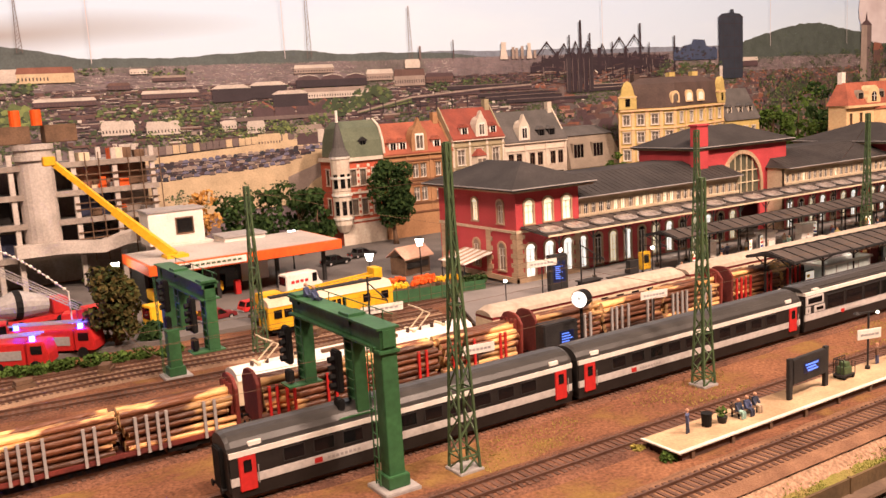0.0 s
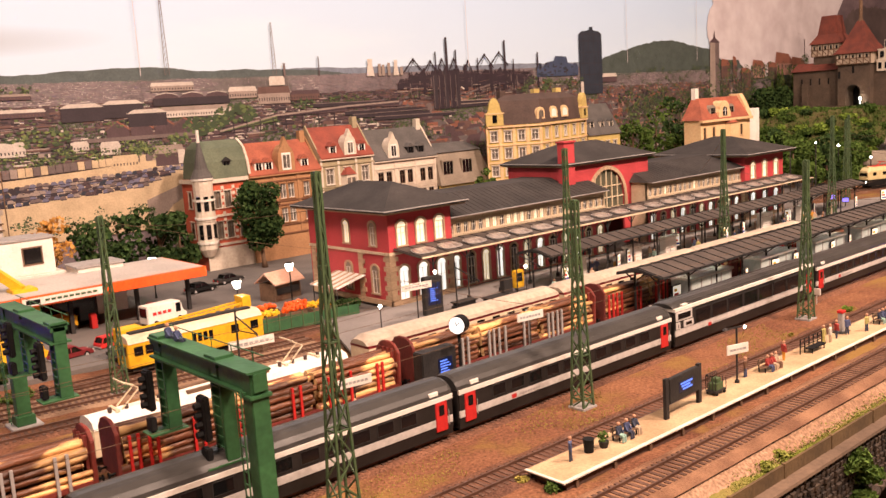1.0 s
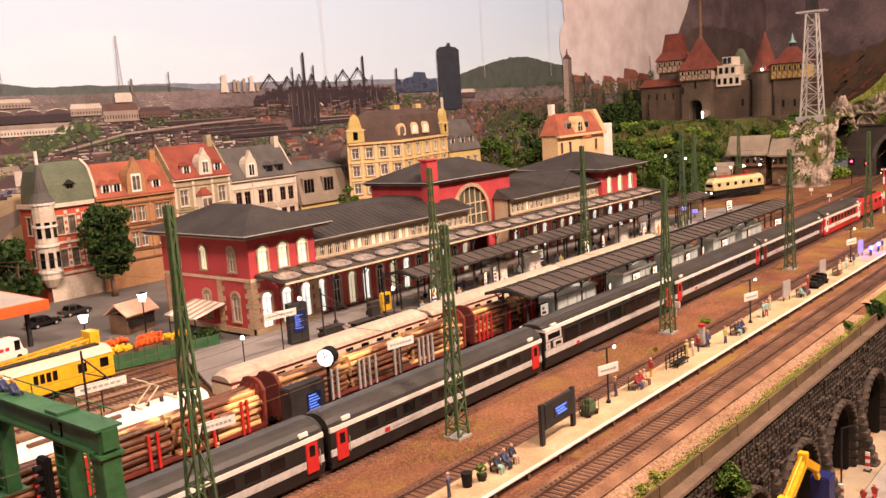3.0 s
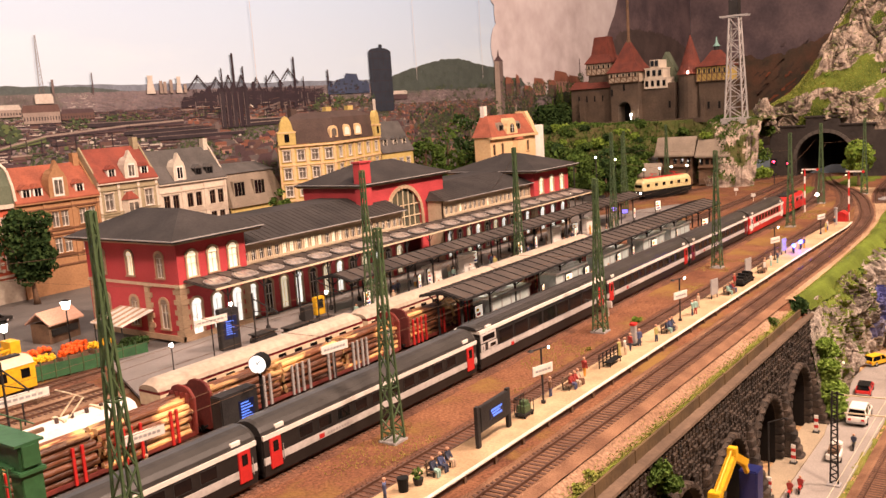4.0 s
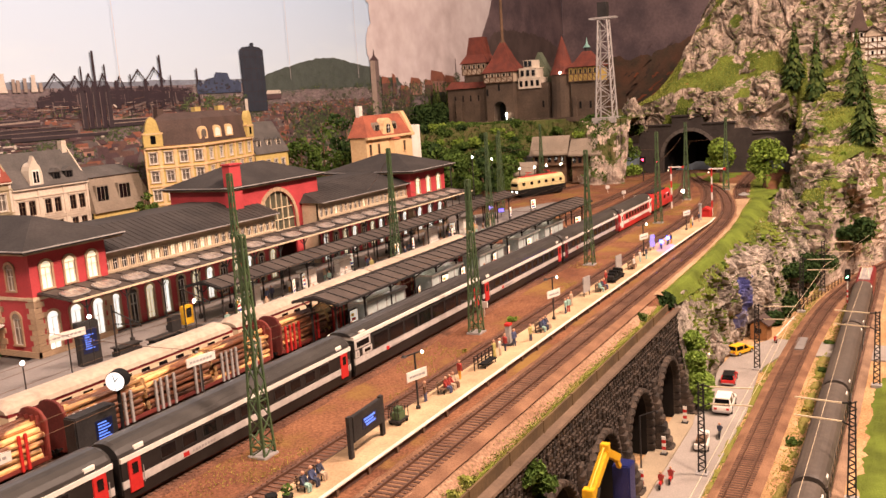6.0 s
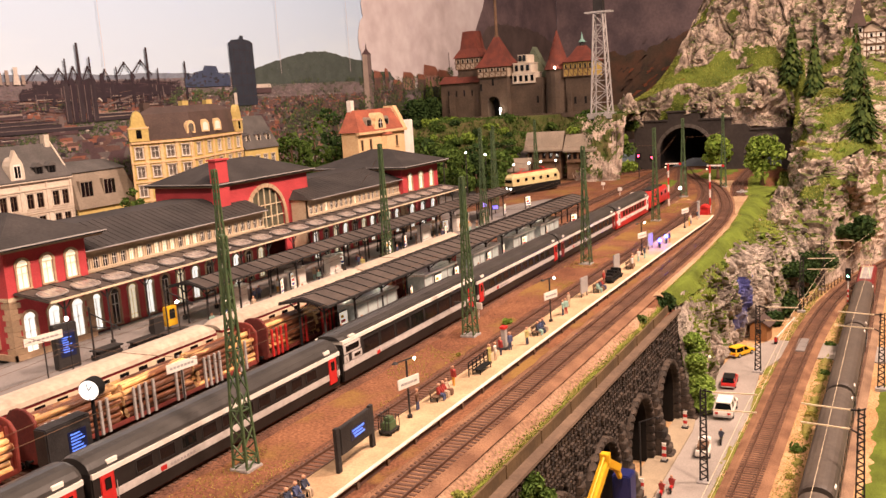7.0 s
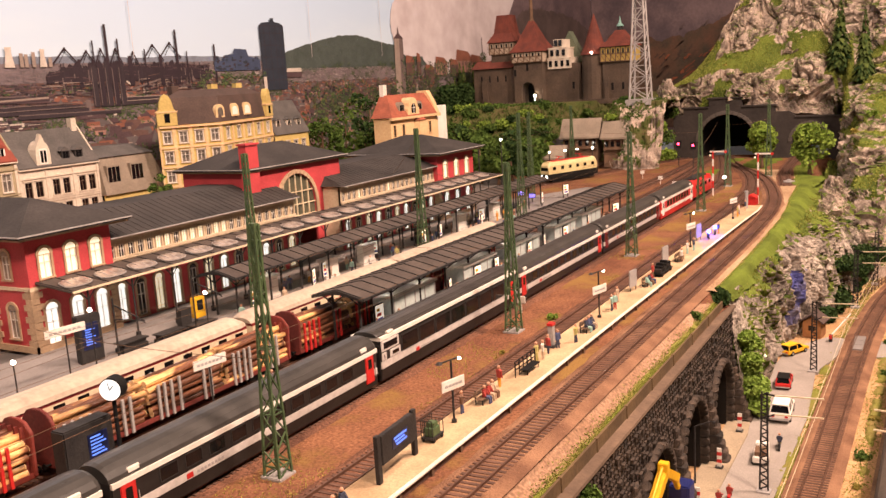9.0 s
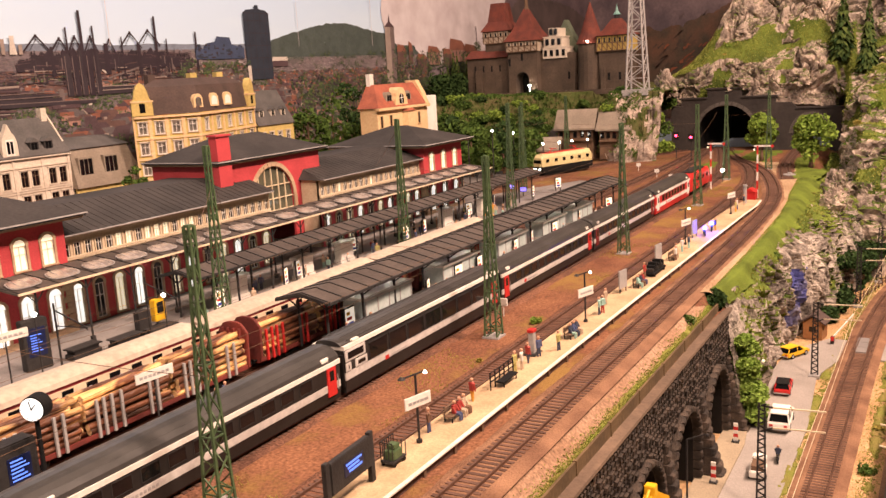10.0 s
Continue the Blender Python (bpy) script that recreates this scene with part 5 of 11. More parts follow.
    for s in (-1,) if plain else (-1, 1):
        for i in range(n):
            x = lerp(x0, x1, (i + 0.5) / n)
            ob = piece("window", fr, c, (x, s * w * 1.0 - s * 0.0, 0), 0 if s < 0 else 180)
            piece("pane", pane, ob, (0, -0.012, 0))
        for e in door_at:
            x = e * (half - 1.35)
            d = part("door", MB().box(-0.62, -0.06, 1.12, 0.62, 0.06, 3.62), door, c, "red door" if door == "red" else "", at=(x, s * w, 0), rz=0 if s < 0 else 180, bevel=0.05)
            part("door_window", MB().box(-0.28, -0.085, 2.45, 0.28, -0.05, 3.3), "glass", d, bevel=0.03)
            part("handrail", MB().cyl((0.72, -0.1, 1.5), (0.72, -0.1, 2.8), 0.035, n=6), "grey", d)
    if big:
        for x0_, x1_, z0_, z1_ in ((-half + 0.2, -half + 3.2, 3.3, 4.3), (-half + 1.6, -half + 3.4, 2.46, 3.2), (-half + 0.2, -half + 1.0, 2.46, 3.2)):
            pn = part("end_panel", MB().box(x0_, -w - 0.05, z0_, x1_, -w + 0.06, z1_), low, c, "white end panel", bevel=0.04)
            part("end_window", MB().box(x0_ + 0.35, -w - 0.07, z0_ + 0.2, x1_ - 0.35, -w - 0.05, z1_ - 0.2), "glass", pn)
    logo = MB().box(-half + 6.2, -w - 0.025, 1.68, -half + 6.8, -w + 0.02, 2.05)
    if not plain:
        part("emblem", logo, "red", c, "small red square emblem")
    for i in range(0 if plain else 8):
        part("letter_mark", MB().box(-half + 7.2 + i * 0.34, -w - 0.02, 1.75, -half + 7.42 + i * 0.34, -w + 0.02, 1.95), "grey", c)
    bogie(c, -half + 4.6)
    bogie(c, half - 4.6)
    return c


TY = 52.3
coach("dark grey and white coach with red end doors", (36.1, TY, 0))
coach("dark grey and white coach with red end doors", (66.6, TY, 0))
coach("dark dining coach with tall panorama windows", (97.1, TY, 0), windows=7, big=True, door_at=(1,))
coach("dark grey and white coach with red end doors", (127.6, TY, 0))
coach("dark grey and white coach with purple end door", (158.1, TY, 0), door="wine")
coach("red and white regional coach", (185.6, TY, 0), half=11.5, low="white", band_="red", door="white", windows=8)
loco = thing("locomotive", "red electric locomotive with a bright headlight", "locomotive", (206.0, TY, 0))
part("body", MB().loft([[(x, -w, 1.1), (x, w, 1.1), (x, w, z), (x, w * 0.8, z + 0.6), (x, -w * 0.8, z + 0.6), (x, -w, z)] for x, w, z in ((-8.3, 1.45, 2.6), (-7.4, 1.6, 3.8), (7.4, 1.6, 3.8), (8.3, 1.45, 2.6))]), "red", loco, bevel=0.06)
part("roof_gear", MB().box(-5, -1.0, 4.4, 5, 1.0, 4.7).bar((-4, 0, 4.7), (-1.5, 0, 5.9), 0.1).bar((-1.5, -1, 5.9), (-1.5, 1, 5.9), 0.1), "dark", loco)
for x in (-5.5, -2, 2, 5.5):
    part("window", MB().box(x - 0.7, -1.63, 2.7, x + 0.7, -1.57, 3.4), "glass", loco)
part("underframe", MB().box(-7.5, -1.3, 0.7, 7.5, 1.3, 1.1), "black", loco)
part("headlight", MB().cyl((8.2, -0.8, 2.2), (8.4, -0.8, 2.2), 0.3, n=12), "lamp", loco)
bogie(loco, -4.8)
bogie(loco, 4.8)


# ---- timber train ----
def log_wagon(at, stakes, group="timber wagons"):
    half = 13.6
    label = "dark red timber wagon with red stakes, stacked with logs" if stakes == "red" else "dark red timber wagon with grey stakes, stacked with logs"
    w = thing("timber_wagon", label, "freight wagon", at, group=group)
    part("frame", MB().box(-half, -1.35, 1.0, half, 1.35, 1.25).box(-half, -1.5, 1.1, half, -1.35, 1.5).box(-half, 1.35, 1.1, half, 1.5, 1.5), "wagon", w, bevel=0.04)
    for s in (-1, 1):
        part("end_wall", MB().ext([(-1.6, 1.2), (1.6, 1.2), (1.72, 4.5), (1.1, 5.25), (0.5, 5.45), (-0.5, 5.45), (-1.1, 5.25), (-1.72, 4.5)], s * half - 0.3 * s, s * half), "wagon", w, bevel=0.05)
        for y in (-1.0, -0.35, 0.35, 1.0):
            part("end_rib", MB().box(s * half - 0.45 * s - 0.14, y - 0.1, 1.3, s * half - 0.45 * s + 0.14, y + 0.1, 4.9), "wagon", w)
        for y in (-0.95, 0.95):
            part("buffer", MB().cyl((s * half, y, 1.3), (s * (half + 0.5), y, 1.3), 0.1, n=8).cyl((s * (half + 0.5), y, 1.3), (s * (half + 0.57), y, 1.3), 0.26, n=10), "black", w)
    st = MB().box(-0.11, -0.09, 1.1, 0.11, 0.09, 4.1).data("stake", M["red"] if stakes == "red" else M["grey"])
    r = random.Random(int(at[0] * 7))
    for s in (-1, 1):
        for base, n in ((-11.4, 4), (-6.8, 2), (-2.3, 4), (2.2, 2), (6.7, 4), (11.2, 2)):
            for k in range(n):
                piece("stake", st, w, (base + (k - n / 2 + 0.5) * 0.78 + r.uniform(-0.1, 0.1), s * 1.58, 0))
    for b, (a0, a1) in enumerate(((-13.2, -4.7), (-4.4, 4.2), (4.5, 13.2))):
        for row, (z, ys) in enumerate(((1.62, (-1.2, -0.6, 0.0, 0.6, 1.2)), (2.18, (-1.2, -0.5, 0.6, 1.15)), (2.74, (-1.22, -0.6, 0.5, 1.2)), (3.28, (-1.18, -0.55, 0.55, 1.15)), (3.80, (-1.15, -0.6, 0.0, 0.6, 1.15)), (4.26, (-0.7, -0.1, 0.5)))):
            for y in ys:
                rr = r.uniform(0.24, 0.35)
                e0, e1 = a0 + r.uniform(-0.25, 0.5), a1 - r.uniform(-0.25, 0.5)
                z0, z1 = z + r.uniform(-0.1, 0.12), z + r.uniform(-0.1, 0.12)
                lg = part("log", MB().cyl((e0, y, z0), (e1, y + r.uniform(-0.08, 0.08), z1), rr, rr * 0.9, n=9, caps=False), "log", w, smooth=True)
                part("cut_end", MB().cyl((e0 - 0.01, y, z0), (e0 + 0.04, y, z0), rr * 0.97, n=9), "logend", lg)
                part("cut_end", MB().cyl((e1 - 0.05, y, z1), (e1, y, z1), rr * 0.87, n=9), "logend", lg)
    bogie(w, -half + 4.2)
    bogie(w, half - 4.2)
    return w


# ---- lattice masts ----
def lattice_mast(label, x, y, h=18.4, z=0.0, foot=0.70, top=0.22, material="green", group="lattice masts", wires=True):
    m = thing("lattice_mast", label, "overhead line mast", (x, y, z), group=group)
    part("foot", MB().box(-foot - 0.2, -foot - 0.2, -0.2, foot + 0.25, foot + 0.25, 0.14), "grey", m, "grey concrete foot", bevel=0.05)
    half = lambda k: lerp(foot, top, min(1.0, k / 0.8) ** 0.9)
    lev = [0, 0.05, 0.11, 0.18, 0.26, 0.34, 0.43, 0.52, 0.60, 0.67, 0.74, 0.81, 0.88, 0.94, 1.0]
    for sx, sy in ((-1, -1), (1, -1), (1, 1), (-1, 1)):
        mb = MB()
        rings = []
        for a in lev:
            q = half(a)
            rings.append([(sx * q + i, sy * q + j, a * h) for i, j in ((-0.08, -0.08), (0.08, -0.08), (0.08, 0.08), (-0.08, 0.08))])
        mb.loft(rings)
        part("leg", mb, material, m)
    br = MB()
    for i, (a, b) in enumerate(zip(lev, lev[1:])):
        ra, rb = half(a), half(b)
        c = [(-1, -1), (1, -1), (1, 1), (-1, 1)]
        for k in range(4):
            (x0, y0), (x1, y1) = c[k], c[(k + 1) % 4]
            if i % 2:
                (x0, y0), (x1, y1) = (x1, y1), (x0, y0)
            br.bar((x0 * ra, y0 * ra, a * h), (x1 * rb, y1 * rb, b * h), 0.1)
            if i % 3 == 0:
                br.bar((c[k][0] * rb, c[k][1] * rb, b * h), (c[(k + 1) % 4][0] * rb, c[(k + 1) % 4][1] * rb, b * h), 0.1)
    part("lattice", br, material, m)
    part("cap", MB().box(-top, -top, h - 0.1, top, top, h + 0.08), material, m)
    return m


MASTS = [(63.6, 47.7), (102.8, 47.0), (145, 47), (189, 47.2), (225.6, 49.8)]
first = lattice_mast("tall green lattice mast on a grey foot", *MASTS[0])
for x, y in MASTS[1:]:
    again(first, x, y)
lattice_mast("very tall green lattice mast beside the train", 37.0, 46.4, 23.4, foot=0.82, top=0.17)
high = lattice_mast("tall green lattice mast on the platform", 94.0, 75.2, 20.6)
again(high, 132.6, 75.8)
again(first, 37.4, 87.0)
again(high, 172.0, 77.0)
for x, s in ((12.6, "grey"), (41.3, "red"), (70.0, "grey"), (98.7, "red"), (127.4, "red")):
    log_wagon((x, 64.0, 0), s)


# ---- buildings ----
def pierced(w, h, t, holes):
    """A wall of width w, height h, thickness t behind its face y = 0, with rectangular holes (x0, z0, x1, z1)."""
    mb = MB()
    xs = sorted({0, w, *(v for o in holes for v in (o[0], o[2]))})
    zs = sorted({0, h, *(v for o in holes for v in (o[1], o[3]))})
    for a, b in zip(xs, xs[1:]):
        run = None
        for c, d in zip(zs, zs[1:]):
            m, n = (a + b) / 2, (c + d) / 2
            if any(o[0] < m < o[2] and o[1] < n < o[3] for o in holes):
                if run is not None:
                    mb.box(a, 0, run, b, t, c)
                    run = None
            elif run is None:
                run = c
        if run is not None:
            mb.box(a, 0, run, b, t, h)
    return mb


WIN = {}


def window(parent, x, z, w, h, style="plain", pane="glass", trim="stone", frame_="white", at=(0, 0, 0)):
    """A window in a wall: trim, frame with bars, sill and a pane set back; an arched one has a round head over its opening."""
    key = (round(w, 2), round(h, 2), style, pane, trim, frame_)
    if key not in WIN:
        tr = MB()
        k = 0.26 if style == "arch" else 0.16
        tr.box(-w / 2 - k, -0.12, 0, -w / 2, 0.1, h).box(w / 2, -0.12, 0, w / 2 + k, 0.1, h)
        if style == "arch":
            n = 8
            for i in range(n):
                a, b = math.pi * i / n, math.pi * (i + 1) / n
                r0, r1 = w / 2, w / 2 + k * 1.3
                pts = [(r0 * math.cos(a), h + r0 * math.sin(a) * 0.9), (r1 * math.cos(a), h + r1 * math.sin(a) * 0.9), (r1 * math.cos(b), h + r1 * math.sin(b) * 0.9), (r0 * math.cos(b), h + r0 * math.sin(b) * 0.9)]
                tr.ext(pts, -0.13, 0.02, "y")
        else:
            tr.box(-w / 2 - k, -0.12, h, w / 2 + k, 0.1, h + k)
            if style == "hood":
                tr.box(-w / 2 - k * 1.8, -0.25, h + k, w / 2 + k * 1.8, 0.02, h + k + 0.14)
        fr = MB().box(-w / 2, 0.04, 0, -w / 2 + 0.09, 0.14, h).box(w / 2 - 0.09, 0.04, 0, w / 2, 0.14, h).box(-w / 2, 0.04, 0, w / 2, 0.14, 0.09).box(-w / 2, 0.04, h - 0.09, w / 2, 0.14, h)
        fr.box(-0.04, 0.04, 0, 0.04, 0.13, h).box(-w / 2, 0.04, h * 0.64, w / 2, 0.13, h * 0.64 + 0.07)
        pn = MB().box(-w / 2, 0.15, 0, w / 2, 0.18, h)
        if style == "arch":
            pn.ext([(w / 2 * math.cos(math.pi * i / 8), h + w / 2 * 0.9 * math.sin(math.pi * i / 8)) for i in range(9)], -0.03, -0.01, "y")
        si = MB().box(-w / 2 - 0.26, -0.26, -0.15, w / 2 + 0.26, 0.05, 0)
        WIN[key] = (tr.data("window", M[trim]), fr.data("window_frame", M[frame_]), pn.data("pane", M[pane]), si.data("sill", M[trim]))
    tr, fr, pn, si = WIN[key]
    ob = piece("window", tr, parent, (x, 0, z))
    piece("window_frame", fr, ob)
    piece("pane", pn, ob)
    piece("sill", si, ob)
    return ob


def wall(parent, w, h, wins, material, at, rz=0.0, t=0.4, trim="stone", name="wall", frame_="white"):
    """A wall with its windows (x, z, width, height, style, pane) as parts."""
    holes = [(x - ww / 2, z, x + ww / 2, z + hh) for x, z, ww, hh, *_ in wins]
    ob = part(name, pierced(w, h, t, holes), material, parent, at=at, rz=rz)
    for x, z, ww, hh, *more in wins:
        window(ob, x, z, ww, hh, *(more or ["plain", "glass"]), trim=trim, frame_=frame_)
    return ob


def hip_roof(parent, x0, y0, x1, y1, z, rise, material="slate", over=1.5, ridge=None, name="roof"):
    x0, y0, x1, y1 = x0 - over, y0 - over, x1 + over, y1 + over
    w, d = x1 - x0, y1 - y0
    k = min(w, d) / 2 if ridge is None else (w - ridge) / 2
    if w >= d:
        r = [(x0 + k, (y0 + y1) / 2, z + rise), (x1 - k, (y0 + y1) / 2, z + rise)]
    else:
        r = [((x0 + x1) / 2, y0 + k, z + rise), ((x0 + x1) / 2, y1 - k, z + rise)]
    b = [(x0, y0, z), (x1, y0, z), (x1, y1, z), (x0, y1, z)]
    lo = [(x, y, zz - 0.3) for x, y, zz in b]
    mb = MB()
    if w >= d:
        mb.add(b + r + lo, [(0, 1, 5, 4), (1, 2, 5), (2, 3, 4, 5), (3, 0, 4), (6, 7, 1, 0), (7, 8, 2, 1), (8, 9, 3, 2), (9, 6, 0, 3), (9, 8, 7, 6)])
    else:
        mb.add(b + r + lo, [(0, 1, 4), (1, 2, 5, 4), (2, 3, 5), (3, 0, 4, 5), (6, 7, 1, 0), (7, 8, 2, 1), (8, 9, 3, 2), (9, 6, 0, 3), (9, 8, 7, 6)])
    ob = part(name, mb, material, parent)
    part("gutter", MB().box(x0 - 0.12, y0 - 0.14, z - 0.10, x1 + 0.12, y0 - 0.01, z + 0.04).box(x0 - 0.14, y0, z - 0.10, x0 - 0.01, y1, z + 0.04), "grey", ob, "grey metal gutter")
    part("eave", MB().box(x0 + 0.25, y0 + 0.25, z - 0.55, x1 - 0.25, y0 + 0.5, z - 0.31), "stone", ob)
    part("eave", MB().box(x0 + 0.25, y0 + 0.51, z - 0.55, x0 + 0.5, y1 - 0.25, z - 0.31), "stone", ob)
    part("eave", MB().box(x1 - 0.5, y0 + 0.51, z - 0.55, x1 - 0.25, y1 - 0.25, z - 0.31), "stone", ob)
    return ob


station = thing("station", "long red station with slate hip roofs and sandstone trim", "railway station", (0, 0, 0.95))
QUOIN = [MB().box(-0.14, -0.16, 0, 1.3, 1.3, 0.62).data("quoin", M["stone"]), MB().box(-0.14, -0.16, 0, 0.85, 0.85, 0.62).data("quoin", M["stone"])]


def pavilion(x0, x1, y0, y1, h, lit):
    w, d = x1 - x0, y1 - y0
    up = [(w * k, 8.0, 1.5, 2.6, "arch", p) for k, p in zip((0.2, 0.5, 0.8), lit)]
    dn = [(w * k, 0.3, 1.6, 4.2, "arch", "lit_cool") for k in (0.2, 0.5, 0.8)]
    f = wall(station, w, h, up + dn, "red_wall", (x0, y0, 0))
    side = [(d * k, 8.0, 1.35, 2.6, "arch", "curtain_pale" if k != 0.5 else "lit") for k in (0.18, 0.5, 0.82)] + [(d * k, 1.4, 1.5, 3.2, "arch", "curtain_pale") for k in (0.18, 0.5, 0.82)]
    s = wall(station, d - 0.4, h, side, "red_wall", (x0, y1, 0), -90)
    part("wall", pierced(d - 0.8, h, 0.4, []), "red_wall", station, at=(x1, y0 + 0.4, 0), rz=90)
    part("wall", pierced(w - 0.4, h, 0.4, []), "red_wall", station, at=(x1, y1, 0), rz=180)
    part("belt", MB().box(x0 - 0.2, y0 - 0.22, 6.9, x1 + 0.1, y0, 7.25).box(x0 - 0.2, y0 - 0.2, 6.9, x0, y1, 7.25), "sandstone", station)
    part("plinth", MB().box(x0 - 0.25, y0 - 0.25, 0, x1 + 0.1, y0, 0.7).box(x0 - 0.25, y0 - 0.25, 0, x0, y1, 0.7), "stone", station)
    for k in range(10):
        for x, rz in ((x0, 0), (x1, 90)):
            piece("quoin", QUOIN[k % 2], station, (x, y0, 0.75 + k * 0.66), rz)
    for k in range(10):
        for f in (0.36, 0.97):
            piece("quoin", QUOIN[(k + 1) % 2], station, (x0, y0 + d * f, 0.75 + k * 0.66), -90)
    hip_roof(station, x0, y0, x1, y1, h, 3.1, over=1.8)


pavilion(76.4, 87.6, 91.2, 110.5, 13.1, ("lit", "lit", "lit"))
pavilion(165.2, 180.0, 91.2, 110, 13.1, ("lit", "lit", "lit"))


def wing(x0, x1, y0, y1, h, n, lit):
    w = x1 - x0
    up = [(w * (i + 0.5) / n, 8.25, w / n * 0.60, 1.7, "plain", "lit" if lit(i) else "glass") for i in range(n)]
    dn = [(w * (i + 0.5) / (n // 2), 0.3, 1.3, 4.0, "arch", ("lit_cool", "glass", "lit")[i % 3]) for i in range(n // 2)]
    wall(station, w, h - 5.6, [(a, b - 5.6 - 0.4, c, d, e, f) for a, b, c, d, e, f in up], "sandstone", (x0, y0, 5.6), trim="sandstone")
    wall(station, w, 5.6, dn, "red_wall", (x0, y0, 0))
    part("cornice", MB().box(x0, y0 - 0.3, h - 0.35, x1, y0, h).box(x0, y0 - 0.2, 7.9, x1, y0, 8.1), "sandstone", station)
    part("wall", pierced(w, h, 0.4, []), "red_wall", station, at=(x1, y1, 0), rz=180)
    for x, rz in ((x0 + 0.4, -90), (x1, 90)):
        part("wall", pierced(3.4, h - 0.02, 0.4, []), "sandstone", station, at=(x if rz > 0 else x0, y0 + (0.02 if rz > 0 else 3.42), 0), rz=rz)
    k0, k1 = (0.0, 0.0) if x0 < 100 else (2.4, 0.0)
    prof = [(y0 - 1.0, h), (y1 + 0.5, h + 0.1), (y1 - 3, h + 2.6), (y0 + 6.5, h + 2.6)]
    rf = part("roof", MB().loft([[(x0 - (0.5 if k0 else 0) + (k0 if z > h + 1 else 0), y, z) for y, z in prof], [(x1 + (0.3 if x0 < 100 else 0), y, z) for y, z in prof]]), "slate", station)
    part("gutter", MB().box(x0, y0 - 1.12, h - 0.10, x1, y0 - 1.01, h + 0.04), "grey", rf, "grey metal gutter")
    seam = MB()
    for i in range(int(w / 1.1)):
        seam.bar((x0 + i * 1.1 + 0.4, y0 - 1.0, h + 0.03), (x0 + i * 1.1 + 0.4, y0 + 6.5, h + 2.63), 0.05, 0.05)
    tagged(part("roof_seam", seam, "slate", rf), kind="stuff")


wing(87.6, 122.9, 92.2, 108, 10.6, 24, lambda i: i in (5, 6, 8, 9, 10, 12, 13))
wing(134.7, 165.2, 92.2, 108, 10.6, 20, lambda i: i in (3, 9))
# hall with the great arched window
hx0, hx1, hy0, hy1, hh = 117.0, 139.9, 95.7, 108.6, 15.4
ac, ar = 128.1, 4.7
front = MB()
arc = [(ac + ar * math.cos(math.pi * k / 16), 8.6 + ar * 1.05 * math.sin(math.pi * k / 16)) for k in range(17)]
front.ext([(hx0, 0), (ac - ar, 0)] + arc[::-1] + [(ac + ar, 0), (hx1, 0), (hx1, hh), (hx0, hh)], hy0, hy0 + 0.4, "y")
part("wall", front, "red_wall", station)
part("wall", pierced(hy1 - hy0 - 0.4, hh, 0.4, []), "red_wall", station, at=(hx0, hy1, 0), rz=-90)
part("wall", pierced(hy1 - hy0 - 0.8, hh, 0.4, []), "red_wall", station, at=(hx1, hy0 + 0.4, 0), rz=90)
part("wall", pierced(hx1 - hx0 - 0.4, hh, 0.4, []), "red_wall", station, at=(hx1, hy1, 0), rz=180)
aw = part("arched_window", MB().box(ac - ar - 0.7, hy0 - 0.2, 5.0, ac - ar, hy0 + 0.1, 8.6).box(ac + ar, hy0 - 0.2, 5.0, ac + ar + 0.7, hy0 + 0.1, 8.6), "stone", station)
for k in range(16):
    a, b = math.pi * k / 16, math.pi * (k + 1) / 16
    part("arch_stone", MB().ext([(ac + r * math.cos(t), 8.6 + r * 1.05 * math.sin(t)) for r, t in ((ar, a + 0.008), (ar + 0.62, a + 0.008), (ar + 0.62, b - 0.008), (ar, b - 0.008))], hy0 - 0.2, hy0 + 0.1, "y"), "stone", aw)
for x in (-3.0, -1.5, 0, 1.5, 3.0):
    part("window_bar", MB().box(ac + x - 0.07, hy0 + 0.1, 5.0, ac + x + 0.07, hy0 + 0.3, 8.6 + math.sqrt(max(0, ar * ar - x * x)) * 1.04), "cream", aw)
for z in (6.8, 8.6, 10.6):
    half_ = math.sqrt(max(0, ar * ar - max(0, z - 8.6) ** 2 / 1.1))
    part("window_bar", MB().box(ac - half_, hy0 + 0.09, z - 0.07, ac + half_, hy0 + 0.29, z + 0.07), "cream", aw)
part("pane", MB().ext([(ac - ar, 5.0)] + arc[::-1] + [(ac + ar, 5.0)], hy0 + 0.32, hy0 + 0.36, "y"), mat("pane_dim", (0.06, 0.062, 0.045), (0.13, 0.12, 0.08), 30, 0.12, bump=0), aw)
hip_roof(station, hx0, hy0, hx1, hy1, hh, 3.0, over=1.0)
ch = part("chimney", MB().box(116.4, 95.0, 8, 119.0, 96.4, 18.9), "red_wall", station)
part("chimney_cap", MB().box(116.2, 94.8, 18.9, 119.2, 96.6, 19.15), "red_wall", ch)

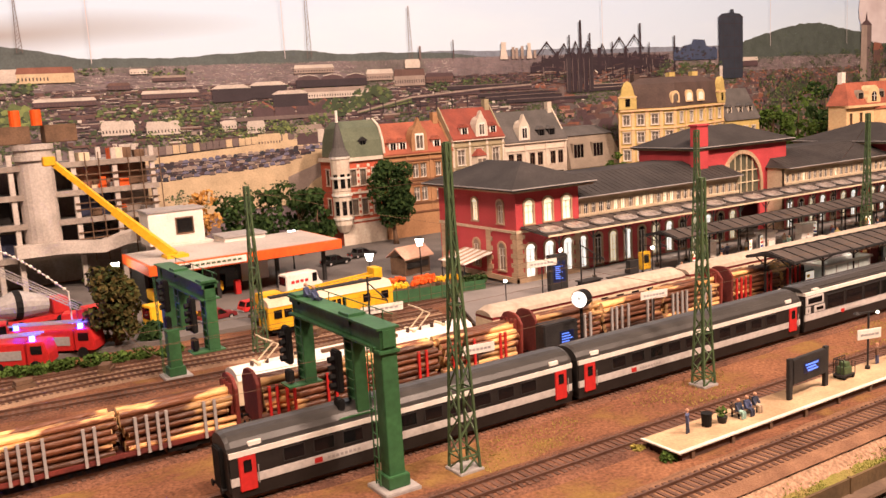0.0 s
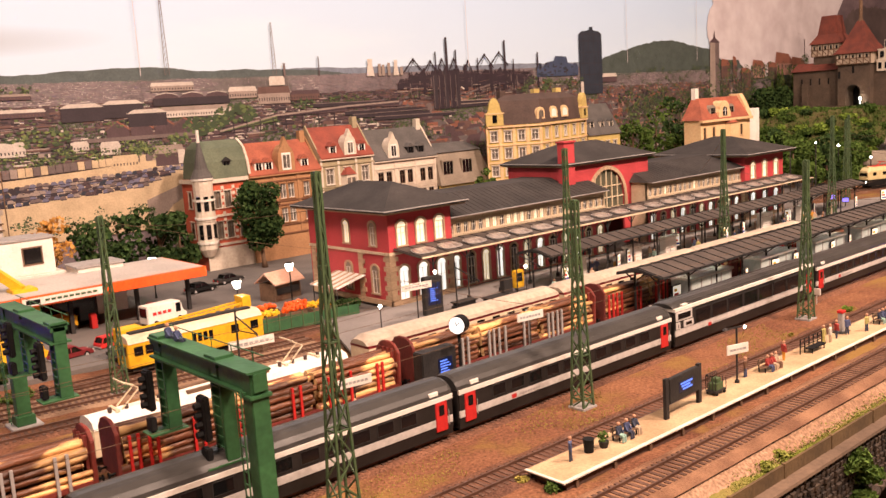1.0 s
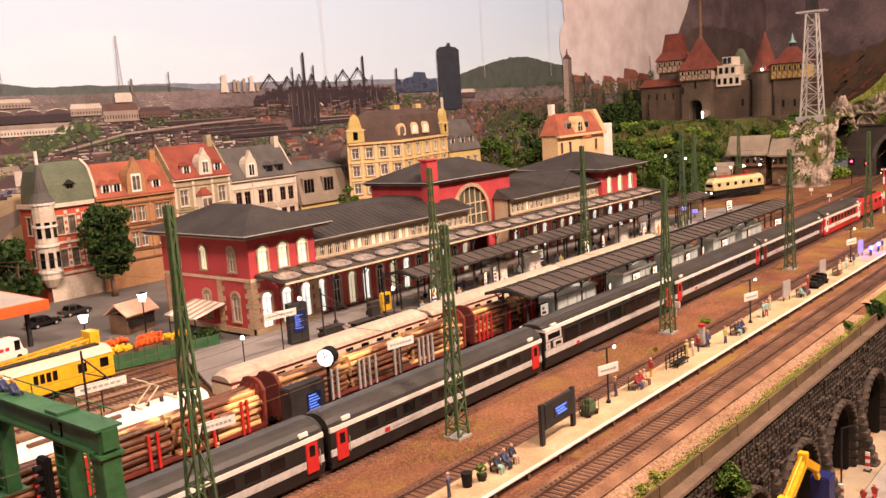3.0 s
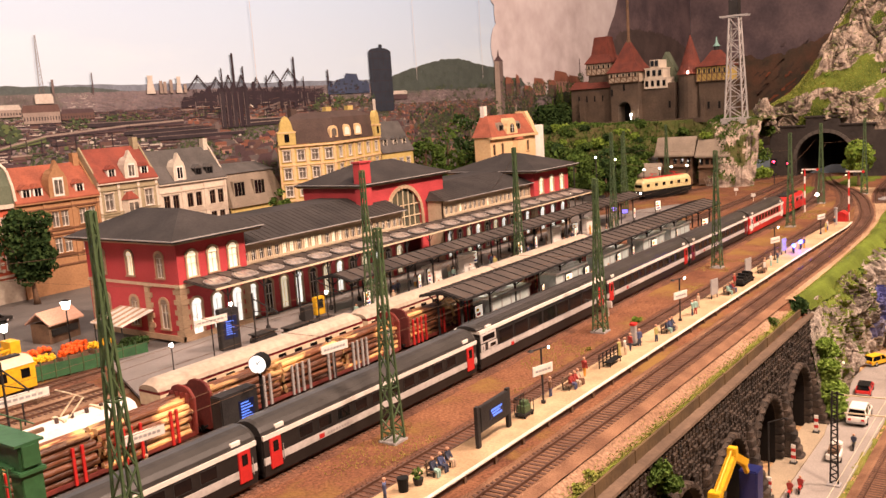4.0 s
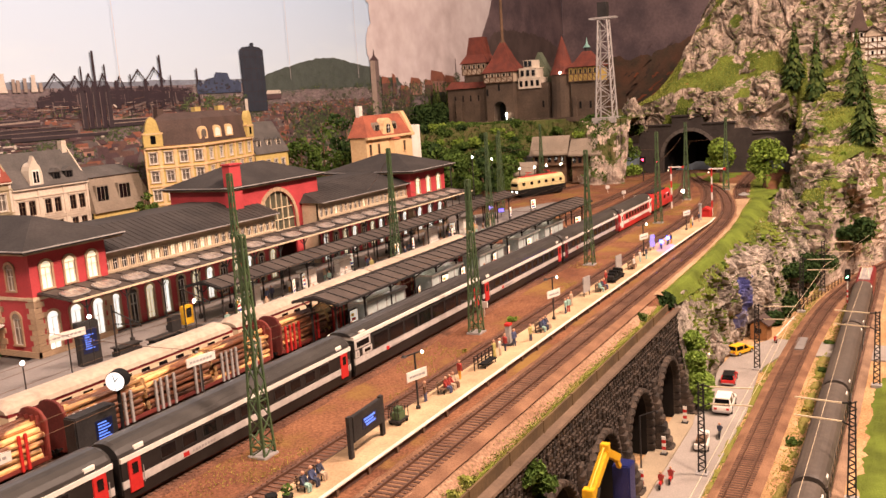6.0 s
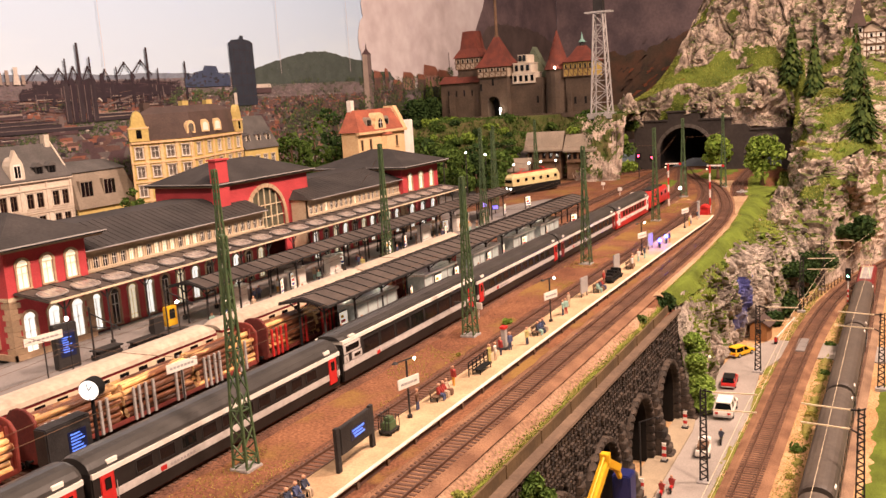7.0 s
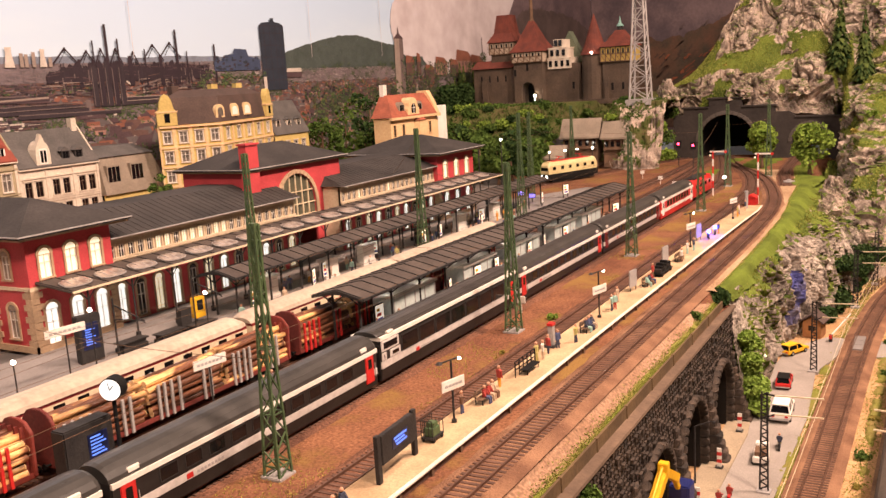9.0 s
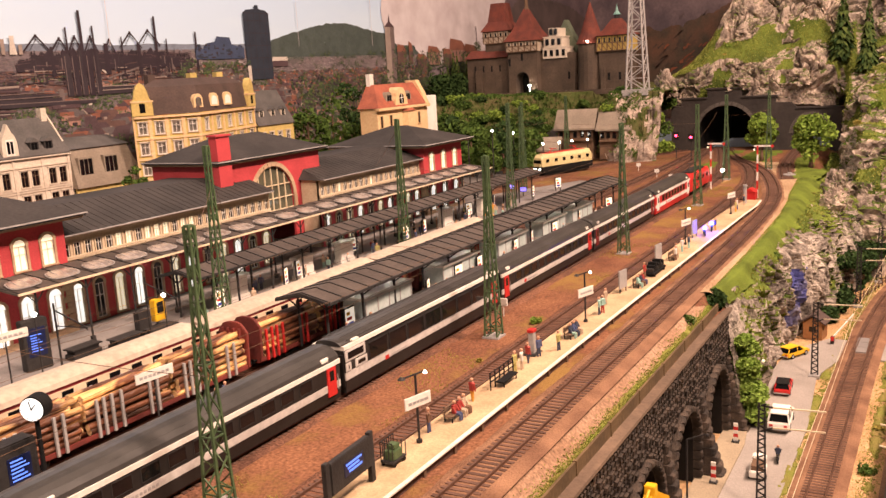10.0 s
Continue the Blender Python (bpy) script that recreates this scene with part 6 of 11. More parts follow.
# canopy along the station, with its row of skylights
can = thing("station_canopy", "slate canopy with a row of glazed skylights along the station", "canopy")
part("roof", MB().ext([(85.2, 8.05), (91.1, 8.7), (91.1, 8.5), (85.2, 7.85)], 77, 181), "canopy_roof", can)
part("fascia", MB().box(77, 85.05, 7.86, 181, 85.19, 8.08), "cream", can, "pale fascia board")
oval = [(math.copysign(abs(math.cos(2 * math.pi * j / 16)) ** 0.75, math.cos(2 * math.pi * j / 16)), math.copysign(abs(math.sin(2 * math.pi * j / 16)) ** 0.55, math.sin(2 * math.pi * j / 16))) for j in range(16)]
sky_mb = MB().loft([[(1.75 * k * c + 0.35 * k * s, 1.35 * k * s, z + 0.15 * k * s) for c, s in oval] for k, z in ((1.0, 0.05), (0.98, 0.24), (0.75, 0.30), (0.35, 0.34), (0.02, 0.35))]).data("skylight", mat("skylight", (0.40, 0.335, 0.285), (0.20, 0.165, 0.145), 70, 0.25))
bar_mb = MB()
for j in range(16):
    p, q = oval[j], oval[(j + 1) % 16]
    bar_mb.bar((1.8 * p[0] + 0.35 * p[1], 1.4 * p[1], 0.14 + 0.15 * p[1]), (1.8 * q[0] + 0.35 * q[1], 1.4 * q[1], 0.14 + 0.15 * q[1]), 0.10)
for k in (-1.0, 0.0, 1.0):
    bar_mb.bar((k - 0.2, -1.1, 0.16), (k, 0, 0.36), 0.06).bar((k, 0, 0.36), (k + 0.2, 1.1, 0.42), 0.06)
bar_mb = bar_mb.data("glazing_bar", M["grey"])
for i in range(22):
    ob = piece("skylight", sky_mb, can, (79.4 + i * 4.62, 87.6, 8.32))
    piece("glazing_bar", bar_mb, ob)
rafter = MB().bar((0, 85.2, 8.09), (0, 91.1, 8.74), 0.09).data("rafter", M["dark"])
for i in range(45):
    piece("rafter", rafter, can, (77.2 + i * 2.31, 0, 0))
cp = MB().cyl((0, 0, 0.95), (0, 0, 7.75), 0.11, n=8).box(-0.2, -0.2, 0.95, 0.2, 0.2, 1.6).bar((0, 0, 6.7), (0.9, 0, 7.7), 0.1).bar((0, 0, 6.7), (-0.9, 0, 7.7), 0.1).data("post", M["dark"])
for i in range(18):
    piece("post", cp, can, (79 + i * 6.0, 85.4, 0))


def platform_canopy(label, x0, x1, yc, half, z, posts):
    c = thing("platform_canopy", label, "canopy", group="platform canopies")
    part("roof", MB().ext([(yc - half, z), (yc, z + 0.75), (yc + half, z), (yc + half, z - 0.15), (yc, z + 0.55), (yc - half, z - 0.15)], x0, x1), "canopy_roof", c)
    rib = MB().bar((0, yc - half - 0.03, z + 0.03), (0, yc, z + 0.78), 0.12, 0.12).bar((0, yc, z + 0.78), (0, yc + half + 0.03, z + 0.03), 0.12, 0.12).data("batten", M["dark"])
    n = int((x1 - x0) / 2.2)
    for i in range(n + 1):
        piece("batten", rib, c, (lerp(x0 + 0.1, x1 - 0.1, i / n), 0, 0))
    part("fascia", MB().box(x0, yc - half - 0.1, z - 0.26, x1, yc - half, z + 0.02).box(x0, yc + half, z - 0.26, x1, yc + half + 0.1, z + 0.02).ext([(yc - half, z - 0.26), (yc, z + 0.4), (yc + half, z - 0.26), (yc + half, z), (yc, z + 0.75), (yc - half, z)], x0 - 0.15, x0), "dark", c)
    pm = MB().cyl((0, 0, 0.95), (0, 0, z), 0.14, n=8).bar((0, 0, z - 1.2), (0, -1.6, z - 0.1), 0.12).bar((0, 0, z - 1.2), (0, 1.6, z - 0.1), 0.12).bar((0, -1.8, z - 0.1), (0, 1.8, z - 0.1), 0.15).data("post", M["dark"])
    for i in range(posts):
        x = lerp(x0 + 1.5, x1 - 2, i / (posts - 1))
        for dy in (-1.7, 1.7):
            piece("post", pm, c, (x, yc + dy, 0))
    return c


platform_canopy("dark slatted canopy over the island platform", 89.5, 178, 60.6, 3.2, 6.1, 15)
platform_canopy("dark slatted canopy over the main platform", 94.0, 190, 81.6, 3.0, 6.1, 16)


# ---- town houses behind the station ----
M.update(
    brick_red=mat("brick_red", (0.50, 0.10, 0.05), (0.40, 0.08, 0.045), 30, 0.85), umber=mat("umber", (0.20, 0.095, 0.05), (0.15, 0.07, 0.038), 30, 0.85), ochre=mat("ochre", (0.40, 0.215, 0.105), (0.33, 0.175, 0.085), 30, 0.85), olive=mat("olive", (0.36, 0.30, 0.19), (0.29, 0.24, 0.15), 30, 0.85),
    plaster=mat("plaster", (0.66, 0.58, 0.48), (0.55, 0.47, 0.38), 25, 0.85), sulphur=mat("sulphur", (0.56, 0.425, 0.150), (0.46, 0.345, 0.115), 25, 0.85), peach=mat("peach", (0.72, 0.51, 0.28), (0.63, 0.43, 0.23), 25, 0.85),
    tiles=mat("tiles", (0.36, 0.105, 0.06), (0.25, 0.075, 0.045), 40, 0.85, fine=400, bump=0.5), tiles2=mat("tiles2", (0.27, 0.065, 0.042), (0.19, 0.048, 0.034), 40, 0.85, fine=400, bump=0.5), greyroof=mat("greyroof", (0.11, 0.10, 0.095), (0.075, 0.07, 0.066), 25, 0.85, fine=300),
    mossroof=mat("mossroof", (0.13, 0.15, 0.10), (0.09, 0.11, 0.075), 25, 0.85, fine=300), brownroof=mat("brownroof", (0.085, 0.055, 0.046), (0.06, 0.04, 0.034), 25, 0.85, fine=300), taupe=mat("taupe", (0.27, 0.22, 0.17), (0.21, 0.17, 0.13), 25, 0.85, fine=300))


def dormer(parent, x, y, z, w, h, wallmat, roofmat, pane="glass"):
    d = part("dormer", MB().ext([(x - w / 2, z), (x + w / 2, z), (x + w / 2, z + h), (x - w / 2, z + h)], y, y + 2.2, "y"), wallmat, parent)
    part("dormer_roof", MB().ext([(x - w / 2 - 0.25, z + h), (x + w / 2 + 0.25, z + h), (x, z + h + w * 0.45)], y - 0.2, y + 2.4, "y"), roofmat, d)
    part("pane", MB().box(x - w * 0.32, y - 0.03, z + 0.25, x - 0.05, y, z + h - 0.15), pane, d)
    part("pane", MB().box(x + 0.05, y - 0.03, z + 0.25, x + w * 0.32, y, z + h - 0.15), pane, d)
    return d


def row_house(label, x0, x1, h, ridge, wallm, roofm, trim, cols, rows, y0=144.0, depth=9.0, z=0.55, gable=None, dormers=(), frame_="white", pane="curtain", pair=0.0, ledge=None):
    """A terraced house, its ridge along the street."""
    w = x1 - x0
    hs = thing("house", label, "house", (x0, y0, z), group="terraced houses")
    step = w / cols
    ww = step * (0.26 if pair else 0.40)
    wins = [(step * (i + 0.5) + o, h * r, ww, h * 0.165, "hood", pane) for i in range(cols) for r in rows for o in ((-pair * step, pair * step) if pair else (0.0,))]
    wall(hs, w, h, wins, wallm, (0, 0, 0), trim=trim, frame_=frame_)
    for x, rz in ((w, 90), (0, -90)):
        part("wall", pierced(depth - 0.4, h, 0.4, []), wallm, hs, at=(x, 0.4 if rz > 0 else depth, 0), rz=rz)
    part("cornice", MB().box(-0.05, -0.5, h - 0.45, w + 0.05, 0.0, h), trim, hs)
    for r in (0.28, *(v - 0.035 for v in rows), *(v + 0.20 for v in rows)):
        part("belt", MB().box(0, -0.24, h * r, w, 0, h * r + 0.26), ledge or trim, hs)
    for i in range(cols + 1):
        part("pilaster", MB().box(min(w - 0.5, max(0.02, step * i - 0.25)), -0.14, h * 0.3, min(w - 0.02, max(0.5, step * i + 0.25)), -0.01, h - 0.5), wallm if not ledge else trim, hs)
    rf = part("roof", MB().ext([(-0.55, h), (depth * 0.5, ridge), (depth + 0.3, h), (depth, h - 0.2), (-0.5, h - 0.25)], 0.02, w - 0.02), roofm, hs)
    for s in (0, w - 0.3):
        part("fire_wall", MB().ext([(-0.4, h), (depth * 0.5, ridge + 0.5), (depth + 0.2, h), ], s, s + 0.3), wallm, hs)
    part("chimney", MB().box(w - 1.6, depth * 0.5 - 0.6, ridge - 1, w - 0.5, depth * 0.5 + 0.6, ridge + 1.6), wallm, hs)
    if gable:
        gx, gw, gh = gable
        pts = [(gx - gw / 2, h - 0.2), (gx - gw / 2, h + gh * 0.45)] + [(gx - gw / 2 * math.cos(math.pi * k / 8), h + gh * 0.45 + gh * 0.55 * math.sin(math.pi * k / 8)) for k in range(1, 8)] + [(gx + gw / 2, h + gh * 0.45), (gx + gw / 2, h - 0.2)]
        gb = part("gable", MB().ext(pts, -0.35, 1.8, "y"), trim, hs)
        part("gable_window", MB().box(gx - gw * 0.2, -0.42, h + gh * 0.15, gx + gw * 0.2, -0.35, h + gh * 0.62), pane, gb)
        part("gable_bar", MB().box(gx - 0.06, -0.46, h + gh * 0.15, gx + 0.06, -0.42, h + gh * 0.62), "white", gb)
        part("gable_point", MB().ext([(gx - gw * 0.22, h + gh * 0.96), (gx + gw * 0.22, h + gh * 0.96), (gx, h + gh * 1.28)], -0.3, 0.6, "y"), trim, gb)
        part("gable_surround", MB().box(gx - gw * 0.27, -0.41, h + gh * 0.08, gx + gw * 0.27, -0.355, h + gh * 0.70), "white", gb)
    for dx in dormers:
        dormer(hs, dx, 0.2, h + 0.5, 1.7, 1.7, "white" if roofm != "greyroof" else "dark", roofm)
    return hs


row_house("ochre brick terraced house with an orange tiled roof", 85.6, 101.2, 16.2, 22.0, "ochre", "tiles", "ochre", 3, (0.42, 0.70), gable=(8.0, 3.6, 5.2), dormers=(2.4, 4.5, 12.3), pair=0.17, ledge="umber")
row_house("olive terraced house with a red roof and a round gable", 101.2, 114.0, 18.0, 24.0, "olive", "tiles2", "plaster", 3, (0.45, 0.71), gable=(7.2, 2.9, 4.2), dormers=(3.4, 10.4), ledge="olive")
row_house("pale stone terraced house with a dark grey roof", 114.0, 130.7, 16.4, 22.6, "plaster", "greyroof", "plaster", 3, (0.42, 0.68), gable=(5.2, 2.9, 4.4), dormers=(10.2, 13.0), frame_="wood", pane="glass", pair=0.19)
by = thing("bay_window", "white two-storey bay window with a small red roof", "bay window", (107.6, 143.2, 0.55))
part("body", MB().ext([(-1.7, 0.8), (-1.1, -0.3), (1.1, -0.3), (1.7, 0.8)], 7.0, 14.4, "z"), "plaster", by)
part("bay_roof", MB().loft([[(-1.9, 0.8, 14.4), (-1.25, -0.5, 14.4), (1.25, -0.5, 14.4), (1.9, 0.8, 14.4)], [(-0.6, 0.8, 15.8), (-0.4, 0.5, 15.8), (0.4, 0.5, 15.8), (0.6, 0.8, 15.8)]]), "tiles2", by)
for z in (8.0, 11.6):
    for x in (-0.55, 0.55):
        part("pane", MB().box(x - 0.4, -0.36, z, x + 0.4, -0.3, z + 2.2), "curtain", by)
# grey-brown mansard house
mh = thing("house", "taupe house with a steep shingled mansard storey", "house", (130.7, 143.0, 0.55), group="terraced houses")
wall(mh, 15.0, 9.8, [(2.5, 5.5, 2.0, 2.2, "plain", "glass"), (7.5, 5.5, 2.0, 2.2, "plain", "glass"), (12, 5.5, 2.0, 2.2, "plain", "glass")], "sulphur", (0, 0, 0))
part("wall", pierced(8.6, 9.8, 0.4, []), "sulphur", mh, at=(15.0, 0.4, 0), rz=90)
mr = part("mansard", MB().loft([[(-0.2, -0.6, 9.6), (15.4, -0.6, 9.6), (15.4, 9, 9.6), (-0.2, 9, 9.6)], [(0.2, 1.3, 16.6), (13.2, 1.3, 16.6), (13.2, 9, 16.6), (0.2, 9, 16.6)]]), "taupe", mh)
part("top_roof", MB().loft([[(0.0, 0.9, 16.6), (13.6, 0.9, 16.6), (13.6, 9, 16.6), (0.0, 9, 16.6)], [(1.5, 5, 18.4), (12.2, 5, 18.4), (12.2, 9, 18.4), (1.5, 9, 18.4)]]), "greyroof", mh)
for x in (2.6, 8.2):
    ob = part("dormer_window", MB().box(-1.6, -0.12, 0, 1.6, 0.9, 3.4), "taupe", mh, at=(x, 0.1, 11.6))
    for k in range(3):
        part("pane", MB().box(-1.35 + k * 0.93, -0.16, 0.3, -0.55 + k * 0.93, -0.1, 3.1), "glass", ob)
# corner house with its round turret
cx0 = 76.5
co = thing("house", "white and brick corner house with a turret and grey-green roof", "house", (cx0, 144.5, 0.55), group="terraced houses")
w, h = 9.2, 16.3
wins = [(w * k, h * r, 1.25, 2.9, "hood", "curtain") for k in (0.3, 0.52, 0.8) for r in (0.34, 0.68)]
wall(co, w, h, wins, "brick_red", (0, 0, 0), trim="plaster", frame_="wood")
wall(co, 8, h, [(3, h * r, 1.3, 2.9, "hood", "glass") for r in (0.34, 0.68)], "brick_red", (0, 8, 0), -90, trim="plaster", frame_="wood")
part("wall", pierced(8, h, 0.4, []), "brick_red", co, at=(w, 0, 0), rz=90)
part("cornice", MB().box(-0.4, -0.5, h - 0.7, w, 0, h).box(-0.5, -0.4, h - 0.7, 0, 8, h), "plaster", co)
for z in (0.30, 0.62):
    part("belt", MB().box(-0.25, -0.25, h * z - 0.6, w, 0, h * z - 0.2), "plaster", co)
part("ground_storey", MB().box(-0.12, -0.12, 0, w + 0.01, 0.0, h * 0.24), "plaster", co)
stripes = MB()
for k in range(9):
    for x in (1.3, 3.85, 6.0, 8.6):
        stripes.box(x - 0.28, -0.1, 5.2 + k * 1.15, x + 0.28, 0.0, 5.75 + k * 1.15)
tagged(part("stone_bands", stripes, "plaster", co), kind="stuff")
rings = []
for y, z in ((0, h), (0.5, h + 3.0), (1.6, h + 5.4), (3.6, h + 6.6), (4.0, h + 6.7)):
    rings.append([(0.4 + y * 0.4, y - 0.4, z), (w, y - 0.4, z), (w, 8.0 - y * 0.5, z), (0.4 + y * 0.4, 8.0 - y * 0.5, z)])
part("roof", MB().loft(rings), "mossroof", co)
part("roof_edge", MB().loft([[(w - 0.1, y - 0.75, z - 0.1), (w + 0.35, y - 0.75, z - 0.1), (w + 0.35, y - 0.3, z + 0.35), (w - 0.1, y - 0.3, z + 0.35)] for y, z in ((0, h), (0.5, h + 3.0), (1.6, h + 5.4), (3.6, h + 6.6))]), "plaster", co)
dormer(co, 5.2, 0.0, h + 1.0, 1.6, 2.0, "dark", "dark")
tu = part("turret", MB().cyl((0.3, 0.3, 4.0), (0.3, 0.3, h + 0.4), 1.75, n=14).cyl((0.3, 0.3, 2.6), (0.3, 0.3, 4.0), 0.9, 1.75, n=14), "plaster", co)
for z in (5.0, 9.4, 12.6, h):
    part("ring", MB().cyl((0.3, 0.3, z), (0.3, 0.3, z + 0.4), 1.95, n=14), "white", tu)
for z in (5.9, 10.9):
    for a in (-150, -105, -60):
        c, s = math.cos(radians(a)), math.sin(radians(a))
        part("turret_window", MB().box(-0.4, -0.06, 0, 0.4, 0.1, 2.6), "glass", tu, at=(0.3 + 1.72 * c, 0.3 + 1.72 * s, z), rz=a + 90)
part("turret_roof", MB().cyl((0.3, 0.3, h + 0.4), (0.3, 0.3, h + 2.0), 2.0, 1.2, n=14).cyl((0.3, 0.3, h + 2.0), (0.3, 0.3, h + 7.2), 1.2, 0.12, n=14), "greyroof", co)
part("finial", MB().cyl((0.3, 0.3, h + 6.6), (0.3, 0.3, h + 8.8), 0.28, n=8), "white", co)

# big yellow house with a mansard roof
yh = thing("house", "large yellow house with a dark mansard roof and corner gables", "house", (142.4, 140.0, 0.55))
H = 21.5
F = [(0.0, 0.0), (10.1, -7.0), (35.0, 1.0), (35.0, 7.0), (6.0, 6.5)]
for (xa, ya), (xb, yb), n in ((F[0], F[1], 4), (F[1], F[2], 5)):
    L_ = math.hypot(xb - xa, yb - ya)
    wins = [(L_ * (i + 0.55) / n, z, 1.5, 2.2, "hood", "curtain") for i in range(n) for z in (6.6, 10.4, 14.2, 18.0)]
    ob = wall(yh, L_, H, wins, "sulphur", (xa, ya, 0), math.degrees(math.atan2(yb - ya, xb - xa)), trim="plaster")
    for i in range(n + 1):
        part("pilaster", MB().box(max(0.0, L_ * i / n - 0.32), -0.16, 5.4, min(L_, L_ * i / n + 0.32), -0.01, H - 0.5), "peach", ob)
part("wall", pierced(5.1, H, 0.4, []), "sulphur", yh, at=(35.0, 1.3, 0), rz=90)
part("wall", pierced(8.6, H, 0.4, []), "sulphur", yh, at=(6.0, 6.5, 0), rz=-132.7)
for z, o in ((9.4, 0.3), (13.2, 0.3), (17.0, 0.3), (H - 0.5, 0.6)):
    part("belt", MB().loft([[(x, y - o, zz) for x, y in F[:3]] + [(x, y, zz) for x, y in F[2::-1]] for zz in (z, z + 0.38)]), "peach", yh)
cxm, cym = 17, 1.4
ring = lambda k, z: [(lerp(cxm, x, k), lerp(cym, y, k), z) for x, y in F]
rf = part("roof", MB().loft([ring(1.02, H + 0.1), ring(0.93, H + 3.2), ring(0.84, H + 5.2), ring(0.58, H + 6.6)]), "brownroof", yh)
for (x, y), a in ((F[0], -34.7), (F[2], 17.8)):
    g = part("corner_gable", MB().ext([(-1.9, 0), (1.9, 0), (1.9, 2.6), (1.4, 3.2), (1.15, 4.6), (0.7, 5.6), (0, 6.1), (-0.7, 5.6), (-1.15, 4.6), (-1.4, 3.2), (-1.9, 2.6)], -0.4, 0.9, "y"), "sulphur", yh, at=(x + (1.5 if x < 5 else -1.7), y - (1.25 if x < 5 else 0.7), H), rz=a)
    part("gable_window", MB().box(-0.5, -0.46, 0.6, 0.5, -0.4, 2.3), "glass", g)
    part("gable_edge", MB().ext([(-2.05, 2.5), (2.05, 2.5), (2.05, 2.8), (-2.05, 2.8)], -0.5, 0.95, "y"), "peach", g)
for x, y, p in ((10.6, -6.7, "curtain"), (16.4, -5.3, "white"), (22.2, -3.5, "white")):
    d = part("round_dormer", MB().ext([(-1.2, 0), (1.2, 0)] + [(1.2 * math.cos(math.pi * k / 8), 1.4 + 1.2 * math.sin(math.pi * k / 8)) for k in range(9)], 0, 2.4, "y"), "peach", yh, at=(x, y, H + 0.9))
    part("pane", MB().ext([(-0.75, 0.3), (0.75, 0.3)] + [(0.75 * math.cos(math.pi * k / 8), 1.3 + 0.75 * math.sin(math.pi * k / 8)) for k in range(9)], -0.06, 0, "y"), p, d)
for x, y in ((7.5, 2.4), (18.5, 2.2), (26.5, 2.6)):
    part("chimney", MB().box(x - 0.9, y - 0.6, H + 4, x + 0.9, y + 0.6, H + 7.6), "sulphur" if x > 8 else "brownroof", yh)
# lower neighbour of the yellow house
nb = thing("house", "pale yellow house with a steep grey slate roof", "house", (178.4, 141.6, 0.55))
wall(nb, 13, 17.0, [(2.1 + 2.9 * i, z, 1.3, 2.2, "hood", "glass") for i in range(4) for z in (8.5, 13)], "sulphur", (0, 0, 0), trim="plaster")
part("wall", pierced(8.6, 17.0, 0.4, []), "sulphur", nb, at=(13, 0.4, 0), rz=90)
part("wall", pierced(9, 17.0, 0.4, []), "sulphur", nb, at=(0, 9, 0), rz=-90)
part("gable_wall", MB().ext([(0.05, 17.0), (8.95, 17.0), (6.4, 24.2), (4.6, 25.0)], 0.01, 0.41), "sulphur", nb)
part("roof", MB().ext([(-0.4, 16.9), (4.4, 24.6), (6.6, 24.6), (9.4, 16.9)], 0.42, 13.2), "greyroof", nb)
for x in (3, 7, 10.6):
    dormer(nb, x, 0.8, 18.0, 1.5, 2.2, "plaster", "greyroof")

# yellow villa with an orange mansard roof
vi = thing("house", "pale yellow villa with an orange tiled mansard roof", "house", (188.5, 116.0, 0.55))
VW = 21.6
wall(vi, VW, 19.3, [(x, z, 1.1, 2.6, "plain", p) for x, p in ((1.6, "glass"), (5.4, "glass"), (11.6, "curtain"), (13.0, "curtain"), (17.6, "glass")) for z in (9.6, 15.0)], "peach", (0, 0, 0), trim="peach", frame_="wood")
part("wall", pierced(4.1, 19.3, 0.4, []), "peach", vi, at=(0, 4.5, 0), rz=-90)
part("wall", pierced(4.1, 19.3, 0.4, []), "peach", vi, at=(VW, 0.4, 0), rz=90)
part("roof", MB().loft([[(-0.6, -0.8, 19.4), (VW - 1.6, -0.8, 19.4), (VW - 1.6, 4.8, 19.4), (-0.6, 4.8, 19.4)], [(1.4, 0.9, 21.9), (VW - 1.6, 0.9, 21.9), (VW - 1.6, 4.7, 21.9), (1.4, 4.7, 21.9)], [(3.4, 2.6, 24.4), (VW - 1.6, 2.6, 24.4), (VW - 1.6, 4.6, 24.4), (3.4, 4.6, 24.4)]]), "tiles", vi)
part("cornice", MB().box(-0.6, -0.9, 18.8, VW + 0.1, 0, 19.35), "peach", vi)
part("fire_wall", MB().ext([(-0.9, 18.6), (4.8, 18.6), (4.7, 24.9), (2.0, 24.9), (0.4, 22.0)], VW - 1.6, VW + 0.1), "peach", vi)
for x in (5.4, 13.4):
    d = part("round_dormer", MB().ext([(-1.3, 0), (1.3, 0)] + [(1.3 * math.cos(math.pi * k / 8), 1.2 + 1.2 * math.sin(math.pi * k / 8)) for k in range(9)], 0, 2.4, "y"), "taupe", vi, at=(x, 0.1, 20.3))
    part("pane", MB().box(-0.8, -0.06, 0.4, -0.08, 0, 1.7).box(0.08, -0.06, 0.4, 0.8, 0, 1.7), "glass", d)
g = part("gable", MB().ext([(-2.6, 0), (2.6, 0), (2.5, 1.6)] + [(2.0 * math.cos(math.pi * k / 8), 2.2 + 2.0 * math.sin(math.pi * k / 8)) for k in range(9)] + [(-2.5, 1.6)], -0.6, 2.2, "y"), "peach", vi, at=(9.4, 0, 19.4))
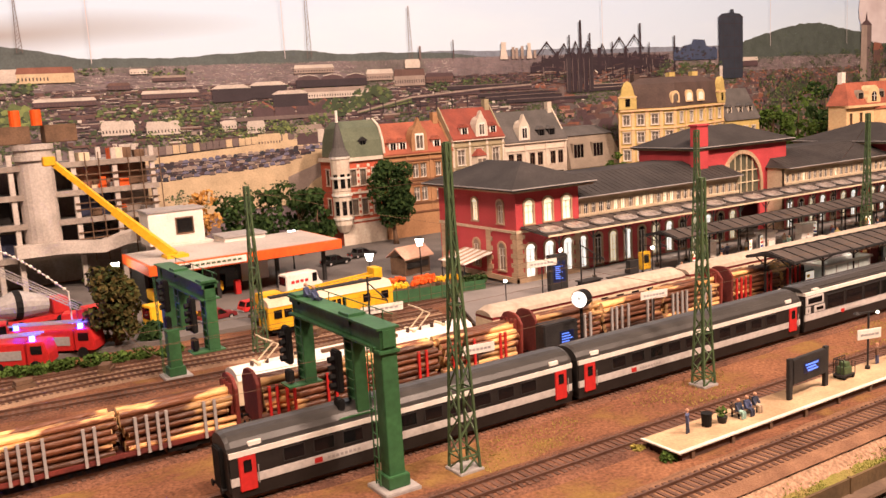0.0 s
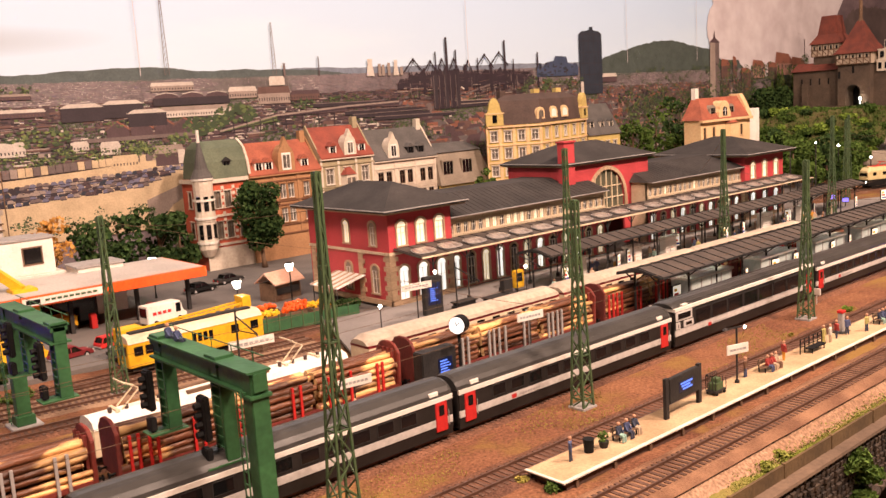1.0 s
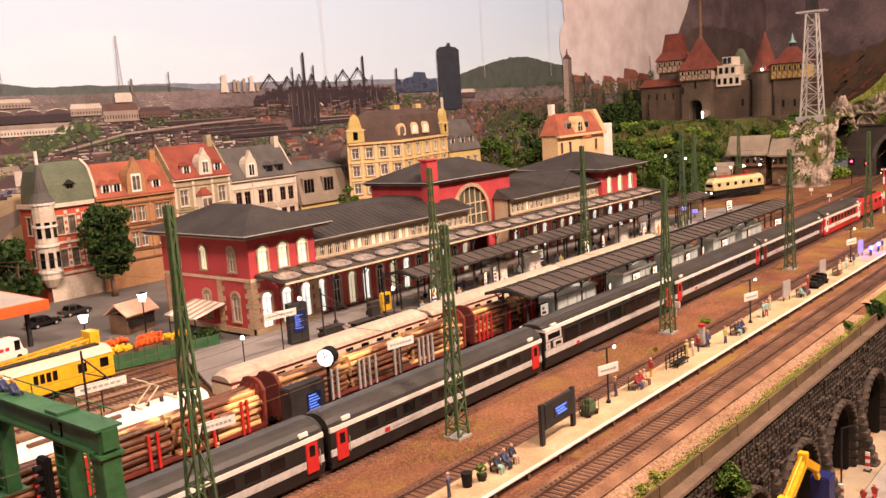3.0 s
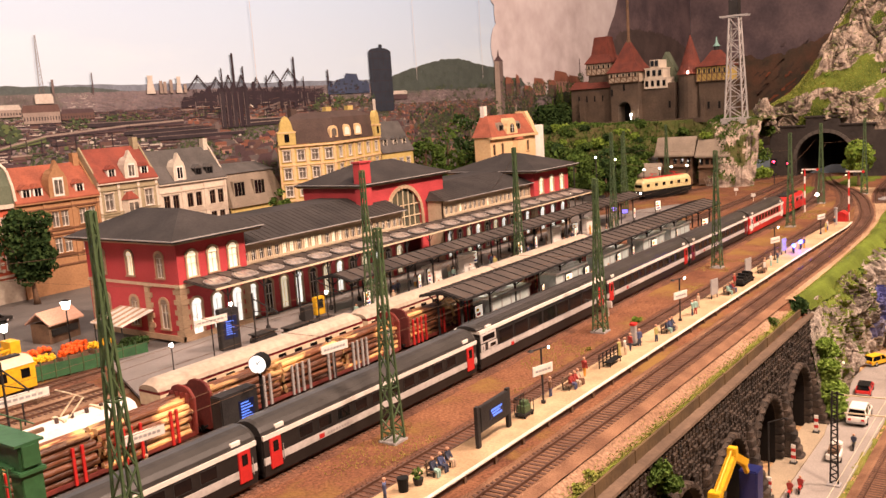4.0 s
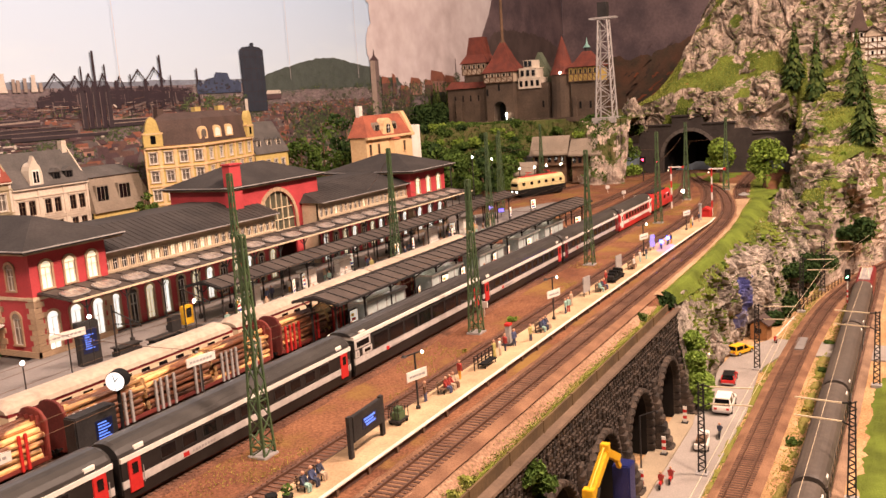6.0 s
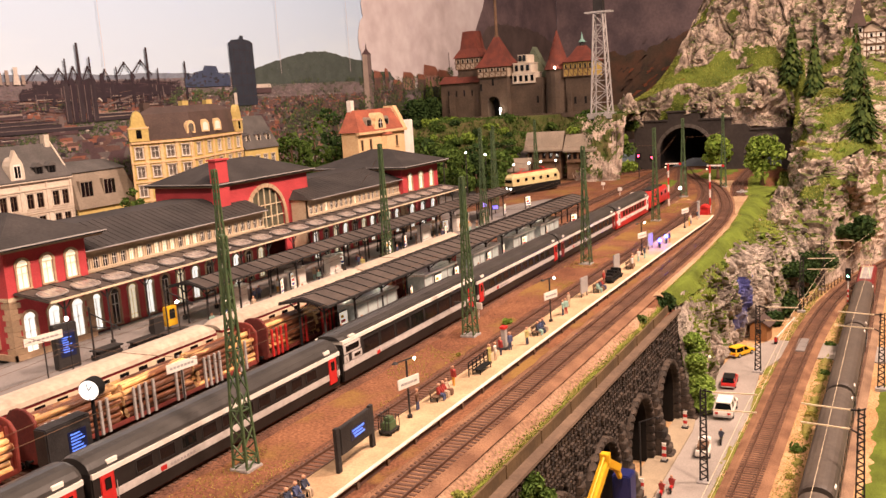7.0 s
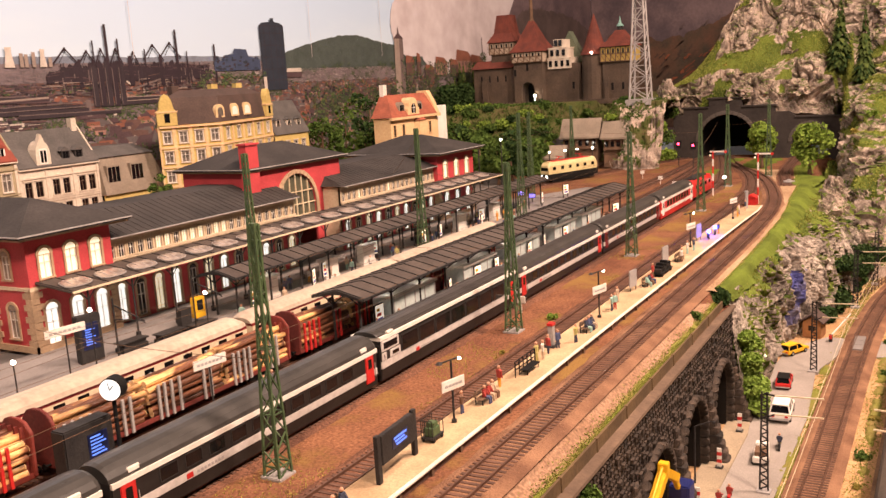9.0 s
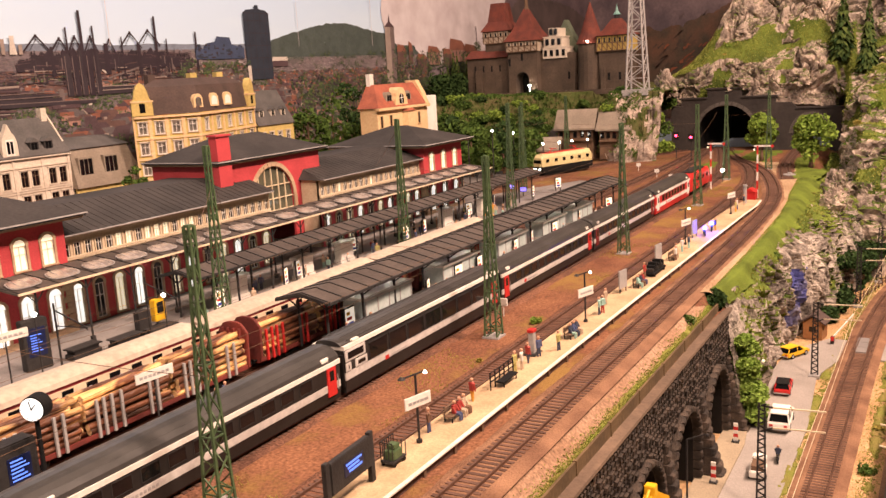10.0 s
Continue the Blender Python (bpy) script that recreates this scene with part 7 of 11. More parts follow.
part("gable_window", MB().ext([(-0.9, 0.6), (0.9, 0.6)] + [(0.9 * math.cos(math.pi * k / 8), 1.9 + 0.9 * math.sin(math.pi * k / 8)) for k in range(9)], -0.68, -0.6, "y"), "glass", g)
part("gable_bar", MB().box(-0.07, -0.74, 0.6, 0.07, -0.68, 2.7).box(-0.9, -0.74, 1.8, 0.9, -0.68, 1.92), "white", g)
part("bay", MB().ext([(-1.9, 0), (-1.4, -1.2), (1.4, -1.2), (1.9, 0)], 13.0, 18.2, "z"), "peach", vi, at=(12.3, 0, 0))
part("bay_roof", MB().loft([[(-2.2, 0, 18.2), (-1.6, -1.5, 18.2), (1.6, -1.5, 18.2), (2.2, 0, 18.2)], [(-0.4, 0, 19.3), (-0.3, -0.2, 19.3), (0.3, -0.2, 19.3), (0.4, 0, 19.3)]]), "tiles", vi, at=(12.3, 0, 0))
part("chimney", MB().box(3.2, 3.4, 23.6, 4.6, 4.5, 26.8), "white", vi)
part("side_wing", MB().box(VW + 0.1, 1.6, 0, VW + 7.4, 4.5, 21.0), "white", vi, bevel=0.1)


# ---- plants ----
M.update(grass_blade=leaf_mat("grass_blade", (0.17, 0.21, 0.035), (0.34, 0.34, 0.09)), leaf=leaf_mat("leaf", (0.045, 0.085, 0.018), (0.10, 0.16, 0.035)), leaf_dark=leaf_mat("leaf_dark", (0.018, 0.042, 0.014), (0.05, 0.085, 0.025)), leaf_light=leaf_mat("leaf_light", (0.12, 0.20, 0.03), (0.24, 0.33, 0.06)),
         leaf_autumn=leaf_mat("leaf_autumn", (0.42, 0.20, 0.05), (0.62, 0.34, 0.10)), leaf_red=leaf_mat("leaf_red", (0.028, 0.05, 0.015), (0.11, 0.075, 0.026)), straw=leaf_mat("straw", (0.40, 0.32, 0.085), (0.24, 0.22, 0.05)), conifer=leaf_mat("conifer", (0.022, 0.05, 0.016), (0.09, 0.12, 0.03)))


def leaves(mb, c, r, n, size, rnd, sq=(1, 1, 1), shell=0.55):
    """n small bent leaf clumps inside a ball."""
    for _ in range(n):
        d = Vector((rnd.gauss(0, 1), rnd.gauss(0, 1), rnd.gauss(0, 1))).normalized()
        k = r * lerp(shell, 1.0, rnd.random() ** 0.6)
        p = Vector((c[0] + d.x * k * sq[0], c[1] + d.y * k * sq[1], c[2] + d.z * k * sq[2]))
        u = Vector((rnd.gauss(0, 1), rnd.gauss(0, 1), rnd.gauss(0, 1))).normalized()
        w = (d + 0.6 * u).cross(u).normalized()
        t = w.cross(u)
        s = size * rnd.uniform(0.6, 1.3)
        mb.add([p - w * s, p + t * s * 0.7 + d * s * 0.3, p + w * s, p - t * s * 0.7 + d * s * 0.2], [(0, 1, 2, 3)])


def tree(label, x, y, z, h, r, leaf="leaf", trunk=0.35, seed=1, n=900, size=0.35, clumps=14, low=0.35):
    rnd = random.Random(seed)
    t = thing("tree", label, "tree", (x, y, z))
    rings = []
    for k in range(7):
        a = k / 6
        rr = trunk * (1.5 if k == 0 else 1.1 - 0.75 * a)
        ox, oy = 0.15 * h * 0.1 * math.sin(a * 4 + seed), 0.1 * h * 0.1 * math.cos(a * 3 + seed)
        rings.append([(ox + rr * math.cos(math.pi * i / 4), oy + rr * math.sin(math.pi * i / 4), a * h * 0.75) for i in range(8)])
    tr = MB().loft(rings)
    part("trunk", tr, "wood", t, smooth=True)
    crown = MB()
    for k in range(clumps):
        a = rnd.uniform(0, 2 * math.pi)
        zz = rnd.uniform(low, 0.95)
        wide = math.sin(math.pi * min(1, max(0.1, (zz - low * 0.6) / (1.08 - low * 0.6)))) ** 0.7
        rr = r * wide * rnd.uniform(0.35, 0.8)
        c = (rr * math.cos(a), rr * math.sin(a), zz * h)
        if k < 8:
            part("limb", MB().cyl((0, 0, zz * h * 0.6), (c[0] * 0.8, c[1] * 0.8, c[2]), trunk * 0.35, trunk * 0.1, n=5), "wood", t)
        leaves(crown, c, r * rnd.uniform(0.34, 0.5), n // clumps, size, rnd, (1, 1, 0.8))
    part("crown", crown, leaf, t)
    return t


def fir(label, x, y, z, h, r, seed=1):
    rnd = random.Random(seed)
    t = thing("tree", label, "conifer", (x, y, z))
    part("trunk", MB().cyl((0, 0, 0), (0, 0, h * 0.95), r * 0.12, r * 0.02, n=7), "wood", t)
    c = MB()
    rows = 26
    for k in range(rows):
        a = k / rows
        zz, rr = h * (0.06 + 0.92 * a), r * (1 - a) ** 0.85 * rnd.uniform(0.85, 1.1)
        for i in range(max(5, int(26 * (1 - a)))):
            th = rnd.uniform(0, 2 * math.pi)
            d = Vector((math.cos(th), math.sin(th), 0))
            s = Vector((-d.y, d.x, 0)) * (0.10 * r + 0.12 * rr)
            tip = d * rr * rnd.uniform(0.8, 1.1) + Vector((0, 0, zz - 0.22 * rr))
            mid = d * rr * 0.45 + Vector((0, 0, zz + 0.05 * h))
            c.add([d * 0.05 * r + Vector((0, 0, zz + 0.03 * h)), mid + s, tip, mid - s], [(0, 1, 2, 3)])
    part("crown", c, "conifer", t)
    return t


def bush(label, x, y, z, r, leaf="leaf", n=260, size=0.3, seed=1, sq=(1, 1, 0.75), name="bush"):
    rnd = random.Random(seed)
    mb = MB()
    for k in range(5):
        a = rnd.uniform(0, 2 * math.pi)
        q = r * rnd.uniform(0.1, 0.6)
        leaves(mb, (q * math.cos(a) * sq[0], q * math.sin(a) * sq[1], r * 0.4 * sq[2] + rnd.uniform(0, 0.35) * r * sq[2]), r * 0.6, n // 5, size, rnd, sq, 0.4)
    return solo(name, mb, leaf, label, "bush", at=(x, y, z))


def blades(name, label, leaf, spots, size, seed=3):
    """Tufts of grass as one mass."""
    rnd = random.Random(seed)
    mb = MB()
    for x, y, z in spots:
        for k in range(3):
            a = rnd.uniform(0, 2 * math.pi)
            d = Vector((math.cos(a), math.sin(a), 0))
            s = size * rnd.uniform(0.5, 1.3)
            b = Vector((x, y, z)) + d * size * 0.3
            w = Vector((-d.y, d.x, 0)) * s * 0.3
            mb.add([b - w, b + w, b + d * s * 0.5 + Vector((0, 0, s))], [(0, 1, 2)])
    return solo(name, mb, leaf, label, "grass", "stuff")


# grass and weeds
rnd = random.Random(21)
spots = []
while len(spots) < 20000:
    x = rnd.uniform(30, 126)
    y = 29.75 + abs(rnd.gauss(0, 0.38))
    if fbm(x, 0, 0, 0.08) > -0.3:
        spots.append((x, y, -1.5 + 1.6 * smooth(29.6, 32.4, y)))
blades("grass", "yellow-green grass strip behind the board fence", "grass_blade", spots, 0.12)
spots = []
while len(spots) < 22000:
    x = rnd.uniform(128, 262)
    e = edge_y(x)
    w = height([(124, 1.6), (135, 2.0), (150, 2.5), (180, 3.0), (205, 4.6), (225, 5.2), (268, 9)], x)
    y = rnd.uniform(e - 0.2, e + w)
    spots.append((x, y, lerp(-1.5, 0.05, smooth(0, 0.75, (y - e + 0.3) / (w + 0.3)))))
blades("grass", "bright green grass on the cliff edge", "grass_blade", spots, 0.16, 4)
spots = [(x + rnd.uniform(-0.3, 0.3), y + rnd.uniform(-0.2, 0.2), z) for x, y, z in rnd.sample(GRASSY, min(len(GRASSY), 16000))]
spots += [(x, y, z) for x, y, z in rnd.sample(LEDGE, min(len(LEDGE), 4000))]
blades("grass", "tufts of green grass on the mountain ledges", "grass_blade", spots, 0.34, 9)
spots = []
while len(spots) < 5000:
    x, y = rnd.uniform(-10, 215), rnd.choice([rnd.gauss(45.9, 0.9), rnd.gauss(48.6, 0.8), rnd.gauss(47.4, 1.4), rnd.gauss(44.8, 0.4)])
    if fbm(x, y, 0, 0.09) > 0.12 and not 49.9 < y < 54:
        spots.append((x, y, 0.0))
blades("grass", "dry yellowish weeds between the tracks", "straw", spots, 0.10, 5)
spots = [(rnd.uniform(80, 215), 0, 0) for _ in range(9000)]
spots = [(x, height([(60, 19.6), (150, 19.8), (170, 19.5), (215, 18)], x) + rnd.gauss(0, 0.65) + (0 if rnd.random() < 0.6 else -6.6), -16.5) for x, _, _ in spots]
blades("grass", "dry grass verge between road and track", "grass_blade", spots, 0.17, 6)
for x, y, z, r, lf in ((48.6, 41.0, -0.2, 0.6, "straw"), (49.2, 38.0, -0.3, 0.9, "leaf"), (108.5, 44.9, 0, 0.6, "leaf_light"), (64, 30.6, -1.4, 0.9, "grass_blade"), (66.5, 30.7, -1.3, 0.8, "grass_blade"), (117, 31, -1.2, 1.1, "leaf"), (95, 44.8, 0, 0.3, "straw")):
    bush("small light green weed in the gravel" if r < 1.2 else "bright yellow-green bush by the fence", x, y, z, r, lf, 420, 0.13, int(x))
# climbers and shrubs on the wall and cliff
M["creeper"] = leaf_mat("creeper", (0.15, 0.24, 0.04), (0.30, 0.42, 0.09))
for i, (x, y, z, r) in enumerate(((74.5, 28.6, -4.0, 1.5), (76, 28.4, -5.6, 1.6), (75, 28.3, -7.6, 1.7), (129.0, 26.9, -14, 2.0), (129.5, 26.9, -11, 1.8), (130.0, 27.2, -8.2, 1.5), (128.8, 26.6, -16, 1.6), (132.5, 26.6, -15, 1.6))):
    bush("bright green creeper on the stone wall" if x > 100 else "dark green creeper hanging over the wall", x, y, z, r * (1.45 if x > 100 else 1), "creeper" if x > 100 else "leaf", 1900 if x > 100 else 900, 0.24, 40 + i)
for i, (x, y, z, r) in enumerate(((176.0, 23.6, -16.6, 3.0), (183, 23.6, -16.6, 3.6), (190, 23.0, -16.6, 3.4), (187, 22.0, -16.6, 2.6), (198, 22.5, -16.6, 3.0), (206, 21.0, -16.6, 2.6), (126.5, 30.4, -1.5, 1.6))):
    bush("dark green shrub at the foot of the cliff", x, y, z, r, "leaf_dark", 700, 0.42, 60 + i)
# trees
tree("dense dark green tree in front of the corner house", 84.2, 138.8, 0.55, 15.6, 4.3, "leaf_dark", 0.4, 3, 7000, 0.34, 46, 0.30)
tree("autumn tree with orange leaves", 47.5, 137, 0.55, 13.5, 3.4, "leaf_autumn", 0.4, 5, 900, 0.4, 14, 0.4)
for i, (x, y, r, h) in enumerate(((55, 141, 4.5, 12), (60.5, 143, 4.2, 12.5), (66.5, 142, 4.5, 12.8), (72.0, 146, 3.6, 10.5), (57, 138, 3.0, 8))):
    tree("dark green street tree", x, y, 0.55, h, r, "leaf_dark", 0.4, 30 + i, 1200, 0.5, 14, 0.15)
tree("dark bushy tree with reddish leaves beside the hedge", 25.3, 101.0, 0.2, 9.0, 3.5, "leaf_red", 0.35, 8, 3600, 0.34, 26, 0.2)
for i, (x, y, r) in enumerate(((22.5, 106, 1.8), (29, 101, 1.6), (30.5, 104.5, 1.8), (10, 116, 2.2), (24, 124, 2.4), (28.5, 121, 2.0))):
    bush("dark green shrub in the yard", x, y, 0.2, r, "leaf_dark", 380, 0.32, 220 + i)
tree("small green tree beside the hall", 139.0, 138.0, 8.0, 5.0, 2.4, "leaf", 0.25, 9, 500, 0.35, 10, 0.2)
tree("light green tree in front of the tunnel", 262.0, 48.6, 0, 11.5, 4.3, "leaf_light", 0.4, 11, 1300, 0.5, 14, 0.45)
tree("light green bushy tree beside the small tunnel", 247.0, 35.0, 0, 12.0, 4.6, "leaf_light", 0.4, 12, 1700, 0.5, 18, 0.25)
for i, (x, y, h, r) in enumerate(((227, 118, 14, 4.0), (224, 112, 12, 3.8), (222, 106, 11, 3.8), (230, 106, 10.5, 4.0), (238, 104, 10, 3.6), (226, 116, 14, 5), (240, 112, 12.5, 4.6), (250, 106, 9, 3.4), (197, 131, 17, 4.4), (203, 133, 20, 4.8), (196, 141, 22, 4.8), (206, 141, 27, 5.6), (213, 138, 28, 5.6))):
    tree("leafy green tree behind the station", x, y, 0.3, h, r, "leaf" if i % 3 else "leaf_dark", 0.4, 50 + i, 1000, 0.55, 14, 0.2)
rnd = random.Random(8)
for i in range(90):
    x, y = rnd.uniform(240, 286), rnd.uniform(80, 150)
    hill_z = max(0, min(18, (x - height([(76, 262), (84, 258), (96, 268), (110, 252), (130, 240), (160, 230)], y)) * 0.66))
    if (y < 108 and x < 276) or abs(y - 84) < 5:
        continue
    bush("green shrub on the castle hill", x, y, hill_z - 0.8, rnd.uniform(1.6, 3.0), rnd.choice(["leaf", "leaf", "leaf_light", "leaf_dark"]), 300, 0.5, 90 + i)
tufts = [castle_hill(rnd.uniform(0.22, 0.95), rnd.uniform(0.04, 0.36)) for _ in range(9000)]
blades("grass", "rough green growth on the slope below the castle", "leaf", tufts, 0.6, 12)
for i in range(110):
    x, y, z = castle_hill(rnd.uniform(0.25, 0.84), rnd.uniform(0.06, 0.33))
    bush("leafy green shrub on the slope below the castle", x, y, z - 0.6, rnd.uniform(1.2, 2.8), rnd.choice(["leaf_dark", "leaf", "leaf", "leaf_light"]), 340, 0.42, 460 + i)
for i, (x, y, z, h, r) in enumerate(((296, 33.8, 24.3, 20, 4.6), (280, 26.2, 21.3, 19, 3.8), (264, 15.2, 19.6, 20, 4.0), (247.5, 12.4, 11.0, 18, 4.2))):
    fir("dark green conifer on the mountain ledge", x, y, z - 1.0, h, r, 70 + i)
for i, (x, y, h) in enumerate(((294, 152, 11), (297, 154, 14), (293, 155.5, 10), (299, 156.5, 15), (296, 151, 8), (292, 157, 9), (303, 153, 15))):
    fir("dark conifer beside the castle wall", x, y, 18.4, h, 2.6, 230 + i)
for i in range(9):
    bush("dark wooded clump beside the castle", 280 + 3 * i + rnd.uniform(-2, 2), 152 + rnd.uniform(-2, 2), 18, 4.2, "leaf_dark", 520, 0.6, 120 + i, (0.8, 0.8, 1.6))
for i, (x, y, z, r) in enumerate(((222, 12.8, -9, 3.6), (219.5, 14.5, -8, 2.6), (224, 11, -7, 2.8))):
    bush("dark sprawling shrub under the rocks", x, y, z, r, "leaf_dark", 700, 0.55, 170 + i)
for i in range(26):
    y = rnd.uniform(12, 70)
    j = rnd.choice((60, 75, 90, 110))
    a = min(LINES, key=lambda l: abs(l[0] - y))
    x, z, st = a[1][j]
    if st < 0.7:
        bush("low green shrub on the mountain ledge", x, a[0] + rnd.uniform(-2, 2), z - 0.5, rnd.uniform(0.6, 1.3), rnd.choice(["leaf", "leaf_light", "straw"]), 160, 0.35, 180 + i)
for i, (x, y, z, r) in enumerate(((284, 79, 0, 4.0), (286, 82, 5, 4.2), (283, 80.5, 9, 3.4), (287, 79.5, 13, 3.0))):
    bush("overgrown shrub beside the tunnel portal", x, y, z, r, "leaf" if i % 2 else "leaf_light", 420, 0.5, 210 + i)
# hedge
for i in range(9):
    bush("low dark green hedge section", 8.5 + i * 2.6, 98.0 - i * 0.6, 0, 1.5, "leaf", 330, 0.26, 150 + i, (1.2, 0.7, 0.75), "hedge")

# tufts and scrub on the cliff ledges
rnd = random.Random(91)
for i in range(30):
    u, v = rnd.uniform(0.06, 0.95), rnd.choice((0.78, 0.86, 0.92, 0.97, 0.6))
    x, y, z = front_cliff(u, v)
    bush("grassy tuft on a cliff ledge", x, y + 0.2, z - 0.3, rnd.uniform(0.5, 1.2), rnd.choice(["grass_blade", "leaf_light", "leaf"]), 180, 0.2, 300 + i, (1.2, 0.9, 0.6))
for i, (x, y, z, r) in enumerate(((197, 21.5, -13, 4.2), (203, 19.5, -12, 3.8), (209, 18.2, -12.5, 3.4), (192, 23.0, -11, 3.0))):
    bush("dark straggling scrub below the rocks", x, y, z, r, "leaf_dark", 900, 0.34, 380 + i)
for i, (x, y, z, r) in enumerate(((128.4, 27.2, -6.6, 1.3), (128.6, 26.9, -9.6, 1.6), (128.4, 26.8, -12.2, 1.4), (130.6, 26.5, -13.0, 1.5), (131.6, 26.5, -14.8, 1.3))):
    bush("bright green creeper at the end of the stone wall", x, y, z, r, "creeper", 900, 0.24, 420 + i)


# ---- tunnel portal ----
portal = thing("tunnel_portal", "dark stone tunnel portal with two arches", "tunnel", (290.0, 0, 0), kind="structure")
outline = [(29, -0.5), (29, 11.2), (44, 11.5), (46, 13.2), (50, 13.2), (50, 14.8), (59, 14.8), (59, 17.4), (68.5, 17.4), (68.5, 14.8), (76, 14.8), (76, 13.0), (79, 13.0), (79, -0.5)]
def arch_pts(c, r, s):
    return [(c + r * math.cos(math.pi * k / 16), s + r * math.sin(math.pi * k / 16)) for k in range(17)]
pts = [(29, -0.5), (35.6, -0.5)] + arch_pts(40.4, 4.8, 4.6)[::-1] + [(45.2, -0.5), (55.3, -0.5)] + arch_pts(63.3, 8.0, 5.0)[::-1] + [(71.3, -0.5), (79, -0.5)] + outline[::-1][1:-1]
M["soot"] = mat("soot", (0.045, 0.036, 0.032), (0.028, 0.023, 0.021), 20, 0.9, fine=120, bump=0.6)
part("wall", MB().ext(pts, -1.0, 1.0), "soot", portal)
for c, r, s in ((40.4, 4.8, 4.6), (63.3, 8.0, 5.0)):
    ringm = MB()
    for k in range(16):
        a, b = math.pi * k / 16, math.pi * (k + 1) / 16
        ringm.ext([(c + q * math.cos(t), s + q * math.sin(t)) for q, t in ((r - 0.05, a + 0.01), (r + 1.0, a + 0.01), (r + 1.0, b - 0.01), (r - 0.05, b - 0.01))], -1.25, -0.9)
    part("arch_ring", ringm, mat("portal_ring", (0.10, 0.085, 0.075), (0.07, 0.06, 0.053), 40, 0.9), portal)
    tube = MB()
    sec = [(c - r, -0.5)] + arch_pts(c, r, s)[::-1] + [(c + r, -0.5)]
    tube.loft([[(x, y, z) for y, z in sec] for x in (0.5, 45)], closed=False)
    tube.add([(45, y, z) for y, z in sec], [tuple(range(len(sec)))])
    part("lining", tube, "black", portal)
for y0, y1, z in ((49.5, 59, 14.8), (58.5, 69, 17.4), (68.5, 76.5, 14.8), (28.5, 44.5, 11.3)):
    part("coping", MB().box(-1.4, y0, z, 1.3, y1, z + 0.5), "soot", portal, bevel=0.08)

# ---- castle ----
# castle stone and roof colours are lowered to stand for dimmer light here
M.update(castle_tile=mat("castle_tile", (0.165, 0.042, 0.028), (0.105, 0.030, 0.022), 40, 0.85, fine=400, bump=0.5), castle=mat("castle", (0.108, 0.076, 0.054), (0.070, 0.050, 0.037), 18, 0.9, fine=160, bump=0.5), timber_w=mat("timber_w", (0.50, 0.41, 0.32), (0.40, 0.32, 0.24), 30, 0.85), timber_y=mat("timber_y", (0.50, 0.36, 0.10), (0.40, 0.28, 0.08), 30, 0.85), patina=mat("patina", (0.20, 0.36, 0.32), (0.15, 0.28, 0.25), 30, 0.6))
cas = thing("castle", "brown stone castle with red roofs and half-timbered towers", "castle", (294.0, 0, 18.6))


def timber(parent, x, y0, y1, z0, z1, material, n):
    """A half-timbered storey facing the tracks: filled panels and dark beams."""
    ob = part("timber_storey", MB().box(x, y0, z0, x + (y1 - y0), y1, z1), material, parent)
    for k in range(n + 1):
        y = lerp(y0, y1, k / n)
        part("beam", MB().box(x - 0.18, y - 0.14, z0, x, y + 0.14, z1), "wood", ob)
    for z in (z0, (z0 + z1) / 2, z1 - 0.25):
        part("beam", MB().box(x - 0.2, y0 - 0.1, z, x, y1 + 0.1, z + 0.25), "wood", ob)
    for k in range(n):
        ya, yb = lerp(y0, y1, k / n), lerp(y0, y1, (k + 1) / n)
        part("brace", MB().bar((x - 0.1, ya, z0), (x - 0.1, yb, (z0 + z1) / 2), 0.15), "wood", ob)
    for k in range(n):
        y = lerp(y0, y1, (k + 0.5) / n)
        part("pane", MB().box(x - 0.12, y - 0.3, lerp(z0, z1, 0.56), x - 0.02, y + 0.3, lerp(z0, z1, 0.85)), "glass", ob)


def cone_roof(parent, x0, y0, x1, y1, z, rise, top=0.12, name="roof", m="castle_tile"):
    cx, cy = (x0 + x1) / 2, (y0 + y1) / 2
    o = 0.7
    r = [(x0 - o, y0 - o), (x1 + o, y0 - o), (x1 + o, y1 + o), (x0 - o, y1 + o)]
    return part(name, MB().loft([[(x, y, z) for x, y in r], [(lerp(cx, x, 0.62), lerp(cy, y, 0.62), z + rise * 0.34) for x, y in r], [(lerp(cx, x, top), lerp(cy, y, top), z + rise) for x, y in r]]), m, parent)


part("wall", MB().box(0, 132.3, -0.5, 8, 148.5, 12.0), "castle", cas)
part("wall_roof", MB().ext([(0 - 0.8, 12.0), (8.5, 12.0), (4, 14.6)], 133.5, 149, "y"), "castle_tile", cas)
part("tower", MB().box(3, 134.5, 0, 11, 143, 16.5), "castle", cas)
timber(cas, 2.6, 134.2, 143.4, 16.5, 20.5, "timber_w", 5)
cone_roof(cas, 2.6, 134.2, 11.4, 143.4, 20.5, 9.0, 0.45)
gate = MB()
ga = [(127.5 + 2.3 * math.cos(math.pi * k / 10), 4.6 + 2.3 * math.sin(math.pi * k / 10)) for k in range(11)]
gate.ext([(122.2, -0.5), (125.2, -0.5)] + ga[::-1] + [(129.8, -0.5), (132.3, -0.5), (132.3, 13.2), (122.2, 13.2)], -2.5, 6)
part("gate_tower", gate, "castle", cas)
part("gate_back", MB().box(3, 124.5, -0.5, 3.3, 130.5, 8), "black", cas)
timber(cas, -3.0, 121.9, 132.6, 13.2, 16.6, "timber_w", 5)
cone_roof(cas, -3.0, 121.9, 7, 132.6, 16.6, 10.0)
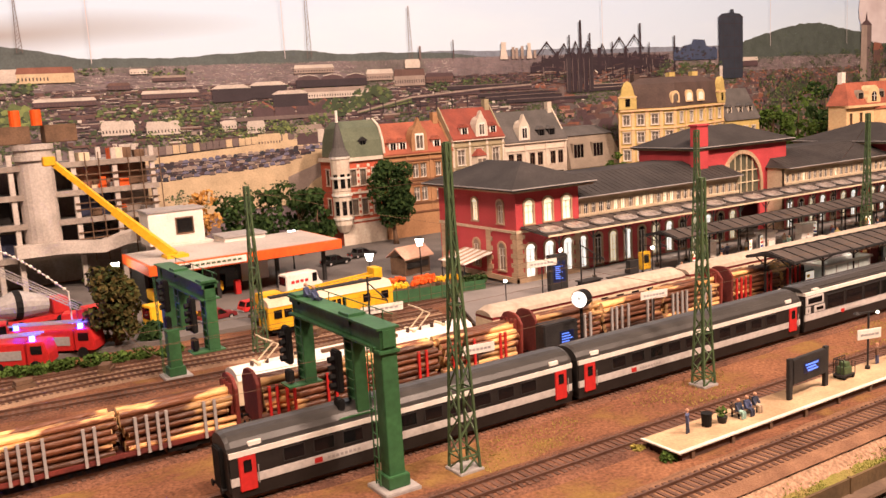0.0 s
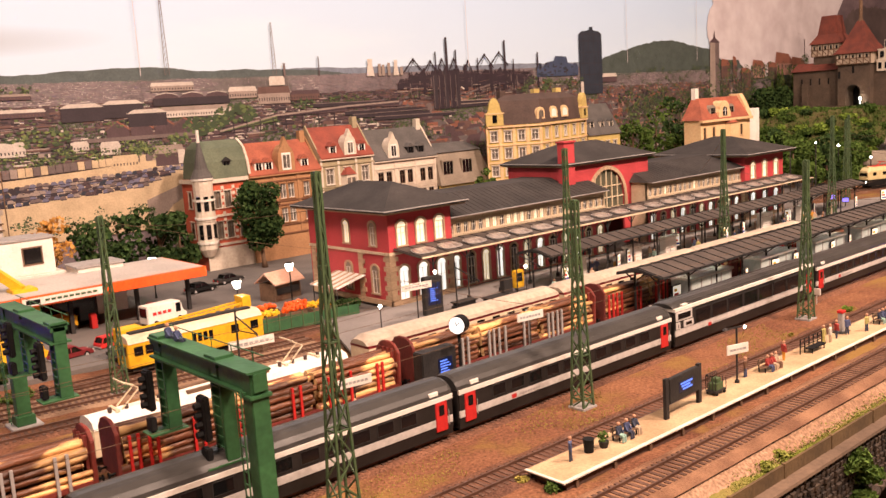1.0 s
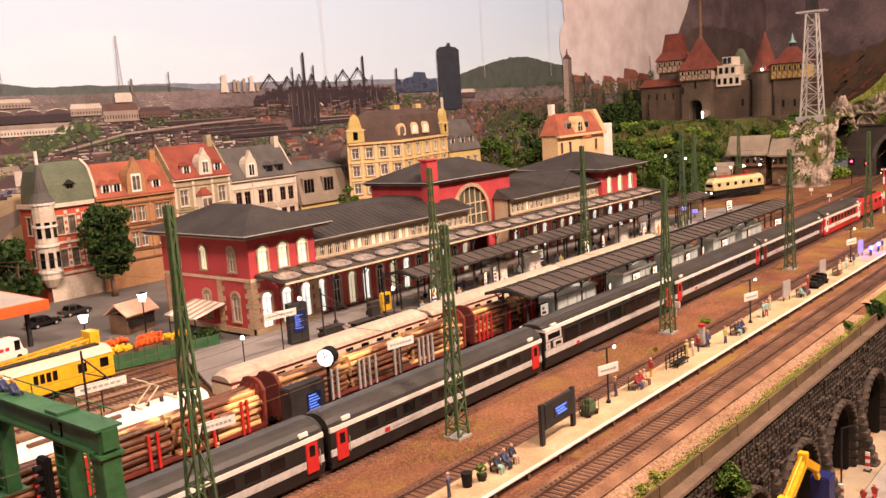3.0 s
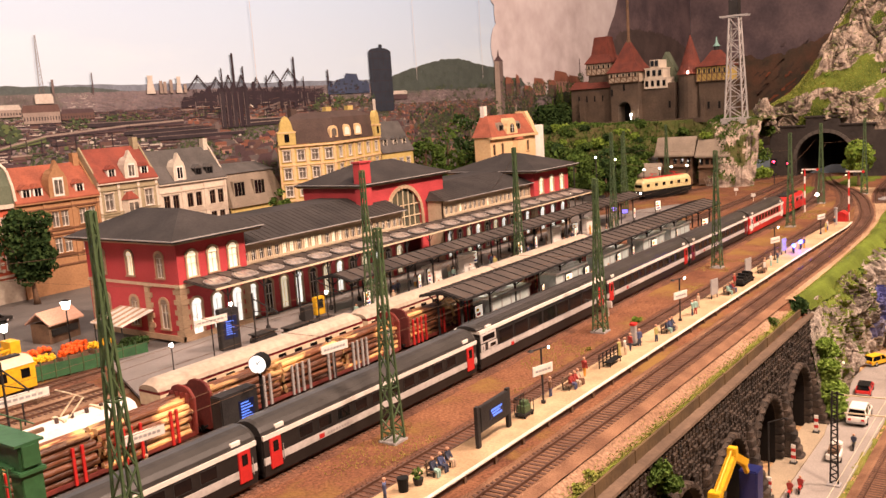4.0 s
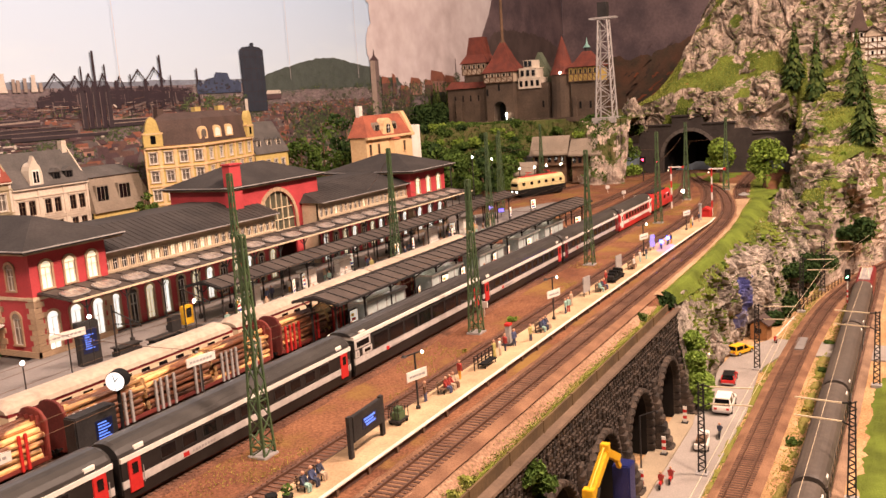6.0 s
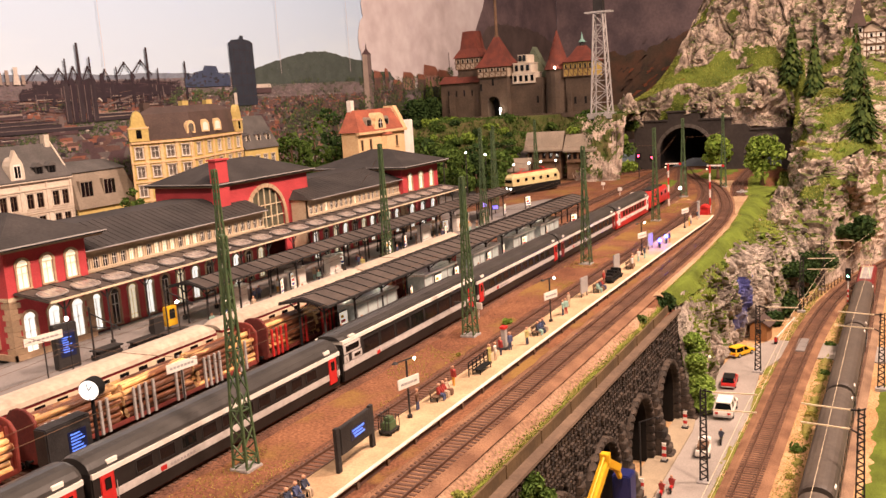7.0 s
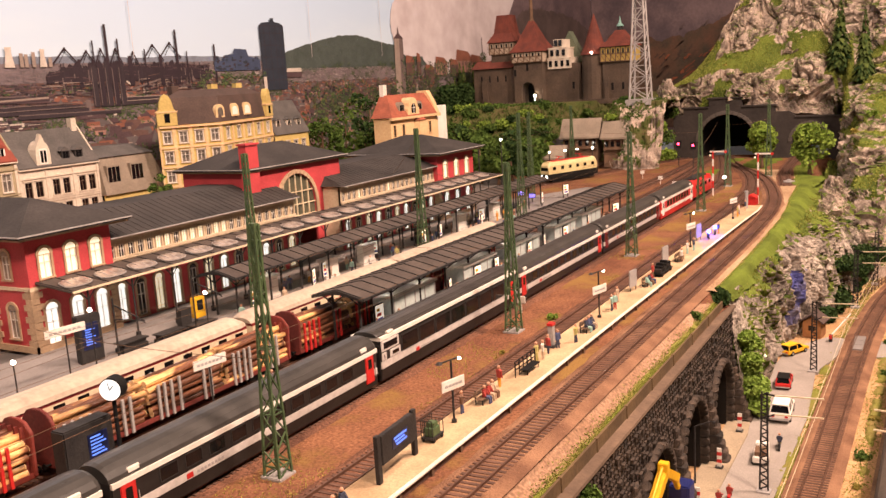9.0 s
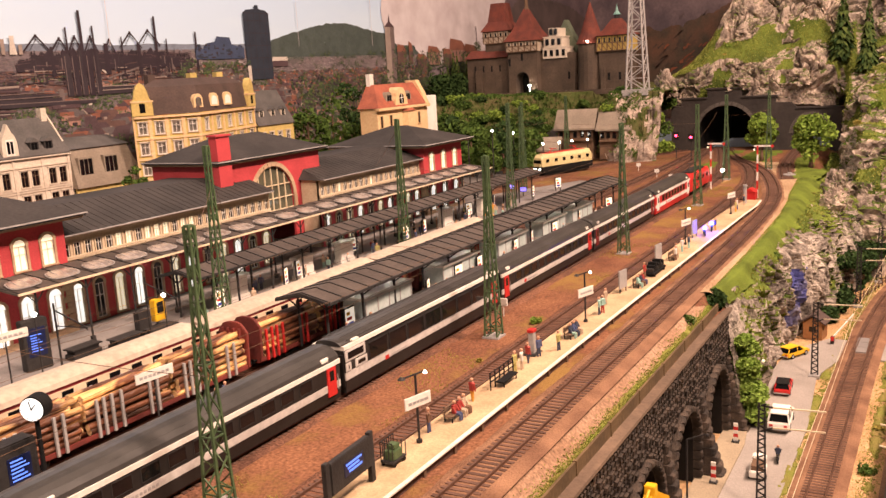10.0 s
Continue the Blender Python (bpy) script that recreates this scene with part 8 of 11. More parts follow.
part("gate_spire", MB().cyl((2, 127.2, 24.0), (2, 127.2, 27.5), 1.3, 0.6, n=8).cyl((2, 127.2, 27.5), (2, 127.2, 46), 0.55, 0.45, n=8), "wood", cas, "brown pole rising from the roof")
part("wall", MB().box(0, 110.8, -0.5, 9, 122.2, 12.2), "castle", cas)
part("bay", MB().box(-0.6, 113.0, 10.6, 6, 121.0, 14.0).box(-0.4, 114.4, 14.0, 6, 120.6, 17.2).box(-0.3, 115.6, 17.2, 6, 118.9, 19.9).box(-0.8, 112.8, 13.8, 6, 121.2, 14.1).box(-0.6, 114.2, 17.0, 6, 120.8, 17.3), "plaster", cas, "white stepped bay")
for z, ys in ((11.3, (114.0, 116.0, 118.0, 120)), (14.7, (115.4, 117.4, 119.4)), (17.8, (116.5, 118.0))):
    for y in ys:
        part("bay_window", MB().box(-0.75, y - 0.5, z, -0.55 if z < 13 else -0.35, y + 0.5, z + 1.9), "glass", cas)
part("bay_roof", MB().ext([(110.5, 12.2), (121.3, 12.2), (116, 22.5)], 6, 10), "mossroof", cas)
part("round_tower", MB().cyl((3.5, 106.4, -0.5), (3.5, 106.4, 14.4), 4.4, 4.0, n=18), "castle", cas)
part("spire", MB().cyl((3.5, 106.4, 14.4), (3.5, 106.4, 17.5), 4.6, 3.2, n=18).cyl((3.5, 106.4, 17.5), (3.5, 106.4, 27.0), 3.2, 0.15, n=18), "castle_tile", cas)
part("tower_lamp", MB().ball((-1.0, 105.8, 15), 0.35), "lamp", cas)
part("tower", MB().box(0, 93.6, -1.0, 9, 102.6, 11.7), "castle", cas)
timber(cas, -0.5, 93.2, 103, 11.7, 16.4, "timber_y", 6)
cone_roof(cas, -0.5, 93.2, 9.5, 103, 16.4, 5.0, 0.22, m="castle_tile")
part("lantern", MB().cyl((4.5, 98.1, 20.6), (4.5, 98.1, 22.6), 0.9, n=8), "dark", cas)
part("lantern_cap", MB().cyl((4.5, 98.1, 22.6), (4.5, 98.1, 23.6), 1.3, 0.5, n=8).cyl((4.5, 98.1, 23.6), (4.5, 98.1, 25.8), 0.5, 0.05, n=8), "patina", cas)
for y in (136.5, 139.5, 142.5, 145.5):
    part("slit", MB().box(-0.08, y - 0.25, 7.5, 0.05, y + 0.25, 9.5), "black", cas)
for y, z in ((112.5, 4), (96, 3), (99.5, 3), (145.5, 2), (131.8, 9), (127.4, 10.5)):
    part("slit", MB().box(-2.6 if 121 < y < 133.5 else -0.08, y - 0.35, z, -2.45 if 121 < y < 133.5 else 0.05, y + 0.35, z + 2.2), "black", cas)
part("buttress", MB().box(-1.2, 143, -0.5, 0, 145, 8), "castle", cas)
part("buttress", MB().box(-1.0, 100.6, -0.5, 0, 101.8, 7), "castle", cas)
part("parapet", MB().box(-5.2, 92, -1.0, -4.4, 122.5, 0.5).box(-5.2, 131.5, -1.0, -4.4, 150, 0.5), "castle", cas)
solo("castle_road", MB().loft([[(x, y - 2.3, z), (x, y + 2.3, z), (x, y + 2.3, z + 0.3), (x, y - 2.3, z + 0.3)] for x, y, z in ((296, 127.5, 18.3), (289, 127, 18.2), (283, 123, 16.8), (277, 116, 13.0), (270, 110, 8.5), (262, 104, 4))]), "asphalt", "narrow asphalt road winding down from the castle gate", "road", "structure")
solo("gate_lamp", MB().cyl((0, 0, 0), (0, 0, 2.2), 0.08, n=6).ball((0, 0, 2.5), 0.4), "lamp", "small glowing lamp at the castle gate", "lamp", at=(290, 124.5, 18.6))

# pylon
py = thing("pylon", "grey lattice power pylon on a concrete base", "pylon", (272.7, 84.0, 18.6))
part("base", MB().box(-3.2, -3.6, -1.2, 3.2, 3.6, 0.4), "grey", py)
for sx in (-1, 1):
    for sy in (-1, 1):
        part("leg", MB().bar((sx * 2.4, sy * 2.6, 0.3), (sx * 1.15, sy * 1.35, 29), 0.42), "grey", py)
    part("cross_arm", MB().bar((sx * 1.2, -4, 29.5), (sx * 1.2, 4, 29.5), 0.5), "grey", py)
br = MB()
for k in range(9):
    a, b = k / 9, (k + 1) / 9
    ha, hb = lerp(1, 0.48, a), lerp(1, 0.48, b)
    for s in (-1, 1):
        br.bar((-2.4 * ha, s * 2.6 * ha, 0.3 + 28.7 * a), (2.4 * hb, s * 2.6 * hb, 0.3 + 28.7 * b), 0.22)
        br.bar((s * 2.4 * ha, (-1) ** k * -2.6 * ha, 0.3 + 28.7 * a), (s * 2.4 * hb, (-1) ** k * 2.6 * hb, 0.3 + 28.7 * b), 0.26)
        br.bar((s * 2.4 * hb, -2.6 * hb, 0.3 + 28.7 * b), (s * 2.4 * hb, 2.6 * hb, 0.3 + 28.7 * b), 0.2)
tagged(part("bracing", br, "grey", py), kind="stuff")
part("head", MB().box(-1.2, -1.4, 29, 1.2, 1.4, 34), "dark", py)


# wooden houses on the slope
def cottage(label, x, y, z, w, d, h, rise, rz):
    c = thing("cottage", label, "house", (x, y, z), rz, group="wooden houses")
    part("wall", MB().box(-d / 2, -w / 2, -3, d / 2, w / 2, h).ext([(-d / 2, h), (d / 2, h), (0, h + rise)], -w / 2 + 0.1, w / 2 - 0.1, "y"), "wood", c)
    part("roof", MB().ext([(-d / 2 - 1.2, h - 0.9), (0, h + rise), (d / 2 + 1.2, h - 0.9), (d / 2 + 1.2, h - 0.4), (0, h + rise + 0.5), (-d / 2 - 1.2, h - 0.4)], -w / 2 - 0.8, w / 2 + 0.8, "y"), "taupe", c)
    for k in range(5):
        part("window", MB().box(-d / 2 - 0.12, lerp(-w / 2, w / 2, (k + 0.5) / 5) - 0.5, h - 3.0, -d / 2, lerp(-w / 2, w / 2, (k + 0.5) / 5) + 0.5, h - 1.4), "glass", c)
    part("balcony", MB().box(-d / 2 - 1.0, -w / 2, h - 3.9, -d / 2, w / 2, h - 3.5), "wood", c)
    return c


cottage("dark timber house with a grey-brown roof on the slope", 266, 99.5, 3.5, 10, 7, 6.2, 4.2, 8)
cottage("dark timber house with a grey-brown roof by the rock", 266, 88.0, 3.5, 8.4, 6, 5.8, 3.6, 4)
cottage("low dark wooden shed below the houses", 256, 106, 1, 9, 5, 3.6, 2.4, 12)
# half-timbered houses high on the mountain
th = thing("house", "half-timbered white house with a dark roof on the mountain", "house", (299, 13, 29))
part("wall", MB().box(0.2, -3.3, -9, 7, 3.3, 1.0), "stone", th)
part("upper_wall", MB().box(0.0, -3.4, 1.0, 7, 3.4, 8.2), "timber_w", th)
timber(th, -0.3, -3.5, 3.5, 1.0, 4.6, "white", 3)
timber(th, -0.4, -3.6, 3.6, 4.7, 8.2, "white", 3)
part("roof", MB().ext([(-4.3, 8.0), (0, 10.9), (4.3, 8.0), (4.3, 8.3), (0, 11.3), (-4.3, 8.3)], -1, 8), "brownroof", th)
part("gable", MB().ext([(-3.5, 8.1), (3.5, 8.1), (0, 10.7)], -0.2, 6.8), "timber_w", th)
part("turret", MB().box(-0.6, 2.0, -4, 2.8, 5.4, 9.9), "timber_w", th)
timber(th, -0.9, 2.0, 5.4, 6.2, 9.9, "white", 2)
cone_roof(th, -0.9, 1.9, 3.0, 5.5, 9.9, 8.5, m="brownroof")

# ---- cream electric locomotive ----
el = thing("locomotive", "pale yellow and black electric locomotive with red roof gear", "locomotive", (236.0, 92.2, 0), -22)
part("lower_body", MB().box(-9.2, -1.65, 1.0, 9.2, 1.65, 2.5), "black", el, bevel=0.06)
part("upper_body", MB().loft([[(x, -w_, 2.5), (x, w_, 2.5), (x, w_, z), (x, w_ * 0.75, z + 0.7), (x, -w_ * 0.75, z + 0.7), (x, -w_, z)] for x, w_, z in ((-9.1, 1.5, 4.0), (-8.4, 1.62, 4.7), (8.4, 1.62, 4.7), (9.1, 1.5, 4.0))]), mat("ivory", (0.66, 0.57, 0.30), (0.56, 0.47, 0.24), 25, 0.5, bump=0.05), el, bevel=0.05)
for x in (-7.2, -4.2, -1.4, 1.4, 4.2, 7.2):
    part("window", MB().box(x - 0.5, -1.68, 3.5, x + 0.5, -1.6, 4.3), "glass", el)
part("roof", MB().loft([[(x, -1.2, 5.38), (x, 1.2, 5.38), (x, 0.8, 5.62), (x, -0.8, 5.62)] for x in (-8.3, 8.3)]), bpy.data.materials["ivory"], el)
part("cab_window", MB().box(-9.2, -1.2, 3.4, -8.95, 1.2, 4.2), "glass", el)
part("roof_gear", MB().box(-7, -0.9, 5.4, 7, 0.9, 5.7).bar((-6, 0, 5.1), (-3.6, 0, 6.6), 0.15).bar((-3.6, -1.2, 6.6), (-3.6, 1.2, 6.6), 0.15).bar((6, 0, 5.1), (3.6, 0, 6.6), 0.15).bar((3.6, -1.2, 6.6), (3.6, 1.2, 6.6), 0.15), "red", el, "red pantographs and roof gear")
part("underframe", MB().box(-8, -1.4, 0.4, 8, 1.4, 1.0), "black", el)
for y in (-0.8, 0.8):
    part("headlight", MB().cyl((-9.3, y, 1.9), (-9.15, y, 1.9), 0.25, n=10), "lamp", el)


# ---- semaphores ----
def semaphore(x, y, h, rz=0):
    s = thing("semaphore", "red and white semaphore signal with a white arm", "railway signal", (x, y, 0), rz, group="semaphores")
    for k in range(6):
        part("mast", MB().bar((0, 0, h * k / 6), (0, 0, h * (k + 1) / 6), 0.28), "red" if k % 2 else "white", s)
    part("arm", MB().box(-0.08, -2.4, h - 0.22, 0.08, 0.6, h + 0.08), "white", s)
    part("arm_disc", MB().cyl((-0.12, -2.6, h - 0.12), (0.12, -2.6, h - 0.12), 0.28, n=12), "red", s)
    part("lantern", MB().ball((0.0, 0.6, h - 0.8), 0.2), "lit", s)
    return s


semaphore(199.0, 38.5, 9.9)
semaphore(210.0, 49.6, 9.4)
for x, y in ((268, 72.0), (262, 66.5)):
    s = thing("signal", "dark light signal showing red", "railway signal", (x, y, 0), group="light signals")
    part("post", MB().cyl((0, 0, 0), (0, 0, 6), 0.14, n=6), "dark", s)
    part("head", MB().box(-0.3, -0.7, 5.2, 0.3, 0.7, 7.2), "black", s)
    part("lamp", MB().ball((-0.4, 0, 6.3), 0.35), "red_glow", s)
solo("red_hut", MB().box(-1.2, -1.0, 0, 1.2, 1.0, 1.5).ext([(-1.1, 1.5), (1.1, 1.5), (0.3, 2.1), (-0.3, 2.1)], -1.3, 1.3), "red", "red equipment box at the platform end", "box", at=(196.5, 39.2, 0.1), bevel=0.08)
solo("track_disc", MB().cyl((0, 0, 0), (0, 0, 0.35), 1.3, n=18).cyl((0, 0, 0.35), (0, 0, 0.7), 0.5, n=12), "grey", "flat grey disc with a dark hub by the points", "fitting", at=(232, 37.6, 0.05))
for x, y in ((206.0, 90.0), (228.9, 100.0), (258.5, 100.0), (244.0, 44.0)):
    again(first, x, y)


# ---- signal brackets ----
def signal_bracket(label, x, y, length, z, cages, foot_z=0.0):
    """A post with an arm over the tracks, from which cages with signal heads hang."""
    g = thing("signal_bracket", label, "signal gantry", (x, y, 0), group="signal brackets")
    s = 1 if length > 0 else -1
    part("foot", MB().box(-1.4, -1.4, -0.2, 1.4, 1.4, 0.2), "grey", g, "grey concrete foot", bevel=0.06)
    part("post", MB().box(-0.62, -0.6, 0.2, 0.62, 0.6, z - 0.02).box(-0.85, -0.85, 0.2, 0.85, 0.85, 1.1).box(-0.8, -0.75, z - 1.7, 0.8, 0.75, z - 1.42), "gantry", g, bevel=0.05)
    part("beam", MB().box(-0.5, min(0, length) - (0.75 if s > 0 else 0.0), z - 1.25, 0.5, max(0, length) + (0.0 if s > 0 else 0.75), z), "gantry", g, bevel=0.04)
    part("beam_flange", MB().box(-0.85, min(0, length) - 0.7 * (s > 0), z, 0.85, max(0, length) + 0.7 * (s < 0), z + 0.15).box(-0.85, min(0, length), z - 1.4, 0.85, max(0, length), z - 1.25), "gantry", g)
    ladder = MB()
    for k in range(12):
        ladder.bar((-1.2, -0.3, 0.8 + k * 0.85), (-1.2, 0.3, 0.8 + k * 0.85), 0.07)
    for q in (-0.3, 0.3):
        ladder.bar((-1.2, q, 0.5), (-1.2, q, z - 1.0), 0.08)
    part("ladder", ladder, "gantry", g)
    for cy, bottom in cages:
        c = part("cage", MB().box(-0.5, cy - 0.75, bottom, 0.5, cy - 0.45, z).box(-0.5, cy + 0.45, bottom, 0.5, cy + 0.75, z).box(-0.7, cy - 0.8, z - 0.4, 0.7, cy + 0.8, z + 0.35), "gantry", g, bevel=0.03)
        rungs = MB()
        for k in range(int((z - bottom) / 0.7)):
            rungs.bar((-0.5, cy - 0.5, bottom + 0.3 + k * 0.7), (-0.5, cy + 0.5, bottom + 0.3 + k * 0.7), 0.09)
            rungs.bar((0.5, cy - 0.5, bottom + 0.3 + k * 0.7), (0.5, cy + 0.5, bottom + 0.3 + k * 0.7), 0.09)
        tagged(part("ladder_rung", rungs, "gantry", c), kind="stuff")
        part("walkway", MB().box(-2.0, cy - 0.9, bottom - 0.12, 0.9, cy + 0.9, bottom), "gantry", c)
        part("signal_head", MB().box(-1.75, cy - 0.55, bottom + 1.7, -1.25, cy + 0.55, bottom + 4.8), "black", c, "black signal head", bevel=0.1)
        part("lower_signal", MB().box(-1.8, cy - 0.45, bottom + 0.1, -1.3, cy + 0.45, bottom + 1.2), "black", c, bevel=0.08)
        for k in range(4):
            part("lamp_hood", MB().cyl((-1.75, cy, bottom + 2.2 + k * 0.65), (-2.15, cy, bottom + 2.2 + k * 0.65), 0.26, 0.24, n=8), "black", c)
    rail_ = MB()
    for k in range(5):
        yy = lerp(0, length, (k + 0.5) / 5)
        rail_.bar((0.8, yy, z), (0.8, yy, z + 0.8), 0.06)
    rail_.bar((0.8, 0, z + 0.8), (0.8, length, z + 0.8), 0.06)
    part("guard_rail", rail_, "gantry", g)
    return g


signal_bracket("dark green steel signal bracket over the tracks", 31.5, 47.0, 14.4, 11.4, ((13.6, 4.5), (4.6, 4.4)))
signal_bracket("dark green steel signal bracket in the yard", 27.4, 85.0, -14.0, 11.6, ((-13.2, 5.7), (-5.0, 6.2)))


# ---- small figures, plain painted shapes ----
COATS = {}
for i, c in enumerate(((0.05, 0.06, 0.10), (0.38, 0.05, 0.04), (0.50, 0.44, 0.16), (0.35, 0.55, 0.48), (0.08, 0.10, 0.20), (0.55, 0.42, 0.30), (0.72, 0.68, 0.62), (0.20, 0.11, 0.07), (0.75, 0.35, 0.05))):
    COATS[i] = mat("coat", c, None, 80, 0.7, bump=0)


M["skin"] = mat("skin", (0.55, 0.30, 0.19), (0.45, 0.23, 0.14), 80, 0.7, bump=0)


def figure(x, y, z, coat=0, sit=False, rz=0.0):
    mb = MB()
    if sit:
        mb.box(-0.22, -0.1, 0.45, 0.22, 0.12, 1.15).box(-0.2, -0.55, 0.4, -0.02, 0.05, 0.58).box(0.02, -0.55, 0.4, 0.2, 0.05, 0.58).box(-0.2, -0.62, 0, -0.04, -0.48, 0.5).box(0.04, -0.62, 0, 0.2, -0.48, 0.5)
        mb.bar((-0.26, 0, 1.05), (-0.26, -0.25, 0.6), 0.12).bar((0.26, 0, 1.05), (0.26, -0.25, 0.6), 0.12).ball((0, 0, 1.36), 0.16)
    else:
        mb.loft([[(a * w, b * d, h) for a, b in ((-1, -1), (1, -1), (1, 1), (-1, 1))] for h, w, d in ((0.85, 0.2, 0.12), (1.15, 0.19, 0.12), (1.5, 0.26, 0.14), (1.62, 0.12, 0.09))])
        mb.cyl((-0.1, 0.05, 0), (-0.1, 0, 0.9), 0.08, 0.11, n=6).cyl((0.1, -0.08, 0), (0.1, 0, 0.9), 0.08, 0.11, n=6).bar((-0.28, 0, 1.5), (-0.32, -0.08, 0.85), 0.1).bar((0.28, 0, 1.5), (0.34, -0.1, 0.9), 0.1).ball((0, 0, 1.8), 0.15)
    names = {0: "dark", 1: "red", 2: "yellow", 3: "mint green", 4: "blue", 5: "tan", 6: "white", 7: "brown", 8: "orange"}
    ob = solo("figurine", mb, COATS[coat], f"{names[coat]} painted {'sitting' if sit else 'standing'} model figurine", "figurine", group="model figurines", at=(x, y, z), rz=rz)
    ob.data.materials.append(M["skin"])
    ob.data.materials.append(COATS[(coat * 5 + int(x)) % 9] if coat != 4 else COATS[0])
    top = 1.2 if sit else 1.62
    for p in ob.data.polygons:
        c = p.center / U
        p.material_index = 1 if c.z > top else 2 if c.z < (0.6 if sit else 0.88) and abs(c.x) < 0.24 else 0
    return ob


for y in (59.5, 58.0):
    figure(31.5, y, 11.2, 4, True, 30)

# ---- yellow works train ----
yt = thing("works_railcar", "yellow works railcar with a cream roof", "railcar", (48.7, 93.4, 0), 1.0)
part("body", MB().ext([(-1.6, 1.0), (1.6, 1.0), (1.6, 3.7), (-1.6, 3.7)], -8.4, 8.4), "yellow", yt, bevel=0.08)
part("roof", MB().ext([(-1.65, 3.7), (1.65, 3.7), (1.3, 4.25), (0.6, 4.5), (-0.6, 4.5), (-1.3, 4.25)], -8.3, 8.3), "cream", yt)
part("roof_walk", MB().box(-7.5, -0.5, 4.5, 7.5, 0.5, 4.7), "dark", yt)
for x in (-7.2, -5.9, -0.6, 0.1, 0.8, 1.5, 4.6, 7.2):
    part("window", MB().box(x - (0.25 if -1 < x < 2 else 0.5), -1.64, 2.3, x + (0.25 if -1 < x < 2 else 0.5), -1.58, 3.3), "glass", yt)
part("end_window", MB().box(-8.46, -1.1, 2.4, -8.38, 1.1, 3.4), "glass", yt)
part("underframe", MB().box(-8, -1.35, 0.6, 8, 1.35, 1.0), "black", yt)
bogie(yt, -5.5)
bogie(yt, 5.5)
cw = thing("crane_wagon", "grey flat wagon with yellow crane jibs", "freight wagon", (50, 99.0, 0))
part("frame", MB().box(-9, -1.4, 1.0, 9, 1.4, 1.4), "dark", cw)
part("cabin", MB().box(-8, -1.2, 1.4, -5.2, 1.2, 4.0), "yellow", cw, bevel=0.08)
jib = MB()
for s in (-0.7, 0.7):
    jib.bar((-5, s, 3.4), (8.5, s, 4.2), 0.22)
    jib.bar((-5, s, 2.6), (8.5, s, 3.3), 0.22)
    for k in range(10):
        jib.bar((-5 + k * 1.35, s, 2.65 + k * 0.07), (-4.3 + k * 1.35, s, 3.45 + k * 0.07), 0.14)
part("jib", jib, "yellow", cw)
part("jib_end", MB().box(7.8, -1.0, 2.8, 9.0, 1.0, 5.0), "yellow", cw)
for x in (-6.5, -3.5, 3.5, 6.5):
    part("wheel_set", MB().cyl((x, -1.0, 0.86), (x, 1.0, 0.86), 0.52, n=12), "rail", cw)

# ---- cream-roofed train and the pale railcar behind the timber train ----
M["cream_roof"] = mat("cream_roof", (0.48, 0.40, 0.315), (0.38, 0.31, 0.24), 20, 0.55, bump=0.05)


def old_coach(x, half):
    c = thing("coach", "dark red coach with a cream window band and cream roof", "railway coach", (x, 69.6, 0), group="cream-roofed coaches")
    part("lower_body", MB().ext([(-1.55, 1.1), (1.55, 1.1), (1.55, 2.5), (-1.55, 2.5)], -half, half), "wine", c, bevel=0.04)
    part("band", MB().ext([(-1.56, 2.5), (1.56, 2.5), (1.56, 3.7), (-1.56, 3.7)], -half, half), "cream", c)
    part("upper_body", MB().ext([(-1.55, 3.7), (1.55, 3.7), (1.55, 4.0), (-1.55, 4.0)], -half, half), "wine", c)
    rr = [(-1.65, 4.0), (-1.5, 4.4), (-1.0, 4.78), (-0.4, 4.95), (0.4, 4.95), (1.0, 4.78), (1.5, 4.4), (1.65, 4.0)]
    part("roof", MB().loft([[(x_, y * (0.7 + 0.3 * k), 4.0 + (z - 4.0) * k) for y, z in rr] for x_, k in ((-half - 0.1, 0.55), (-half + 0.8, 1), (half - 0.8, 1), (half + 0.1, 0.55))]), M["cream_roof"], c)
    n = int(half * 2 / 2.3)
    pane = MB().box(-0.55, -0.02, 2.6, 0.55, 0.03, 3.55).data("pane", M["glass"])
    for i in range(n):
        piece("window", pane, c, (lerp(-half + 1.2, half - 1.2, i / (n - 1)), -1.57, 0))
    part("underframe", MB().box(-half + 0.5, -1.3, 0.6, half - 0.5, 1.3, 1.1), "black", c)
    bogie(c, -half + 4)
    bogie(c, half - 4)


old_coach(69.6, 14.2)
old_coach(99.3, 14.6)
old_coach(129.3, 14.6)
pc = thing("railcar", "pale cream electric railcar with white roof", "railcar", (40.5, 69.6, 0))
part("body", MB().ext([(-1.55, 1.0), (1.55, 1.0), (1.6, 3.3), (-1.6, 3.3)], -12.5, 12.5), "cream", pc, bevel=0.08)
part("roof", MB().ext([(-1.65, 3.3), (1.65, 3.3), (1.3, 3.9), (0.5, 4.15), (-0.5, 4.15), (-1.3, 3.9)], -12.4, 12.4), "white", pc)
for i in range(9):
    part("window", MB().box(-10.5 + i * 2.6 - 0.8, -1.66, 2.2, -10.5 + i * 2.6 + 0.8, -1.58, 3.0), "glass", pc)
